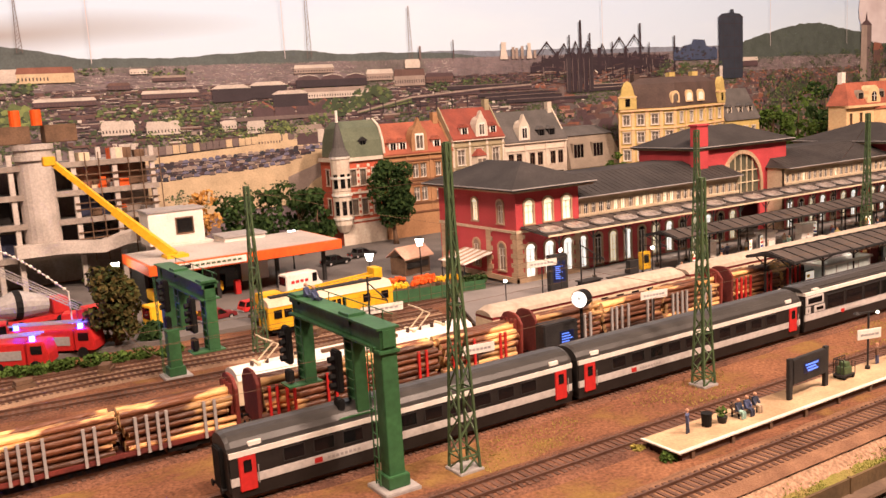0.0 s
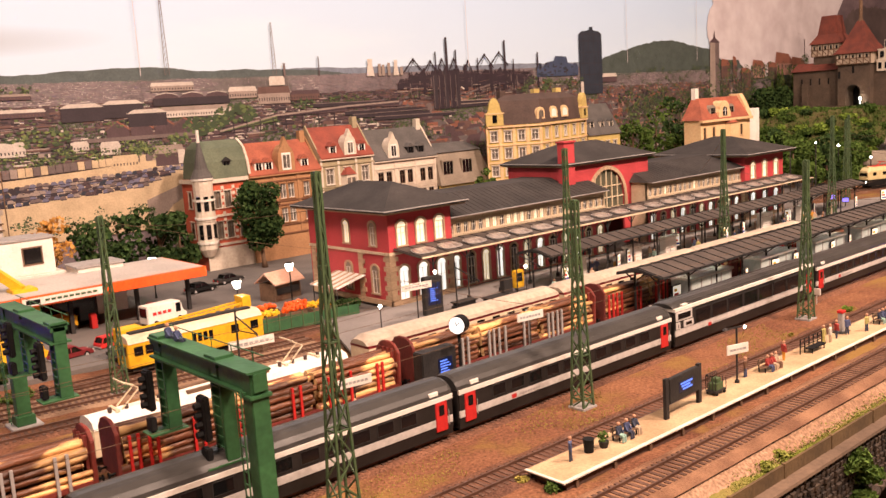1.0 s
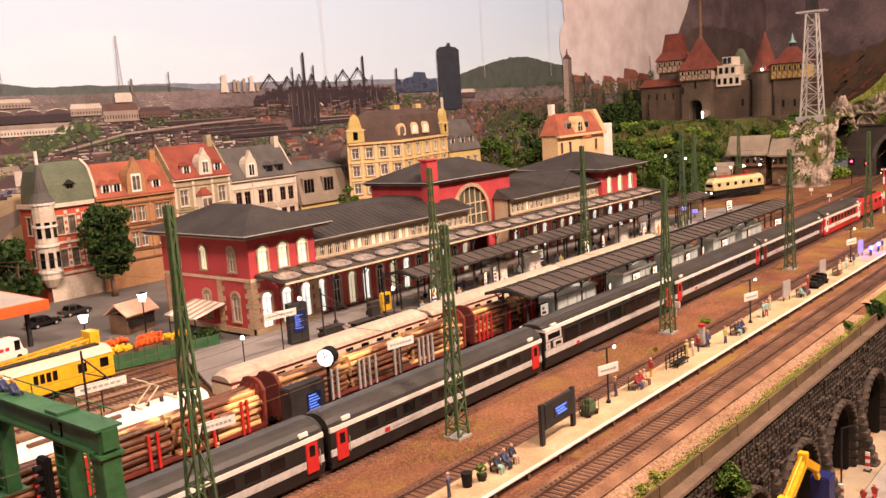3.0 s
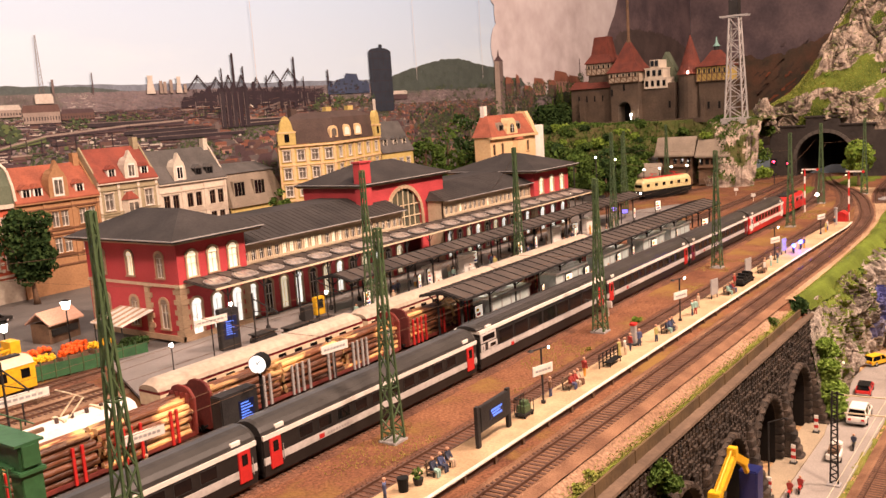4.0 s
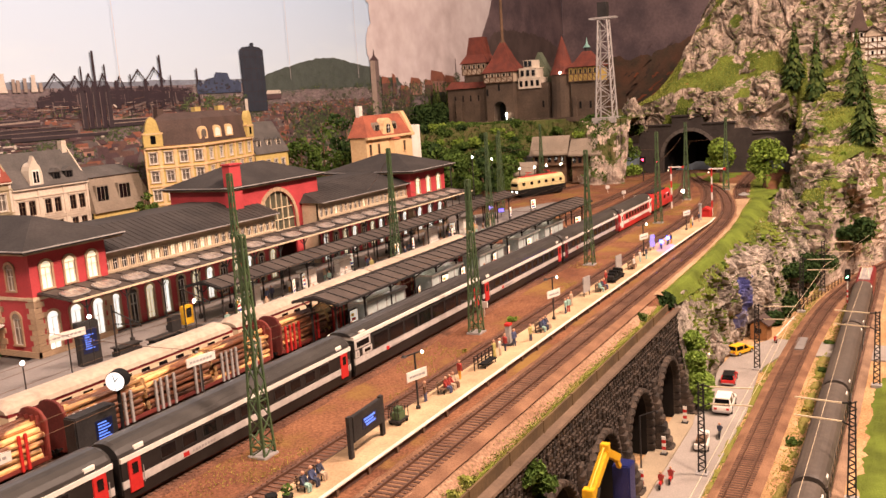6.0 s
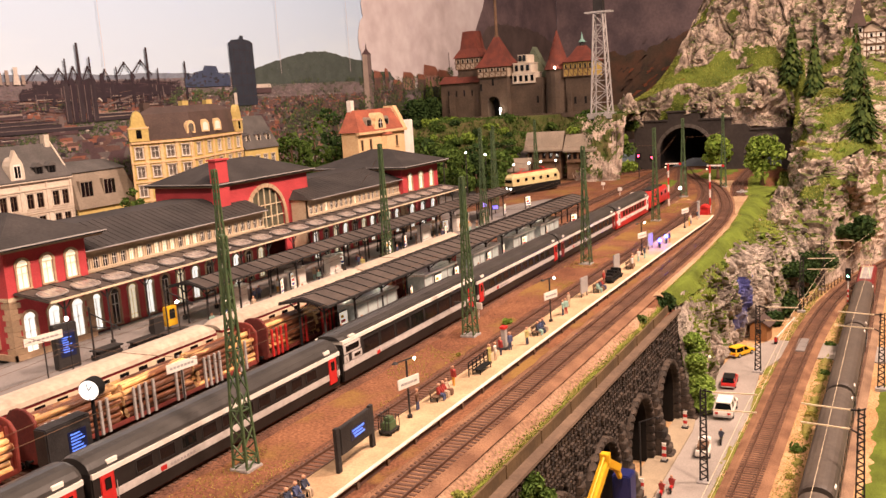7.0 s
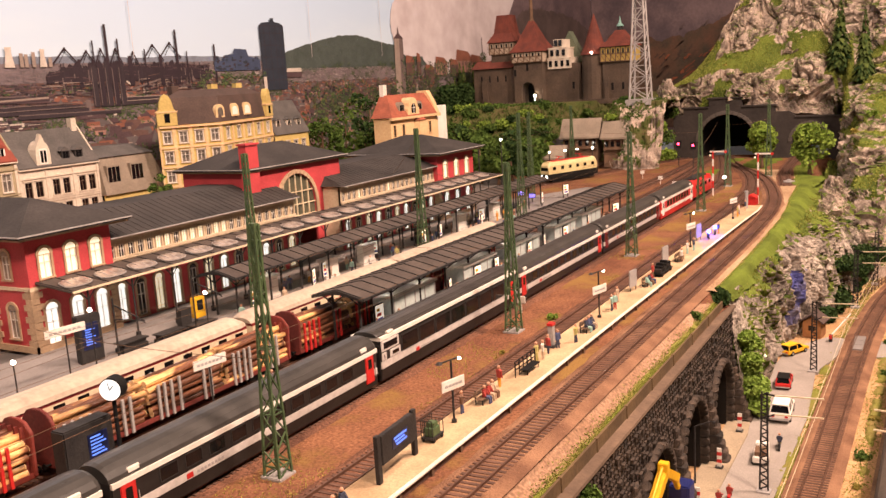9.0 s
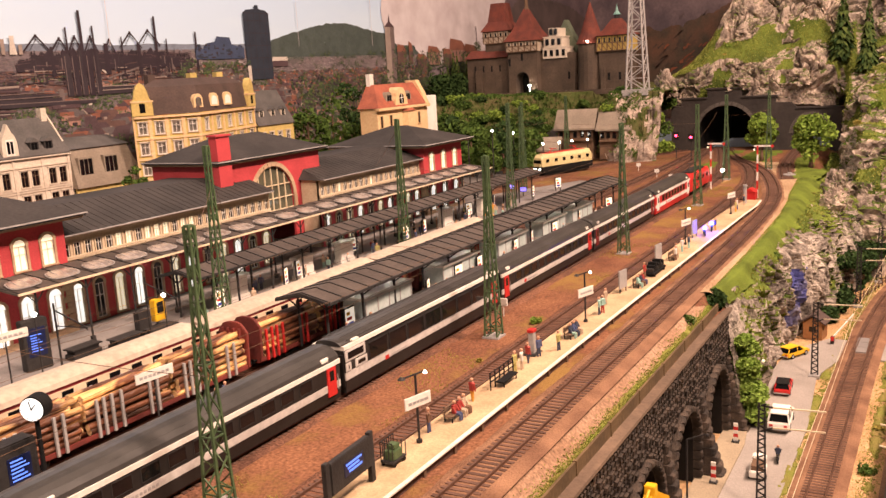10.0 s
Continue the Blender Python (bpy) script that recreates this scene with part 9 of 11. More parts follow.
for x in (-8, 8):
    pg = part("pantograph", MB().bar((x - 1.4, -1.2, 6.4), (x - 1.4, 1.2, 6.4), 0.1), "cream", pc, "pale folding pantograph")
    for s in (-0.6, 0.6):
        part("lower_arm", MB().bar((x - 1.6, s, 4.2), (x, s, 5.6), 0.1), "cream", pg)
        part("upper_arm", MB().bar((x, s, 5.6), (x - 1.4, 0, 6.4), 0.08), "cream", pg)
    for x_ in (x - 2.05, x + 1.45):
        part("base_bar", MB().box(x_ - 0.15, -0.9, 4.1, x_ + 0.15, 0.9, 4.3), "cream", pg)
    for k in range(4):
        part("insulator", MB().cyl((x - 2.6 + k * 1.4, -0.5, 4.05), (x - 2.6 + k * 1.4, -0.5, 4.55), 0.18, n=8), "brownroof", pc)
for y in (-0.8, 0.8):
    part("roof_board", MB().box(-4, y - 0.2, 3.95, 4, y + 0.2, 4.3), "wood", pc)
bogie(pc, -8)
bogie(pc, 8)

# ---- filling station with an orange roof ----
fs = thing("filling_station", "filling station with a long orange canopy roof", "filling station", (33.0, 114.5, 0.55))
part("canopy", MB().box(0, 0, 4.9, 28.4, 15, 6.3), "orange", fs, bevel=0.06)
part("canopy_top", MB().box(0.4, 0.4, 6.3, 28.0, 14.6, 6.36), mat("roof_felt", (0.50, 0.45, 0.41), (0.40, 0.36, 0.33), 14, 0.9, fine=300), fs)
sg = part("sign", MB().box(3.5, -0.14, 5.15, 13.5, 0.0, 6.1), "white", fs, "white sign board")
part("sign_mark", MB().box(3.9, -0.18, 5.35, 5.6, -0.14, 5.9), "black", sg)
for i in range(9):
    part("sign_mark", MB().box(6.2 + i * 0.75, -0.17, 5.5, 6.75 + i * 0.75, -0.14, 5.78), "green", sg)
for x in (1.5, 10, 19, 26.5):
    part("pillar", MB().box(x - 0.25, 2.5, 0, x + 0.25, 3.0, 4.9), "dark", fs)
part("shop", MB().box(1, 7, 0, 15, 14.5, 4.9), "dark", fs)
part("shop_front", MB().box(1.5, 6.85, 0.6, 14.5, 7.0, 4.0), "glass", fs)
for x in (5, 13, 21):
    part("pump", MB().box(x - 0.4, 3.0, 0, x + 0.4, 4.0, 2.0), "red", fs, bevel=0.06)


def van(label, x, y, z, rz, material, L=5.2, w=2.1, h=2.3, name="van", cab=0.32, cat="van"):
    v = thing(name, label, cat, (x, y, z), rz)
    part("body", MB().ext([(-L / 2, 0.35), (L / 2, 0.35), (L / 2, 1.1), (L / 2 - 0.5, 1.3), (L / 2 - 0.9, h), (-L / 2, h)], -w / 2, w / 2, "y"), material, v, bevel=0.1)
    for s in (-1, 1):
        part("side_window", MB().box(L / 2 - 1.7, s * w / 2 - 0.03, 1.3, L / 2 - 0.95, s * w / 2 + 0.03, h - 0.25), "glass", v)
        for xx in (-L * 0.3, L * 0.3):
            part("wheel", MB().cyl((xx, s * (w / 2 - 0.1), 0.38), (xx, s * (w / 2 + 0.04), 0.38), 0.38, n=12), "black", v)
        part("headlight", MB().box(L / 2 - 0.03, s * 0.7 - 0.15, 0.8, L / 2 + 0.05, s * 0.7 + 0.15, 1.0), "white", v)
    part("windscreen", MB().ext([(L / 2 - 0.48, 1.36), (L / 2 - 0.85, h - 0.12), (L / 2 - 0.8, h - 0.12), (L / 2 - 0.43, 1.36)], -w / 2 + 0.2, w / 2 - 0.2, "y"), "glass", v)
    part("rear_window", MB().box(-L / 2 - 0.03, -w / 2 + 0.25, 1.3, -L / 2 + 0.03, w / 2 - 0.25, h - 0.25), "glass", v)
    return v


wv = van("white delivery van with red lettering bars", 53.5, 112.5, 0.55, 8, "white", 6.0, 2.2, 2.8)
for i in range(4):
    part("letter_mark", MB().box(-2.2 + i * 0.75, -1.15, 1.5, -1.7 + i * 0.75, -1.1, 1.9), "red", wv)


def car(label, x, y, z, rz, material, L=4.9, w=1.95, estate=True, top=None, group="cars"):
    c = thing("car", label, "car", (x, y, z), rz, group=group)
    part("body", MB().ext([(-L / 2, 0.3), (L / 2, 0.3), (L / 2 + 0.05, 0.62), (L / 2 - 0.1, 0.85), (L * 0.2, 0.95), (-L / 2, 0.95), (-L / 2 - 0.06, 0.6)], -w / 2, w / 2, "y"), material, c, bevel=0.1)
    b = -L / 2 + (0.12 if estate else 0.9)
    part("cabin", MB().loft([[(b, -w / 2 + 0.06, 0.93), (L * 0.22, -w / 2 + 0.06, 0.93), (L * 0.22, w / 2 - 0.06, 0.93), (b, w / 2 - 0.06, 0.93)], [(b + 0.3, -w / 2 + 0.22, 1.5), (L * 0.06, -w / 2 + 0.22, 1.5), (L * 0.06, w / 2 - 0.22, 1.5), (b + 0.3, w / 2 - 0.22, 1.5)]]), "glass", c)
    part("roof", MB().box(b + 0.22, -w / 2 + 0.18, 1.5, L * 0.09, w / 2 - 0.18, 1.6), top or material, c, bevel=0.05)
    for s in (-1, 1):
        for xa, xb in ((b + 0.02, b + 0.28), (-0.35, -0.3), (L * 0.215, L * 0.075)):
            part("pillar", MB().bar((xa, s * (w / 2 - 0.06), 0.93), (xb, s * (w / 2 - 0.2), 1.52), 0.12), material, c)
    for s in (-1, 1):
        for xx in (-L * 0.3, L * 0.31):
            wl = part("wheel", MB().cyl((xx, s * (w / 2 - 0.15), 0.36), (xx, s * (w / 2 + 0.03), 0.36), 0.36, n=14), "black", c)
            part("rim", MB().cyl((xx, s * (w / 2 + 0.03), 0.36), (xx, s * (w / 2 + 0.05), 0.36), 0.2, n=10), "grey", wl)
        part("tail_light", MB().box(-L / 2 - 0.09, s * (w / 2 - 0.35) - 0.15, 0.6, -L / 2, s * (w / 2 - 0.35) + 0.15, 0.78), "red", c)
        part("headlight", MB().box(L / 2, s * (w / 2 - 0.35) - 0.15, 0.55, L / 2 + 0.08, s * (w / 2 - 0.35) + 0.15, 0.75), "white", c)
    part("bumper", MB().box(-L / 2 - 0.14, -w / 2 + 0.1, 0.35, -L / 2 - 0.02, w / 2 - 0.1, 0.5), "grey", c)
    part("bumper", MB().box(L / 2 + 0.02, -w / 2 + 0.1, 0.35, L / 2 + 0.14, w / 2 - 0.1, 0.5), "grey", c)
    return c


car("dark parked saloon on the street", 66.5, 128, 0.55, 5, "black", estate=False)
car("dark parked saloon near the trees", 73.0, 131, 0.55, 5, "dark", estate=False)
car("red parked car by the filling station", 44.5, 106.5, 0.3, 10, "red")
car("red parked car at the siding", 38.5, 105.0, 0.3, 10, "wine")

M.update(concrete=mat("concrete", (0.56, 0.50, 0.45), (0.43, 0.38, 0.34), 25, 0.85, fine=300), plaster_grey=mat("plaster_grey", (0.34, 0.29, 0.25), (0.25, 0.21, 0.18), 30, 0.9), navy=mat("navy", (0.045, 0.05, 0.10), (0.03, 0.035, 0.07), 30, 0.7), brick_dull=mat("brick_dull", (0.36, 0.17, 0.11), (0.26, 0.12, 0.08), 40, 0.9))
# ---- unfinished concrete car park with a tower ----
cp_ = thing("car_park_shell", "unfinished concrete frame building with open floors", "construction site", (18.0, 143.0, 0.55))
for z in (5.2, 10.2, 14.6, 19.0):
    part("floor_slab", MB().box(0, 0, z, 25, 12, z + 0.6), "grey", cp_)
for x in (0.4, 3.4, 12.3, 18.5, 24.4):
    for y in (0.4, 11.4):
        part("column", MB().box(x - 0.38, y - 0.4, 0, x + 0.38, y + 0.4, 21.4), "concrete", cp_, bevel=0.05)
part("back_wall", MB().box(0, 8.0, 0, 25, 8.4, 19), "plaster_grey", cp_)
for k, (x, z, w, m_) in enumerate(((0.6, 5.9, 2.6, "navy"), (12.8, 10.9, 5.2, "navy"), (12.8, 15.3, 5.4, "brick_dull"), (19.0, 15.3, 5.0, "wood"), (19.0, 10.9, 5.0, "plaster_grey"), (12.8, 5.9, 4.5, "dark"), (19, 5.9, 4.4, "wood"), (0.6, 10.9, 2.4, "dark"), (15.2, 12.0, 2.0, "cream"))):
    part("infill_panel", MB().box(x, 2.6 + 0.05 * k, z, x + w, 3.2 + 0.05 * k, z + 3.4), m_, cp_)
for z in (5.2, 10.2, 14.6, 19.0):
    part("slab_edge", MB().box(-0.1, -0.25, z - 0.1, 25.1, -0.01, z + 0.75), "plaster_grey", cp_)
for x in (14, 16, 20.5, 22.5, 25.4):
    part("scaffold_pole", MB().cyl((x, -0.7, 4.0), (x, -0.7, 21.0), 0.09, n=6), "wood", cp_)
part("stair_tower", MB().cyl((7.0, 1.2, 7.5), (7.0, 1.2, 22.0), 2.7, n=20), "concrete", cp_, "round pale concrete tower")
part("tower_ring", MB().cyl((7.0, 1.2, 20.4), (7.0, 1.2, 21.2), 3.1, n=20).cyl((7.0, 1.2, 22.0), (7.0, 1.2, 22.8), 3.0, n=20), "concrete", cp_)
part("ramp", MB().loft([[(x, -2.6, z), (x, 0.2, z), (x, 0.2, z + 1.8), (x, -2.6, z + 1.8)] for x, z in ((2.5, 6.0), (9, 6.0), (15, 5.4), (20, 6.6))]), "concrete", cp_, "pale ramp parapet")
for z in (7.6, 12.2, 16.6):
    part("scaffold_rail", MB().bar((12, -0.2, z), (25, -0.2, z), 0.18).bar((12, -0.2, z + 1.0), (25, -0.2, z + 1.0), 0.18), "wood", cp_)
rnd = random.Random(17)
for k in range(26):
    x, z = rnd.uniform(12.5, 24), rnd.choice([5.8, 10.8, 15.2, 19.6])
    part("formwork", MB().box(x, rnd.uniform(0.2, 3), z, x + rnd.uniform(0.8, 2.2), 3.4, z + rnd.uniform(0.5, 1.8)), rnd.choice(["orange", "wood", "grey", "cream", "wood"]), cp_)
for x, y in ((4.5, 2), (11.2, 2)):
    part("timber_bundle", MB().box(x - 2.2, y - 1.5, 22.9, x + 2.4, y + 3, 25.6), "wood", cp_, "brown bundle of timber", bevel=0.08)
for x in (5.2, 8.2):
    part("orange_barrel", MB().cyl((x, 2, 25.6), (x, 2, 28.0), 0.8, n=12), "orange", cp_)
sc_ = thing("site_cabin", "white two-storey site cabin beside the concrete frame", "cabin", (37.6, 130.0, 0.55))
part("lower_storey", MB().box(0.6, 0, 0, 9.6, 6, 6.6), "white", sc_, bevel=0.08)
part("upper_storey", MB().box(0, 0.6, 6.6, 8.4, 6, 11.6), "white", sc_, bevel=0.08)
part("roof_edge", MB().box(-0.2, 0.4, 11.6, 8.6, 6.2, 11.9), "grey", sc_)
part("window", MB().box(4.2, 0.52, 8.2, 6.6, 0.6, 10.4), "glass", sc_)
part("window_frame", MB().box(4.0, 0.5, 8.0, 6.8, 0.58, 8.2).box(4.0, 0.5, 10.4, 6.8, 0.58, 10.6).box(4.0, 0.5, 8.2, 4.2, 0.58, 10.4).box(6.6, 0.5, 8.2, 6.8, 0.58, 10.4), "wood", sc_)
st_ = thing("store", "low white store with a flat roof in the yard", "store", (47.6, 126.5, 0.55))
part("wall", MB().box(0, 0, 0, 6.6, 5, 7.0), "white", st_, bevel=0.08)
part("roof", MB().box(-0.2, -0.2, 7.0, 6.8, 5.2, 7.3), "grey", st_)

# telescopic crane
tc = thing("mobile_crane", "yellow mobile crane with a long telescopic boom", "crane", (38.0, 119.5, 0.55))
part("boom", MB().bar((0, 0, 6.6), (-6.5, 4.3, 13.3), 1.0, 1.1), "yellow", tc)
part("boom_inner", MB().bar((-6.4, 4.2, 13.2), (-13.0, 8.6, 20.5), 0.7, 0.75), "yellow", tc)
part("boom_head", MB().box(-14.2, 8.0, 20.0, -12.6, 9.4, 21.3), "yellow", tc, bevel=0.1)
part("carrier", MB().box(-4, -1.5, 0.8, 6, 1.8, 2.2).box(-1.5, -1.4, 2.2, 1.6, 1.6, 6.8), "yellow", tc, bevel=0.1)
for x in (-3, -1, 3, 5):
    part("wheel", MB().cyl((x, -1.7, 0.7), (x, 1.9, 0.7), 0.7, n=12), "black", tc)

# fire engine, yellow truck, flower stalls, fence
fe = thing("fire_engine", "red fire engine with flashing blue lights", "fire engine", (18.9, 103.4, 0.1), -37)
part("body", MB().box(-4.5, -1.4, 0.7, 3.0, 1.4, 3.2), "red", fe, bevel=0.12)
part("cab", MB().ext([(3.1, 0.7), (5.4, 0.7), (5.4, 1.8), (5.0, 3.2), (3.1, 3.2)], -1.4, 1.4, "y"), "red", fe, bevel=0.1)
part("cab_window", MB().box(3.6, -1.44, 1.9, 4.8, -1.4, 2.8), "glass", fe)
part("side_panel", MB().box(-4.2, -1.46, 1.4, 2.6, -1.4, 2.4), "grey", fe)
part("ladder", MB().bar((-5, -0.5, 3.6), (4.5, -0.5, 3.9), 0.2).bar((-5, 0.5, 3.6), (4.5, 0.5, 3.9), 0.2), "grey", fe)
for x in (-3, 0, 4):
    for s in (-1, 1):
        part("wheel", MB().cyl((x, s * 1.2, 0.6), (x, s * 1.48, 0.6), 0.6, n=12), "black", fe)
for x in (3.6, -4.0):
    part("blue_light", MB().cyl((x, -0.6, 3.2), (x, -0.6, 3.7), 0.3, n=10), "blue_glow", fe)
f2 = again(fe, 13.2, 100.6, 0.1, -30)
turn = lambda x, y: (math.cos(radians(37)) * (x - 18.9) - math.sin(radians(37)) * (y - 103.4), math.sin(radians(37)) * (x - 18.9) + math.cos(radians(37)) * (y - 103.4))
(ax, ay), (bx, by) = turn(22.3, 104.0), turn(11.0, 104.0)
lad = MB()
for q in (-0.35, 0.35):
    lad.bar((ax, ay + q, 4.6), (bx, by + q, 12.4), 0.14).bar((ax, ay + q, 5.2), (bx, by + q, 13.0), 0.10)
for k in range(26):
    t = k / 25
    lad.bar((lerp(ax, bx, t), lerp(ay, by, t) - 0.35, lerp(4.6, 12.4, t)), (lerp(ax, bx, t), lerp(ay, by, t) + 0.35, lerp(4.6, 12.4, t)), 0.09)
part("raised_ladder", lad, "grey", fe, "long raised grey ladder")
part("turntable", MB().cyl((ax, ay, 3.0), (ax, ay, 4.7), 0.6, n=12), "red", fe)
jet = MB()
for k in range(34):
    t = k / 33
    x, z = lerp(21.2, 8.0, t), 7.0 + 6.9 * math.sin(math.pi * 0.62 * t)
    jet.ball((x, 104.2, z), 0.20 if k % 2 else 0.12, 8, 5)
    if k:
        jet.cyl((xp, 104.2, zp), (x, 104.2, z), 0.05, n=5)
    xp, zp = x, z
jet.cyl((21.2, 104.2, 7.0), (21.2, 104.2, 0.2), 0.09, n=6)
solo("water_jet", jet, "white", "white beaded arc of a water jet on a thin stem", "water jet")
for x, y, rz, L_ in ((24.5, 111.0, -20, 6.5), (27.0, 114.0, 10, 6.0), (12.5, 112.5, -8, 7.0)):
    van("red fire service van", x, y, 0.3, rz, "red", L_, 2.3, 2.8)
mx = thing("mixer_truck", "red truck with a dark mixing drum", "truck", (18.6, 119.0, 0.55), 8)
part("chassis", MB().box(-4.5, -1.3, 0.7, 4.5, 1.3, 1.3), "red", mx)
part("cab", MB().box(2.6, -1.3, 1.3, 4.6, 1.3, 3.4), "red", mx, bevel=0.12)
part("drum", MB().cyl((-4.4, 0, 3.0), (-1.5, 0, 3.2), 1.0, 1.9, n=16).cyl((-1.5, 0, 3.2), (2.2, 0, 2.7), 1.9, 1.2, n=16), "grey", mx, "large grey mixing drum")
part("drum_band", MB().cyl((-1.9, 0, 3.17), (-1.1, 0, 3.15), 1.95, n=16), "black", mx)
for x in (-3.2, -1.6, 3.4):
    part("wheel", MB().cyl((x, -1.45, 0.6), (x, 1.45, 0.6), 0.6, n=12), "black", mx)
yt2 = van("yellow parked truck behind the trees", 33.5, 108.0, 0.2, 12, "yellow", 6.5, 2.4, 3.0, "truck", cat="truck")
rnd = random.Random(31)
for k, (x, y, m) in enumerate(((60.5, 103.5, "red"), (64.5, 104.5, "orange"), (68.5, 103.0, "orange"), (66.5, 100.5, "orange"), (62.5, 100.8, "yellow"), (70.5, 100.2, "yellow"))):
    st = thing("flower_stall", "market stall heaped with red, orange and yellow flowers", "stall", (x, y, 0.2), rnd.uniform(-10, 25), group="flower stalls")
    part("trestle", MB().box(-1.7, -0.9, 0.2, 1.7, 0.9, 0.9), "wood", st)
    fl = MB()
    for _ in range(60):
        fl.ball((rnd.uniform(-1.6, 1.6), rnd.uniform(-0.8, 0.8), 1.0 + rnd.uniform(0, 0.5)), rnd.uniform(0.16, 0.3), 5, 3)
    part("flower_bed", fl, m, st)
gf = thing("mesh_fence", "dark green wire fence round the market", "fence", (0, 0, 0), kind="structure")
for k in range(9):
    x0, y0 = 58.5 + k * 1.55, 96.6 - k * 0.35
    part("fence_panel", MB().bar((x0, y0, 1.0), (x0 + 1.5, y0 - 0.34, 1.0), 0.05, 1.7), mat("mesh", (0.04, 0.13, 0.05), (0.03, 0.09, 0.04), 90, 0.8), gf)
    part("post", MB().cyl((x0, y0, 0), (x0, y0, 2.3), 0.09, n=6), "green", gf)
ks = thing("market_hut", "wooden market hut with a pale pink roof", "kiosk", (71.5, 112.0, 0.55), 12)
part("wall", MB().box(-2.6, -1.6, 0, 2.6, 1.6, 2.6), "wood", ks)
part("roof", MB().ext([(-2.2, 2.5), (0, 4.0), (2.2, 2.5), (2.2, 2.7), (0, 4.25), (-2.2, 2.7)], -3.0, 3.0), mat("pink_roof", (0.62, 0.38, 0.28), (0.5, 0.3, 0.22), 40, 0.8), ks)
part("counter", MB().box(-2.2, -1.75, 1.0, 2.2, -1.6, 1.9), "dark", ks)
aw_ = thing("awning", "striped white awning at the station corner", "awning", (74.3, 100.5, 0.55))
part("cloth", MB().add([(-2.6, -3.2, 3.0), (2.0, -3.6, 4.2), (2.0, 3.4, 4.2), (-2.6, 3.6, 3.0), (-2.6, -3.2, 2.85), (2.0, -3.6, 4.05), (2.0, 3.4, 4.05), (-2.6, 3.6, 2.85)], [(0, 1, 2, 3), (7, 6, 5, 4), (0, 3, 7, 4), (0, 4, 5, 1), (1, 5, 6, 2), (2, 6, 7, 3)]), "white", aw_)
for k in range(5):
    y = -2.8 + k * 1.4
    part("stripe", MB().add([(-2.61, y, 3.01), (2.0, y, 4.21), (2.0, y + 0.6, 4.21), (-2.61, y + 0.6, 3.01), (-2.61, y, 3.03), (2.0, y, 4.23), (2.0, y + 0.6, 4.23), (-2.61, y + 0.6, 3.03)], [(4, 5, 6, 7), (3, 2, 1, 0), (0, 1, 5, 4), (1, 2, 6, 5), (2, 3, 7, 6), (3, 0, 4, 7)]), "stone", aw_)
for y in (-2.8, 3.0):
    part("leg", MB().cyl((-2.4, y, 0), (-2.4, y, 2.9), 0.08, n=6), "dark", aw_)
bush("round dark green bush by the station corner", 72.5, 96.5, 0.5, 1.8, "leaf_dark", 500, 0.28, 201)


def street_lamp(x, y, z, h, label="dark street lamp with a glowing white shade"):
    s = thing("street_lamp", label, "street lamp", (x, y, z), group="street lamps")
    part("post", MB().cyl((0, 0, 0), (0, 0, h), 0.12, 0.08, n=8).cyl((0, 0, 0), (0, 0, 0.8), 0.2, 0.14, n=8), "black", s)
    part("shade", MB().cyl((0, 0, h), (0, 0, h + 1.0), 0.35, 0.62, n=12), "lamp", s)
    part("cap", MB().cyl((0, 0, h + 1.0), (0, 0, h + 1.2), 0.66, 0.2, n=12), "black", s)
    return s


for x, y, h in ((69.2, 105.0, 5.3), (60.9, 105.0, 4.3), (60, 130, 5.5), (31, 125, 5), (52, 128, 6)):
    street_lamp(x, y, 0.5, h)
for x in (22, 14, 45, 50, 55):
    solo("buffer_stop" if x > 40 else "pallet", MB().box(-0.7, -1.0, 0, 0.7, 1.0, 0.5).box(-0.5, -0.8, 0.5, 0.6, 0.9, 0.95), "wood", "small weathered stack of boards by the siding", "pallet", at=(x, 89.5 if x > 40 else 92.0, 0), rz=x * 7, bevel=0.04)


# ---- things on the front platform ----
PZ = 0.73


def bench(x, y, z=PZ, rz=0.0, label="dark slatted platform bench"):
    b = thing("bench", label, "bench", (x, y, z), rz, group="platform benches")
    slat = MB().box(-1.3, -0.07, 0, 1.3, 0.07, 0.07).data("slat", M["wood"])
    for k in range(4):
        piece("slat", slat, b, (0, -0.32 + k * 0.17, 0.48))
    for k in range(3):
        piece("slat", slat, b, (0, 0.36, 0.68 + k * 0.16))
    for xx in (-1.05, 1.05):
        part("leg", MB().bar((xx, -0.3, 0), (xx, -0.3, 0.48), 0.09).bar((xx, 0.34, 0), (xx, 0.38, 1.15), 0.09).bar((xx, -0.3, 0.46), (xx, 0.34, 0.46), 0.08), "black", b)
    return b


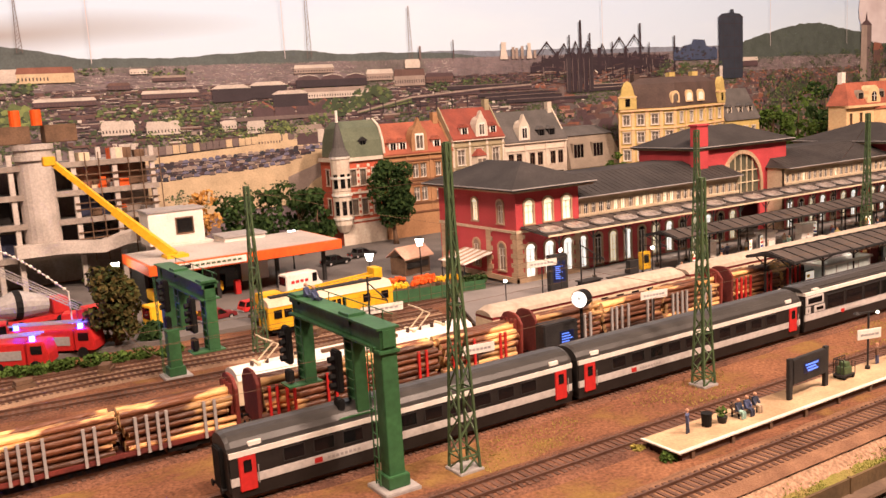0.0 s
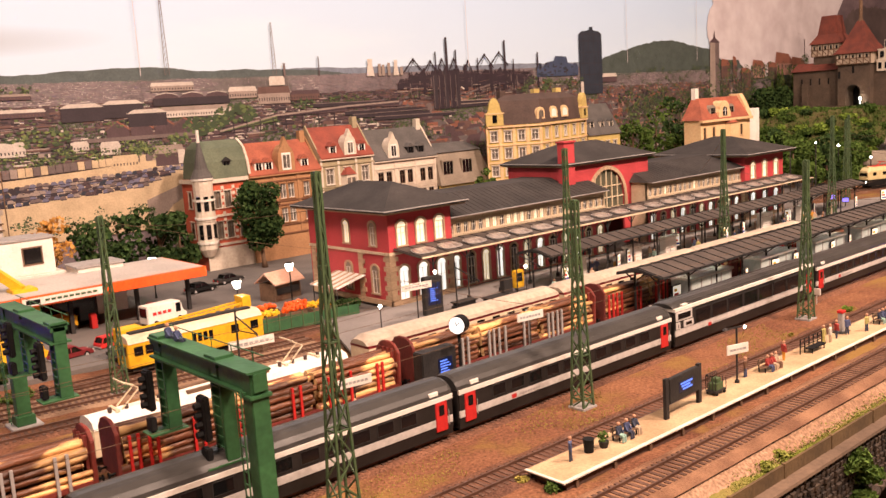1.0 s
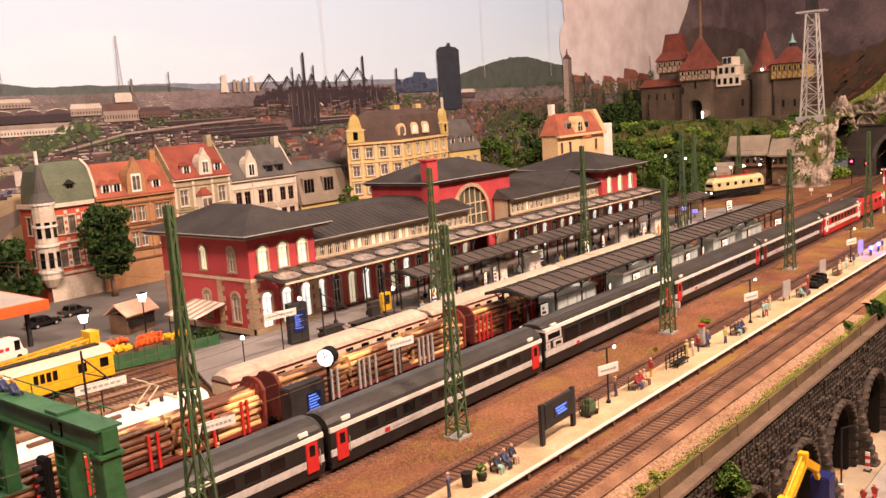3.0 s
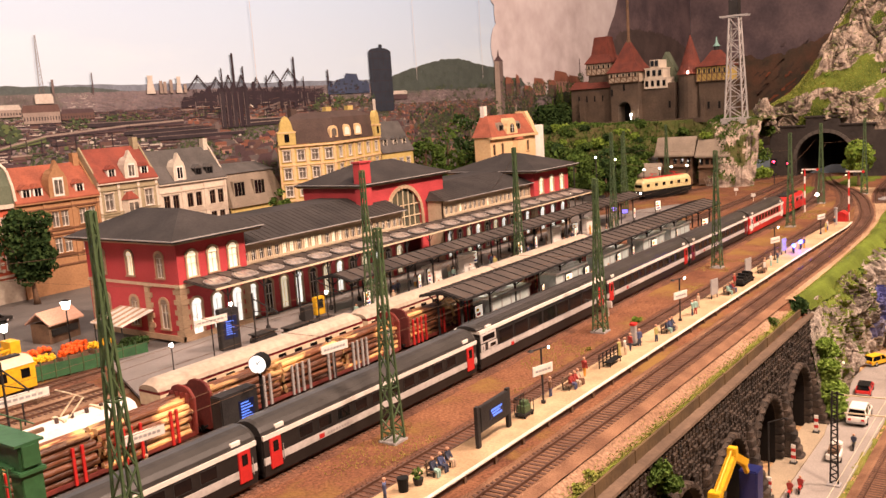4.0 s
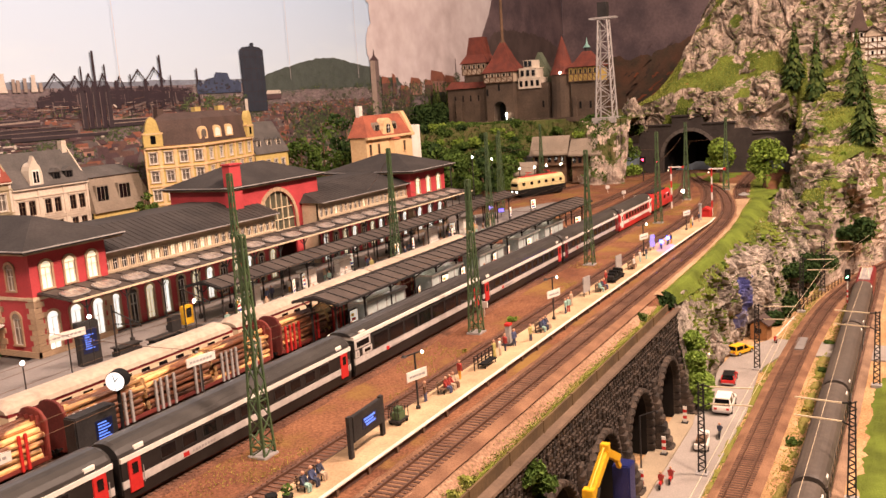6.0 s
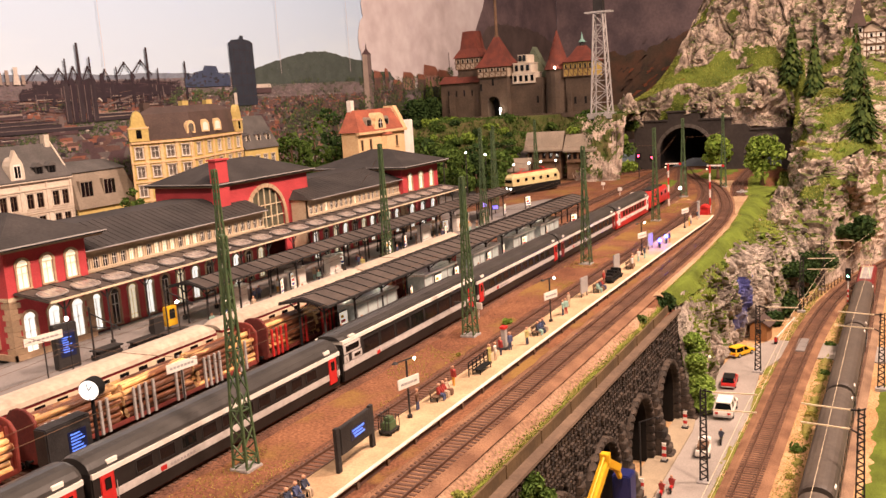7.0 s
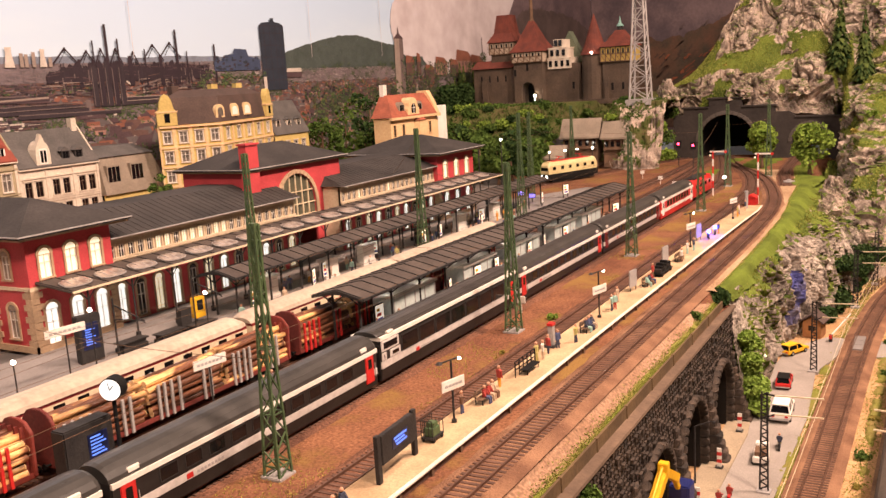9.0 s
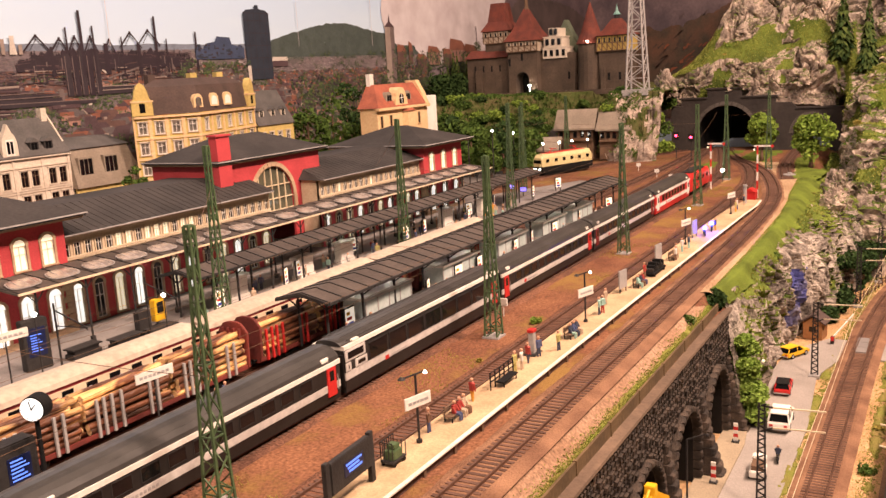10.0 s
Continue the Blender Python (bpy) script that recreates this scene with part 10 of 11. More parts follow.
def name_sign(x, y, z=PZ, lamp=True, label="white station name sign on a dark post with a lamp", h=3.2):
    s = thing("station_sign", label, "station sign", (x, y, z), -16, group="station signs")
    part("post", MB().cyl((0, 0, 0), (0, 0, h + (2.0 if lamp else 0.4)), 0.09, n=8).cyl((0, 0, 0), (0, 0, 0.25), 0.22, n=8), "dark", s)
    b = part("board", MB().box(-1.25, -0.16, h - 0.45, 1.25, -0.06, h + 0.45), "white", s, bevel=0.02)
    for k, (a, c) in enumerate(((-0.95, -0.62), (-0.55, -0.2), (-0.13, 0.1), (0.17, 0.5), (0.57, 0.95))):
        part("lettering_bar", MB().box(a, -0.175, h - 0.14, c, -0.16, h + 0.06), "grey", b)
    if lamp:
        part("lamp_arm", MB().bar((-1.5, 0, h + 1.95), (0.8, 0, h + 1.95), 0.1), "dark", s)
        part("lamp", MB().ball((0.95, 0, h + 1.85), 0.13, 10, 6), "lamp", s)
        part("reflector", MB().cyl((-1.3, 0, h + 1.9), (-1.3, 0, h + 2.1), 0.3, 0.1, n=10), "dark", s)
    return s


def departure_board(x0, x1, y, z, top, label):
    """Two dark posts that hold a board with a lit blue screen."""
    d = thing("departure_board", label, "information board", ((x0 + x1) / 2, y, z), 3.0, group="departure boards")
    w = (x1 - x0) / 2
    for s in (-1, 1):
        part("post", MB().box(s * w - 0.24, -0.16, 0, s * w + 0.24, 0.16, top + 0.15), "dark", d, bevel=0.03)
    b = part("board", MB().box(-w + 0.25, -0.22, top - 2.1, w - 0.25, 0.22, top), "dark", d, bevel=0.05)
    sc = part("screen", MB().box(-0.9, -0.25, top - 1.5, 1.3, -0.22, top - 0.6), mat("screen_back", (0.01, 0.015, 0.06), None, 40, 0.3, bump=0), b, "blue lit screen")
    for k in range(3):
        part("text_mark", MB().box(-0.7 + 0.15 * k, -0.262, top - 0.85 - k * 0.25, 1.1 - 0.3 * (k % 2), -0.25, top - 0.72 - k * 0.25), "screen", b)
    return d


name_sign(75.5, 39.6)
name_sign(108.2, 39.1)
name_sign(149.5, 39.4)
name_sign(176, 38.6, lamp=False)
departure_board(63.9, 69.0, 39.2, PZ, 3.3, "dark departure board with a lit blue screen on the platform")
bench(58.6, 39.2)
figure(57.7, 39.1, PZ + 0.05, 0, True)
figure(58.7, 39.1, PZ + 0.05, 4, True)
figure(59.8, 39.2, PZ + 0.05, 0, True)
figure(52.4, 39.4, PZ, 4, False, 40)
solo("litter_bin", MB().cyl((0, 0, 0), (0, 0, 0.95), 0.36, 0.42, n=14).cyl((0, 0, 0.95), (0, 0, 1.05), 0.45, n=14), "black", "round black litter bin", "bin", at=(54.6, 39.5, PZ))
pt = thing("planter", "dark pot with a green plant", "planter", (56.0, 39.2, PZ))
part("pot", MB().cyl((0, 0, 0), (0, 0, 0.5), 0.3, 0.42, n=12), "dark", pt)
lv = MB()
leaves(lv, (0, 0, 0.8), 0.45, 60, 0.16, random.Random(2), (1, 1, 1.2), 0.2)
part("plant", lv, "leaf", pt)
lc = thing("luggage_cart", "green luggage cart with a wire cage", "cart", (71.9, 39.5, PZ))
part("deck", MB().box(-0.85, -0.5, 0.25, 0.85, 0.5, 0.4), "dark", lc)
part("cargo", MB().box(-0.6, -0.42, 0.4, 0.5, 0.42, 1.05).box(-0.3, -0.3, 1.05, 0.4, 0.35, 1.4), "green", lc, "green crates", bevel=0.04)
wr = MB()
for k in range(7):
    xx = lerp(-0.82, 0.82, k / 6)
    wr.bar((xx, 0.48, 0.4), (xx, 0.48, 1.75), 0.05)
for k in range(4):
    yy = lerp(-0.48, 0.48, k / 3)
    wr.bar((-0.82, yy, 0.4), (-0.82, yy, 1.75), 0.05).bar((0.82, yy, 0.4), (0.82, yy, 1.4), 0.05)
wr.bar((-0.82, 0.48, 1.75), (0.82, 0.48, 1.75), 0.06).bar((-0.82, -0.48, 1.75), (-0.82, 0.48, 1.75), 0.06)
tagged(part("cage", wr, "dark", lc), kind="stuff")
for xx in (-0.6, 0.6):
    for yy in (-0.45, 0.45):
        part("wheel", MB().cyl((xx, yy - 0.06, 0.16), (xx, yy + 0.06, 0.16), 0.16, n=10), "black", lc)
figure(77.4, 39.9, PZ, 7, False, 20)
bench(80.6, 39.4)
for x, c in ((80.2, 1), (81.0, 1), (81.7, 5)):
    figure(x, 39.25, PZ + 0.05, c, True)
figure(84.2, 39.8, PZ, 1, False, 70)
sh_ = thing("railing_seat", "black railed seat on the platform", "bench", (89.0, 39.0, PZ))
for k in range(6):
    part("post", MB().bar((-2.2 + k * 0.88, 0.45, 0), (-2.2 + k * 0.88, 0.45, 1.5), 0.09), "black", sh_)
for z in (0.7, 1.1, 1.45):
    part("rail", MB().bar((-2.3, 0.45, z), (2.3, 0.45, z), 0.07), "black", sh_)
part("seat", MB().box(-1.4, -0.4, 0.42, 1.4, 0.35, 0.54), "black", sh_)
for xx in (-1.2, 1.2):
    part("leg", MB().bar((xx, -0.3, 0), (xx, -0.3, 0.42), 0.08), "black", sh_)
for x, y, c, r in ((91.7, 39.5, 2, 0), (92.5, 39.2, 6, 20), (94.3, 39.4, 1, 60), (96.3, 39.2, 4, -20), (98.6, 38.2, 2, 0), (111.2, 38.7, 3, 20), (112.0, 38.6, 3, -30), (115.0, 39.3, 5, 0), (128.4, 39.0, 1, 0), (139, 38, 6, 0), (141, 38.5, 5, 30), (144.5, 38.6, 6, 0), (147, 38.3, 0, 0), (185.5, 38.3, 0, 0), (181, 38.6, 6, 0), (178.5, 38.3, 2, 0), (161, 37.8, 0, 0)):
    figure(x, y, PZ, c, False, r)
cl = thing("ticket_pillar", "grey ticket pillar with a red top", "ticket machine", (96.9, 40.1, PZ))
part("body", MB().box(-0.35, -0.25, 0, 0.35, 0.25, 2.1), "grey", cl, bevel=0.05)
part("top", MB().box(-0.4, -0.3, 2.1, 0.4, 0.3, 2.35), "red", cl)
part("base", MB().box(-0.9, -0.6, 0, 0.9, 0.6, 0.08), "dark", cl)
bench(103.0, 38.6)
for x, c in ((102.4, 0), (103.2, 4), (104.0, 0)):
    figure(x, 38.5, PZ + 0.05, c, True)
wb = thing("notice_board", "pale grey notice board on two legs", "notice board", (121.0, 39.3, PZ), -10)
part("board", MB().box(-0.9, -0.08, 0.5, 0.9, 0.08, 2.6), "grey", wb, bevel=0.03)
for xx in (-0.7, 0.7):
    part("leg", MB().bar((xx, 0, 0), (xx, 0, 0.6), 0.1), "dark", wb)
bench(124.2, 38.4)
for x, c in ((123.4, 3), (124.4, 0), (125.2, 1)):
    figure(x, 38.3, PZ + 0.05, c, True)
cart2 = thing("luggage_trolley", "dark luggage trolley piled with bags", "trolley", (131.3, 38.6, PZ))
part("deck", MB().box(-2.6, -0.7, 0.3, 2.6, 0.7, 0.5), "black", cart2)
for k in range(8):
    part("bag", MB().box(-2.4 + k * 0.6, -0.55, 0.5, -1.9 + k * 0.6, 0.5, 1.0 + 0.3 * ((k * 7) % 3)), "black" if k % 3 else "dark", cart2, bevel=0.06)
for xx in (-2, 2):
    part("wheel", MB().cyl((xx, -0.7, 0.2), (xx, 0.7, 0.2), 0.2, n=10), "black", cart2)
wb2 = again(wb, 136.5, 39.6, PZ, -10)
bench(139.5, 38.4)
po = thing("police_motorbike", "dark motorcycle with a glowing blue light", "motorcycle", (156.6, 38.4, PZ), 20)
part("frame", MB().box(-0.7, -0.12, 0.35, 0.6, 0.12, 0.8), "dark", po, bevel=0.05)
for xx in (-0.75, 0.75):
    part("wheel", MB().cyl((xx, -0.08, 0.33), (xx, 0.08, 0.33), 0.33, n=12), "black", po)
part("blue_light", MB().ball((-0.6, 0, 1.25), 0.3), "blue_glow", po)
wb3 = again(wb, 155.0, 39.5, PZ, -10)
po2 = again(po, 160.5, 38.2, PZ, 10)
solo("ticket_post", MB().cyl((0, 0, 0), (0, 0, 3.0), 0.3, n=10).cyl((0, 0, 3.0), (0, 0, 3.3), 0.4, n=10), "grey", "grey cylindrical post at the platform end", "post", at=(188, 38.6, PZ))

# ---- island platform: clock, boards, lamps ----
IZ = 0.95
ck = thing("platform_clock", "round white illuminated clock on a black post", "clock", (58.6, 58.0, IZ), -66)
part("post", MB().cyl((0, 0, 0), (0, 0, 5.25), 0.16, n=10).cyl((0, 0, 0), (0, 0, 1.0), 0.3, 0.2, n=10), "black", ck)
part("case", MB().cyl((0, -0.38, 6.1), (0, 0.75, 6.1), 0.84, n=24), "black", ck, bevel=0.05)
fc = part("face", MB().cyl((0, -0.42, 6.1), (0, -0.385, 6.1), 0.77, n=24), glow("clock_face", (1.0, 0.98, 0.95), 1.3), ck, "white lit clock face")
for k in range(12):
    a = math.pi * k / 6
    part("hour_mark", MB().bar((0.60 * math.sin(a), -0.435, 6.1 + 0.60 * math.cos(a)), (0.71 * math.sin(a), -0.435, 6.1 + 0.71 * math.cos(a)), 0.05), "black", fc)
part("hour_pointer", MB().bar((0, -0.45, 6.1), (0.3, -0.45, 6.45), 0.07), "black", fc)
part("minute_pointer", MB().bar((0, -0.46, 6.1), (-0.1, -0.46, 6.68), 0.05), "black", fc)
db = thing("departure_board", "broad dark departure pillar with a blue screen", "information board", (57.0, 59.8, IZ), 0, group="departure boards")
part("case", MB().box(-2.1, -0.7, 0, 2.1, 0.7, 3.9), "dark", db, bevel=0.1)
part("screen", MB().box(-0.2, -0.74, 1.2, 1.5, -0.7, 3.0), mat("screen_back", (0.01, 0.015, 0.06), None, 40, 0.3, bump=0), db)
for k in range(6):
    part("text_mark", MB().box(0.0, -0.755, 1.4 + k * 0.26, 1.3 - 0.2 * (k % 3), -0.74, 1.5 + k * 0.26), "screen", db)


def flat_sign(x, y, z, w, label, h=2.6, rz=-8):
    s = thing("station_sign", label, "station sign", (x, y, z), rz, group="station signs")
    part("post", MB().cyl((0, 0, 0), (0, 0, h), 0.08, n=8), "dark", s)
    b = part("board", MB().box(-w, -0.14, h - 0.1, w, -0.04, h + 0.75), "white", s, bevel=0.02)
    for k in range(7):
        part("letter_mark", MB().box(-w * 0.8 + k * w * 0.23, -0.155, h + 0.2, -w * 0.8 + k * w * 0.23 + w * 0.17, -0.14, h + 0.42), "grey", b)
    return s


flat_sign(48.0, 60.2, IZ, 1.7, "white station name sign beside the timber train")
flat_sign(70.4, 60.2, IZ, 1.7, "white station name sign on the island platform", 3.9)
flat_sign(45.4, 73.2, 0.0, 2.3, "white station name sign between the yard tracks", 5.6)
flat_sign(71.6, 80.0, IZ, 2.1, "white station name sign in front of the station", 4.6)
rb = thing("bench", "white and red platform seat", "bench", (84.0, 57.2, IZ), group="platform benches")
part("seat", MB().box(-1.6, -0.4, 0.5, 1.6, 0.4, 0.65), "white", rb, bevel=0.04)
part("back", MB().box(-1.6, 0.3, 0.7, 1.6, 0.42, 1.3), "red", rb)
part("base", MB().box(-1.2, -0.3, 0, 1.2, 0.3, 0.5), "red", rb)
yb = thing("crate", "yellow-green crate on the platform", "crate", (78.5, 57.0, IZ), group="crates")
part("box", MB().box(-1.1, -0.6, 0, 1.1, 0.6, 1.5), mat("lime", (0.55, 0.55, 0.05), None, 40, 0.6), yb, bevel=0.05)
for x, y, c, s in ((47.0, 58.8, 2, False), (53, 56.2, 8, False), (61.5, 57.2, 4, False), (74.5, 58.0, 0, False), (76.0, 58.4, 4, False), (87.5, 57.5, 1, False)):
    figure(x, y, IZ, c, s, x * 13 % 90)
kk = thing("waiting_shelter", "white glazed waiting shelter under the canopy", "shelter", (102.0, 60.3, IZ))
part("base", MB().box(-4.6, -1.5, 0, 4.6, 1.5, 1.2), "white", kk, bevel=0.04)
part("glazing", MB().box(-4.5, -1.4, 1.2, 4.5, 1.4, 3.2), mat("pale_glass", (0.55, 0.62, 0.60), (0.45, 0.52, 0.50), 30, 0.15, bump=0), kk)
part("roof", MB().box(-4.8, -1.7, 3.2, 4.8, 1.7, 3.5), "white", kk, bevel=0.04)
for x in (-4.5, -2.2, 0, 2.2, 4.5):
    part("mullion", MB().box(x - 0.08, -1.46, 1.2, x + 0.08, -1.4, 3.2), "grey", kk)
for x in (118, 133, 148, 160):
    again(kk, x, 60.1, IZ)
rnd = random.Random(77)
for k in range(26):
    figure(rnd.uniform(92, 172), rnd.uniform(57.3, 59.0), IZ, rnd.choice([0, 4, 7, 1, 6, 2]), False, rnd.uniform(0, 360))
for k in range(44):
    figure(rnd.uniform(78, 188), rnd.uniform(74.5, 84), IZ, rnd.choice([0, 4, 7, 1, 6, 2, 5, 8, 3]), False, rnd.uniform(0, 360))
# main platform furniture
pb = thing("departure_board", "dark departure pillar with a lit screen by the station doors", "information board", (76.5, 83.0, IZ), -10, group="departure boards")
part("case", MB().box(-1.3, -0.5, 0, 1.3, 0.5, 5.0), "dark", pb, bevel=0.08)
sc = part("screen", MB().box(-0.9, -0.53, 1.4, 0.9, -0.5, 4.2), mat("screen_back", (0.01, 0.015, 0.06), None, 40, 0.3, bump=0), pb)
for k in range(7):
    part("text_mark", MB().box(-0.6, -0.545, 1.9 + k * 0.26, 0.5 - 0.25 * (k % 3), -0.53, 1.98 + k * 0.26), "screen", sc)
ys = thing("vending_stand", "yellow and black vending stand", "vending machine", (91.0, 82.0, IZ))
part("body", MB().box(-0.7, -0.4, 1.0, 0.9, 0.4, 3.4), "yellow", ys, bevel=0.06)
part("panel", MB().box(-0.4, -0.44, 1.9, 0.5, -0.4, 3.1), "black", ys)
part("base", MB().box(-2.8, -0.8, 0, 1.4, 0.8, 0.4), "black", ys)
part("rack", MB().box(-3.0, -0.4, 0.4, -1.4, 0.4, 2.6), "dark", ys)
for x, y in ((81, 82), (85, 80.5), (89, 79.5), (104, 82.5), (116, 81.5), (126, 82), (141, 81), (156, 82), (168, 81)):
    solo("kiosk" if x > 95 else "luggage_bench", MB().box(-1.7, -0.7, 0, 1.7, 0.7, 0.6).box(-1.5, -0.6, 0.6, 1.5, 0.6, 1.0 if x < 95 else 2.8).box(-1.8, -0.8, 1.0 if x < 95 else 2.8, 1.8, 0.8, 1.15 if x < 95 else 3.1), "dark" if x % 2 else "white", "dark low platform bench" if x < 95 else "small kiosk under the platform canopy", "bench" if x < 95 else "kiosk", at=(x, y, IZ), bevel=0.05)
for x, y, z in ((75.5, 81.0, 5.6), (88, 77.5, 4.6), (64.5, 78, 3.8)):
    s = thing("platform_lamp", "slender platform lamp with a round glowing head", "lamp", (x, y, IZ), group="platform lamps")
    part("post", MB().cyl((0, 0, 0), (0, 0, z), 0.07, n=6), "dark", s)
    part("globe", MB().ball((0, 0, z + 0.3), 0.22, 10, 6), "lamp", s)
# lamps under the canopies
M["tube"] = glow("tube", (1.0, 0.90, 0.78), 18.0)


def canopy_lamp(x, y, z):
    c = thing("strip_lamp", "glowing strip lamp under the canopy", "lamp", (x, y, z), group="canopy lamps")
    part("holder", MB().box(-1.3, -0.14, 0.1, 1.3, 0.14, 0.22).cyl((-1.0, 0, 0.2), (-1.0, 0, 0.9), 0.04, n=5).cyl((1.0, 0, 0.2), (1.0, 0, 0.9), 0.04, n=5), "dark", c)
    part("tube", MB().cyl((-1.2, 0, 0), (1.2, 0, 0), 0.09, n=8), "tube", c)
    return c


cl0 = canopy_lamp(97, 60.6, 5.75)
for k in range(1, 11):
    again(cl0, 97 + k * 7.8, 60.6, 5.75)
for k in range(13):
    again(cl0, 97 + k * 7.3, 81.6, 5.75)
for k in range(13):
    again(cl0, 82 + k * 7.9, 88.0, 7.4)
# lamp heads on the rear masts and posts
for x, y, h in ((176, 97, 14), (196, 98, 12), (214, 101, 12), (232, 104, 10), (244, 101, 6), (248, 98, 6), (252, 96, 6), (256, 93, 6)):
    s = thing("street_lamp", "tall thin lamp with a glowing globe", "street lamp", (x, y, 0.3), group="tall lamps")
    part("post", MB().cyl((0, 0, 0), (0, 0, h), 0.14, n=6), "dark", s)
    part("globe", MB().ball((0, 0, h + 0.4), 0.25, 10, 6), "lamp", s)
for x, y in ((110.0, 49.3), (150, 56.5), (176, 57), (202, 58), (218, 60), (228, 66), (240, 74)):
    solo("track_sign", MB().cyl((0, 0, 0), (0, 0, 1.6), 0.06, n=6).box(-0.1, -0.5, 1.2, 0.1, 0.5, 2.0), "white", "small white trackside sign", "sign", at=(x, y, 0))

# ---- overhead wires ----
wm = MB()
def span(a, b, sag, r=0.025):
    prev = None
    for k in range(9):
        t = k / 8
        p = tuple(lerp(a[i], b[i], t) for i in range(3))
        p = (p[0], p[1], p[2] - sag * 4 * t * (1 - t))
        if prev:
            wm.bar(prev, p, r)
        prev = p
for y, xs_ in ((64, (20, 63, 104, 145, 186, 224)), (69.6, (20, 63, 104, 145, 186, 224)), (52.3, (20, 63, 104, 145, 186, 224))):
    for a, b in zip(xs_, xs_[1:]):
        span((a, y, 8.8), (b, y, 8.8), 0.5)
        span((a, y, 7.4), (b, y, 7.4), 0.1)
for a, b in (((63, 47, 18), (94, 75.2, 16)), ((37, 46.4, 21), (37.4, 87, 17.5)), ((37.4, 87, 18), (76.4, 91.2, 8)), ((104, 47, 15), (132.6, 75.8, 15)), ((145, 47, 15), (172, 77, 15)), ((189, 47.2, 15), (206, 90, 15)), ((94, 75.2, 19.8), (112, 91, 11)), ((132.6, 75.8, 19.5), (150, 91.5, 12)), ((63, 47, 9), (63, 72, 9)), ((104, 47, 9), (104, 72, 9)), ((145, 47, 9), (145, 72, 9)), ((189, 47.2, 9), (189, 72, 9)), ((20, 60, 8.8), (20, 72, 8.8)), ((225.6, 49.8, 14), (244, 44, 14)), ((225.6, 49.8, 12), (290, 63, 10)), ((206, 90, 14), (258, 100, 13)), ((189, 47.2, 12), (290, 66, 11))):
    span(a, b, 0.4, 0.035)
wr_ = solo("overhead_wires", wm, "wood", "thin overhead wires between the masts", "wires", "stuff")


# cantilever arms
def arm(x, y, reach, h=7.4):
    a = thing("wire_arm", "thin cantilever arm that holds the overhead wire", "bracket", (x, y, 0), group="wire arms")
    part("post", MB().cyl((0, 0, 0), (0, 0, h + 2), 0.1, n=6), "dark", a)
    part("tube", MB().bar((0, 0, h + 1.4), (0, reach, h + 0.2), 0.1).bar((0, 0, h), (0, reach, h + 0.2), 0.08).bar((0, reach * 0.9, h + 0.3), (0, reach, h), 0.07), "dark", a)
    return a


for x in (44, 72, 82):
    arm(x, 73.2, -4.0)

# bright lamp at the end of the platforms
bl = thing("track_lamp", "bright white lamp on a slim post between the tracks", "lamp", (220.5, 49.5, 0))
part("post", MB().cyl((0, 0, 0), (0, 0, 2.3), 0.07, n=6), "dark", bl)
part("bulb", MB().ball((0, 0, 2.65), 0.36, 12, 8), glow("white_glow", (1.0, 0.93, 0.85), 60.0), bl, "glowing white bulb")

# lit poster cases under the canopies
pcs = thing("poster_case", "lit white poster case on two dark legs", "poster case", (96.0, 60.0, IZ), group="poster cases")
part("case", MB().box(-0.9, -0.12, 0.7, 0.9, 0.12, 2.9), "dark", pcs, bevel=0.04)
part("poster", MB().box(-0.78, -0.15, 0.82, 0.78, -0.12, 2.78), glow("poster", (1.0, 0.88, 0.72), 0.55), pcs, "white lit poster")
for k, c in enumerate(("blue", "red", "yellow")):
    part("picture", MB().box(-0.6, -0.165, 1.0 + 0.55 * k, 0.6 - 0.3 * k, -0.15, 1.35 + 0.55 * k), c, pcs)
for x in (-0.7, 0.7):
    part("leg", MB().box(x - 0.07, -0.07, 0, x + 0.07, 0.07, 0.7), "dark", pcs)
rnd = random.Random(78)
for k in range(9):
    again(pcs, 108 + k * 8.1 + rnd.uniform(-2, 2), 58.9 + rnd.uniform(-0.6, 0.6), IZ, rnd.uniform(-25, 25))
for k in range(13):
    again(pcs, 100 + k * 8.0 + rnd.uniform(-2.5, 2.5), 79.5 + rnd.uniform(-1.5, 4.5), IZ, rnd.uniform(-30, 30))


M["violet"] = glow("violet", (0.30, 0.22, 1.0), 1.6)
for x, y in ((190.6, 83.0), (194.3, 87.3)):
    vc = thing("display_case", "violet lit display case at the platform end", "display case", (x, y, 0.95), -60, group="violet display cases")
    part("case", MB().box(-0.7, -0.15, 0.9, 0.7, 0.15, 1.9).box(-0.08, -0.08, 0, 0.08, 0.08, 0.9), "dark", vc, bevel=0.04)
    part("panel", MB().box(-0.6, -0.18, 1.0, 0.6, -0.15, 1.8), "violet", vc, "glowing violet panel")

# ---- road below the wall ----
RZ = -16.35
suv = car("white sports utility car on the road", 129.6, 23.2, RZ, 3, "white")
suv.scale = (1.25, 1.25, 1.45)
car("red estate car with a dark roof", 141.2, 24.7, RZ, 4, "red", top="black")
car("yellow estate car near the crossing", 156.0, 25.6, RZ, -28, "yellow")
pk = thing("three_wheeler", "white three-wheeled delivery cart with brown load", "cart", (115.2, 23.2, RZ), 5)
part("body", MB().box(-1.7, -0.8, 0.3, 0.8, 0.8, 1.0), "white", pk, bevel=0.08)
part("cab", MB().box(0.8, -0.7, 0.3, 1.9, 0.7, 1.6), "white", pk, bevel=0.12)
part("load", MB().box(-1.4, -0.6, 1.0, 0.5, 0.6, 1.5), "wood", pk)
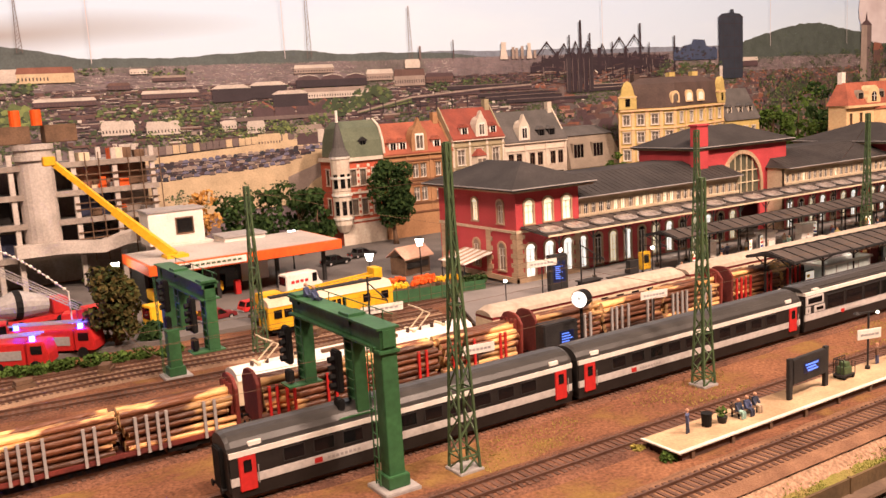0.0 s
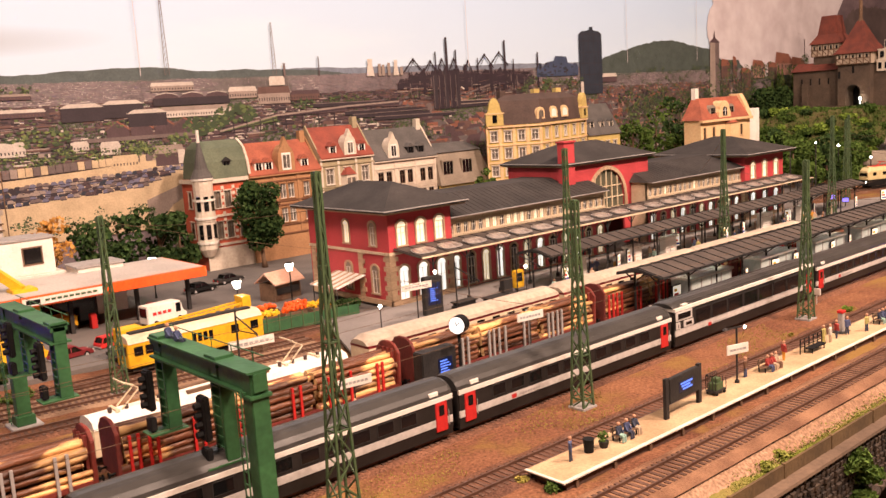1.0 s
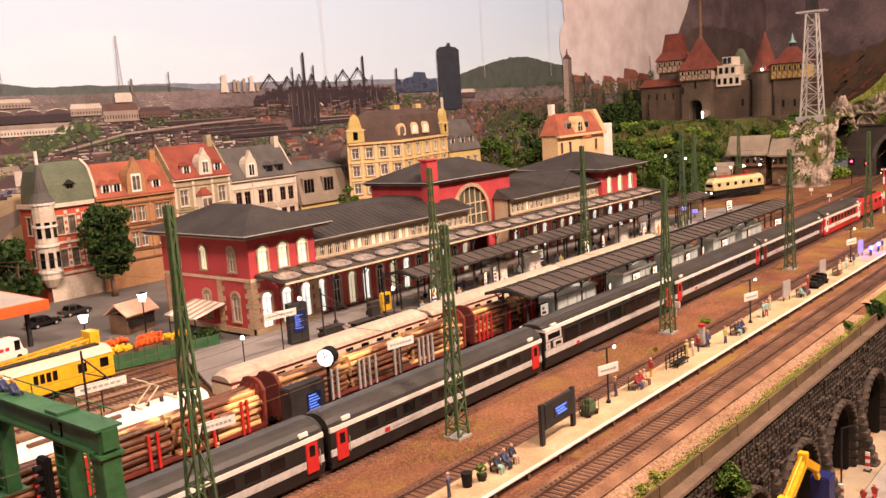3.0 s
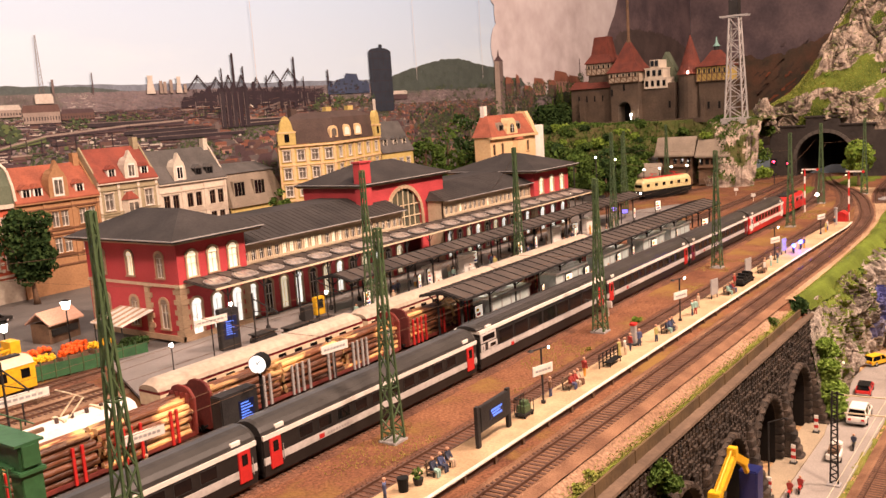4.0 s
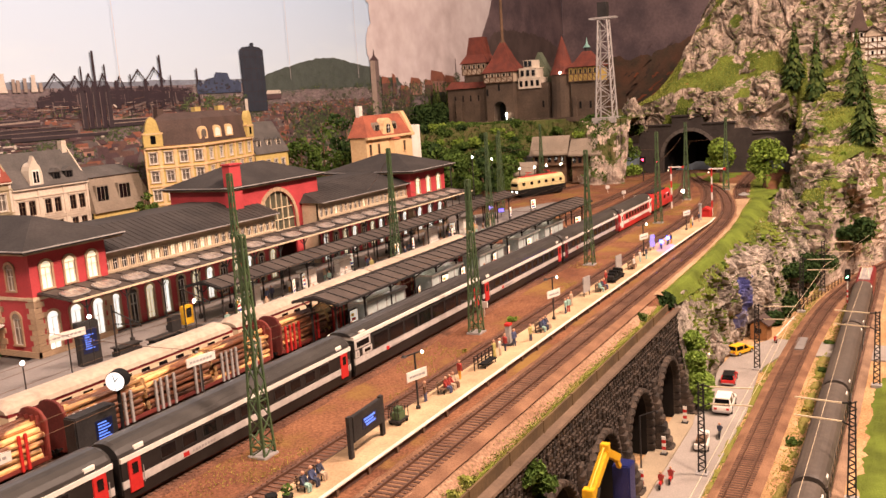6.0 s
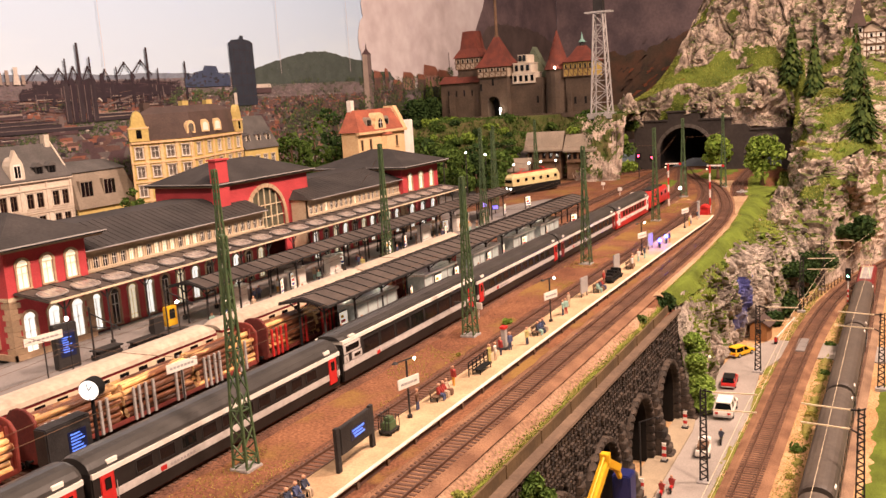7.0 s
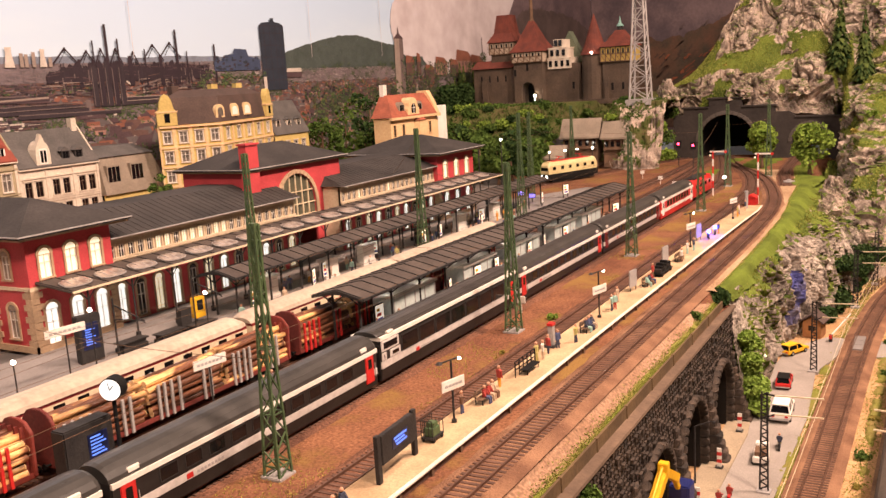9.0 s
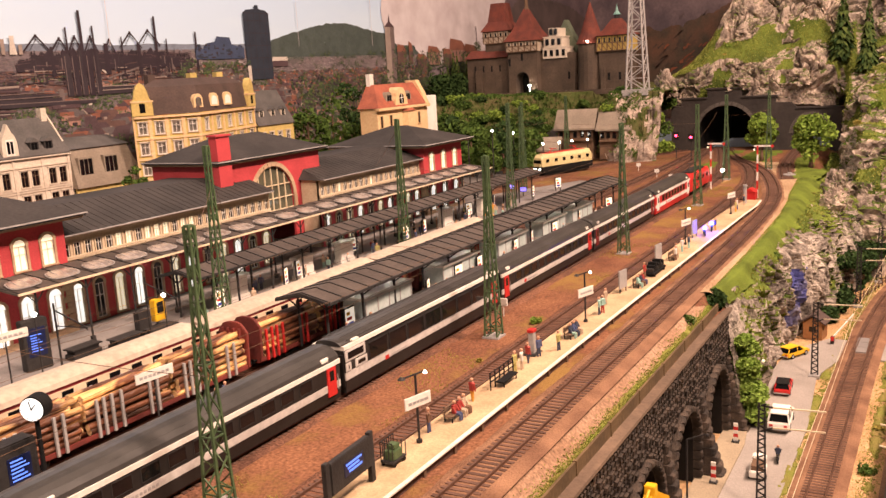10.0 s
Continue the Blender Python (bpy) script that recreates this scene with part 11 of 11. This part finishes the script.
for x, y in ((-1.1, -0.8), (-1.1, 0.8), (1.4, 0.0)):
    part("wheel", MB().cyl((x, y - 0.1, 0.3), (x, y + 0.1, 0.3), 0.3, n=10), "black", pk)


def motorbike(label, x, y, rz, coat, frame_):
    m = thing("motorcycle", label, "motorcycle", (x, y, RZ), rz, group="motorcycles")
    part("frame", MB().box(-0.7, -0.13, 0.35, 0.5, 0.13, 0.75).bar((0.5, 0, 0.5), (0.8, 0, 1.0), 0.1).bar((0.75, -0.4, 1.0), (0.75, 0.4, 1.0), 0.08), frame_, m, bevel=0.03)
    for xx in (-0.75, 0.85):
        part("wheel", MB().cyl((xx, -0.08, 0.33), (xx, 0.08, 0.33), 0.33, n=12), "black", m)
    figure(x, y, RZ + 0.35, coat, True, rz + 90)
    return m


motorbike("dark motorcycle on the road", 119.2, 21.9, 8, 0, "dark")
motorbike("red motorcycle on the road", 104.2, 24.4, 5, 1, "red")
sc_ = motorbike("red motorcycle at the kerb", 102.6, 25.1, 5, 1, "red")


def beacon(x, y):
    b = thing("warning_beacon", "red and white striped warning beacon", "beacon", (x, y, -16.15), group="warning beacons")
    part("foot", MB().box(-0.4, -0.4, 0, 0.4, 0.4, 0.15), "dark", b)
    for k in range(5):
        part("stripe", MB().box(-0.07, -0.24, 0.15 + k * 0.42, 0.07, 0.24, 0.57 + k * 0.42), "red" if k in (1, 3) else "white", b)


for x, y in ((122.2, 26.9), (111.2, 26.9), (101, 26.8)):
    beacon(x, y)
ws = thing("warning_sign", "triangular red and white warning sign", "road sign", (141.0, 27.4, -16.3))
part("post", MB().cyl((0, 0, 0), (0, 0, 3.4), 0.08, n=6), "grey", ws)
part("triangle", MB().ext([(-0.9, 2.2), (0.9, 2.2), (0, 3.8)], -0.12, -0.05), "red", ws)
part("field", MB().ext([(-0.5, 2.42), (0.5, 2.42), (0, 3.3)], -0.15, -0.12), "white", ws)
for x, y, d in ((106.5, 28.4, -1.8), (130.7, 27.6, -2.0)):
    s = thing("street_lamp", "thin dark street lamp with a curved arm", "street lamp", (x, y, -16.2), group="road lamps")
    part("post", MB().cyl((0, 0, 0), (0, 0, 6.4), 0.1, n=6).bar((0, 0, 6.4), (0.8, d * 0.9, 6.9), 0.12), "dark", s)
    part("lamp", MB().ball((0.8, d, 6.8), 0.2), "dark" if x < 110 else "lit", s)
# excavator in the arch
ex = thing("excavator", "yellow excavator arm with a dark blue cab in the archway", "excavator", (86.0, 26.0, -16.4))
part("track", MB().box(2.6, -1.5, 0, 8.2, -0.8, 0.9), "black", ex, bevel=0.2)
part("track", MB().box(2.6, 0.8, 0, 8.2, 1.5, 0.9), "black", ex, bevel=0.2)
part("platform", MB().box(3.2, -1.2, 0.9, 7.8, 1.2, 3.0), "dark", ex, bevel=0.12)
part("cab", MB().box(5.0, -0.9, 3.0, 7.0, 0.9, 7.2), mat("navy", (0.012, 0.018, 0.10), (0.02, 0.025, 0.13), 60, 0.4), ex, bevel=0.12)
part("boom", MB().bar((3.4, 0.3, 2.6), (-4.4, 0.7, 3.4), 0.9, 0.9).bar((-4.4, 0.7, 3.2), (-2.8, 0.6, 7.2), 1.1, 1.2).bar((-3.0, 0.6, 7.0), (1.6, 0.3, 10.2), 0.8, 0.9), "yellow", ex, bevel=0.08)
part("stick", MB().bar((1.4, 0.3, 10.1), (4.2, 0.0, 8.4), 0.7, 0.8).box(0.9, -0.15, 10.0, 1.7, 0.7, 11.0), "yellow", ex, bevel=0.06)
part("link", MB().bar((3.2, 0.0, 9.0), (4.4, -0.1, 7.4), 0.4, 0.5), "yellow", ex, bevel=0.05)
part("bracket", MB().box(-3.4, 0.0, 7.0, -2.5, 1.1, 8.2), "yellow", ex, bevel=0.06)
part("hydraulic", MB().cyl((-2.8, 0.5, 8.1), (1.0, 0.3, 10.7), 0.14, n=8), "yellow", ex)
part("hydraulic", MB().cyl((-3.6, 0.0, 4.2), (-1.6, 0.0, 7.8), 0.14, n=8), "dark", ex)


# lower catenary masts
def slim_mast(x, y, h, side=-1):
    m = thing("lattice_mast", "slim dark lattice mast by the lower track", "overhead line mast", (x, y, -16.5), group="slim lattice masts")
    for s in (-1, 1):
        part("leg", MB().bar((0, s * 0.42, 0), (0, s * 0.25, h), 0.16), "dark", m)
    b = MB()
    n = int(h / 0.8)
    for k in range(n):
        b.bar((0, -0.4, h * k / n), (0, 0.4, h * (k + 0.5) / n), 0.12).bar((0, 0.4, h * (k + 0.5) / n), (0, -0.4, h * (k + 1) / n), 0.12)
    part("lattice", b, "dark", m)
    part("foot", MB().box(-0.6, -0.7, -0.1, 0.6, 0.7, 0.35), "grey", m)
    part("bracket", MB().bar((0, 0, h - 0.2), (0, side * 1.0, h - 0.3), 0.16).bar((0, 0, h - 2.8), (0, side * 1.0, h - 2.3), 0.14), "dark", m)
    for z in (h - 0.3, h - 2.3):
        part("arm", MB().bar((0, side * 1.0, z), (0, side * 5.6, z + 0.2), 0.13), "cream", m, "pale insulated arm")
    return m


slim_mast(107.5, 21.6, 11.0)
slim_mast(148.0, 21.8, 10.5)
slim_mast(186.0, 19.6, 10.5)
slim_mast(205.0, 17.6, 10.5)
slim_mast(106.2, 5.9, 11.0, 1)
slim_mast(145.0, 5.1, 11.0, 1)
lw = MB()
wm = lw
for z in (7.6, 9.2):
    for a, b in (((60, 17.4), (107.5, 17.2)), ((107.5, 17.2), (148, 17.2)), ((148, 17.2), (186, 15.6)), ((186, 15.6), (222, 9.5))):
        span((*a, -16.5 + z), (*b, -16.5 + z), 0.2, 0.035)
for z in (8.0,):
    for y in (9.2,):
        span((60, y, -16.5 + z), (150, y, -16.5 + z), 0.3, 0.035)
        span((150, y, -16.5 + z), (225, 8.2, -16.5 + z), 0.3, 0.035)
solo("lower_wires", lw, "cream", "pale overhead wires of the lower line", "wires", "stuff")
# level crossing hut, gate and planks
ht = thing("crossing_hut", "small brown wooden crossing keeper's hut", "hut", (166.6, 24.0, -16.5), -8)
part("wall", MB().box(-1.5, -1.4, 0, 1.5, 1.4, 2.6).ext([(-1.4, 2.6), (1.4, 2.6), (0, 3.5)], -1.5, 1.5), mat("hut_wood", (0.34, 0.16, 0.06), (0.26, 0.12, 0.05), 40, 0.85), ht)
part("roof", MB().ext([(-1.9, 2.5), (0, 3.7), (1.9, 2.5), (1.9, 2.7), (0, 3.95), (-1.9, 2.7)], -1.9, 1.9), "brownroof", ht)
part("window", MB().box(-1.55, -0.5, 1.2, -1.5, 0.5, 2.0), "glass", ht)
lb = thing("barrier", "raised white level crossing barrier", "barrier", (163.4, 21.2, -16.4))
part("post", MB().box(-0.25, -0.25, 0, 0.25, 0.25, 1.2), "dark", lb)
part("pole", MB().bar((0, 0, 1.0), (4.5, -2.4, 3.6), 0.16), "white", lb)
part("counterweight", MB().box(-0.5, -0.2, 0.6, -0.2, 0.2, 1.2), "red", lb)
cr = thing("level_crossing", "concrete slabs between the rails of the crossing", "level crossing", kind="structure")
for k in range(3):
    part("slab", MB().box(158.4 + k * 2.4, 16.3, -16.3, 160.7 + k * 2.4, 17.8, -15.66), "paving", cr)
# meadow on the far side of the lower line
def low_meadow(u, v):
    x = lerp(60, 151, u)
    return (x, lerp(-14, 5.8 + 0.7 * fbm(x, 2, 0, 0.3), v), -16.42 + 0.12 * fbm(x, v * 9, 0, 0.4) - 0.25 * smooth(0.93, 1, v) - 0.3 * smooth(0.96, 1, u))


solo("meadow", sheet(150, 30, low_meadow, "grass", None), "grass", "mossy green meadow beside the lower line", "grass", "structure")
sg = thing("light_signal", "slim signal post with a green light by the lower line", "signal", (193.8, 12.2, -16.5))
part("post", MB().cyl((0, 0, 0), (0, 0, 5.0), 0.12, n=8), "white", sg)
for z in (0.4, 1.4, 2.4):
    part("band", MB().cyl((0, 0, z), (0, 0, z + 0.5), 0.14, n=8), "red", sg)
part("head", MB().box(-0.2, -0.5, 4.6, 0.2, 0.5, 7.0), "black", sg, bevel=0.08)
part("light", MB().ball((-0.3, 0, 5.5), 0.2), glow("green_glow", (0.3, 1.0, 0.55), 14.0), sg, "glowing green light")
# dark train on the lower line, behind a red locomotive
M["umber"] = mat("umber", (0.105, 0.083, 0.066), (0.066, 0.053, 0.044), 18, 0.6, bump=0.1)
ll = thing("locomotive", "red electric locomotive at the head of the lower train", "locomotive", (200.2, 9.3, -16.0))
part("body", MB().loft([[(x, -w, 1.1), (x, w, 1.1), (x, w, z), (x, w * 0.8, z + 0.6), (x, -w * 0.8, z + 0.6), (x, -w, z)] for x, w, z in ((-8.6, 1.4, 2.8), (-7.8, 1.6, 3.8), (7.8, 1.6, 3.8), (8.6, 1.4, 2.8))]), "wine", ll, bevel=0.06)
part("underframe", MB().box(-7.5, -1.3, 0.7, 7.5, 1.3, 1.1), "black", ll)
part("roof_walk", MB().box(-6, -1.0, 4.38, 6, 1.0, 4.6), "grey", ll)
for s in (-1, 1):
    part("pantograph", MB().bar((s * 5, -0.8, 4.6), (s * 3.0, -0.4, 6.2), 0.12).bar((s * 5, 0.8, 4.6), (s * 3.0, 0.4, 6.2), 0.12).bar((s * 3.0, -1.4, 6.3), (s * 3.0, 1.4, 6.3), 0.14).bar((s * 3.0, -0.4, 6.2), (s * 3.0, 0.4, 6.2), 0.1), "cream", ll)
bogie(ll, -4.8)
bogie(ll, 4.8)
dt = [coach("dark grey coach of the lower train", (113.5 + k * 31.0, 9.3, -16.0), low="coach_dark", stripe="umber", door="dark", roof="umber", plain=True) for k in (-1, 0, 1, 2)]
for i, (x, y, r) in enumerate(((120, 13.3, 0.9), (132, 13.0, 0.7), (165, 13.2, 0.9), (112, 13.2, 0.5), (150, 12.8, 0.8))):
    bush("low straw-coloured weed in the sand", x, y, -16.6, r, "straw" if i % 2 else "leaf", 160, 0.22, 300 + i)
for k in range(9):
    f_ = thing("post_and_rail_fence", "dark wooden fence section by the lower track", "fence", (186 + k * 4.2, 20.5 - k * 0.9, -16.5), -12, group="fence sections")
    for xx in (0, 2.0):
        part("post", MB().box(xx - 0.1, -0.1, 0, xx + 0.1, 0.1, 1.4), "wood", f_)
    for z in (0.6, 1.15):
        part("rail", MB().box(-0.1, -0.16, z, 4.1, -0.1, z + 0.16), "wood", f_)
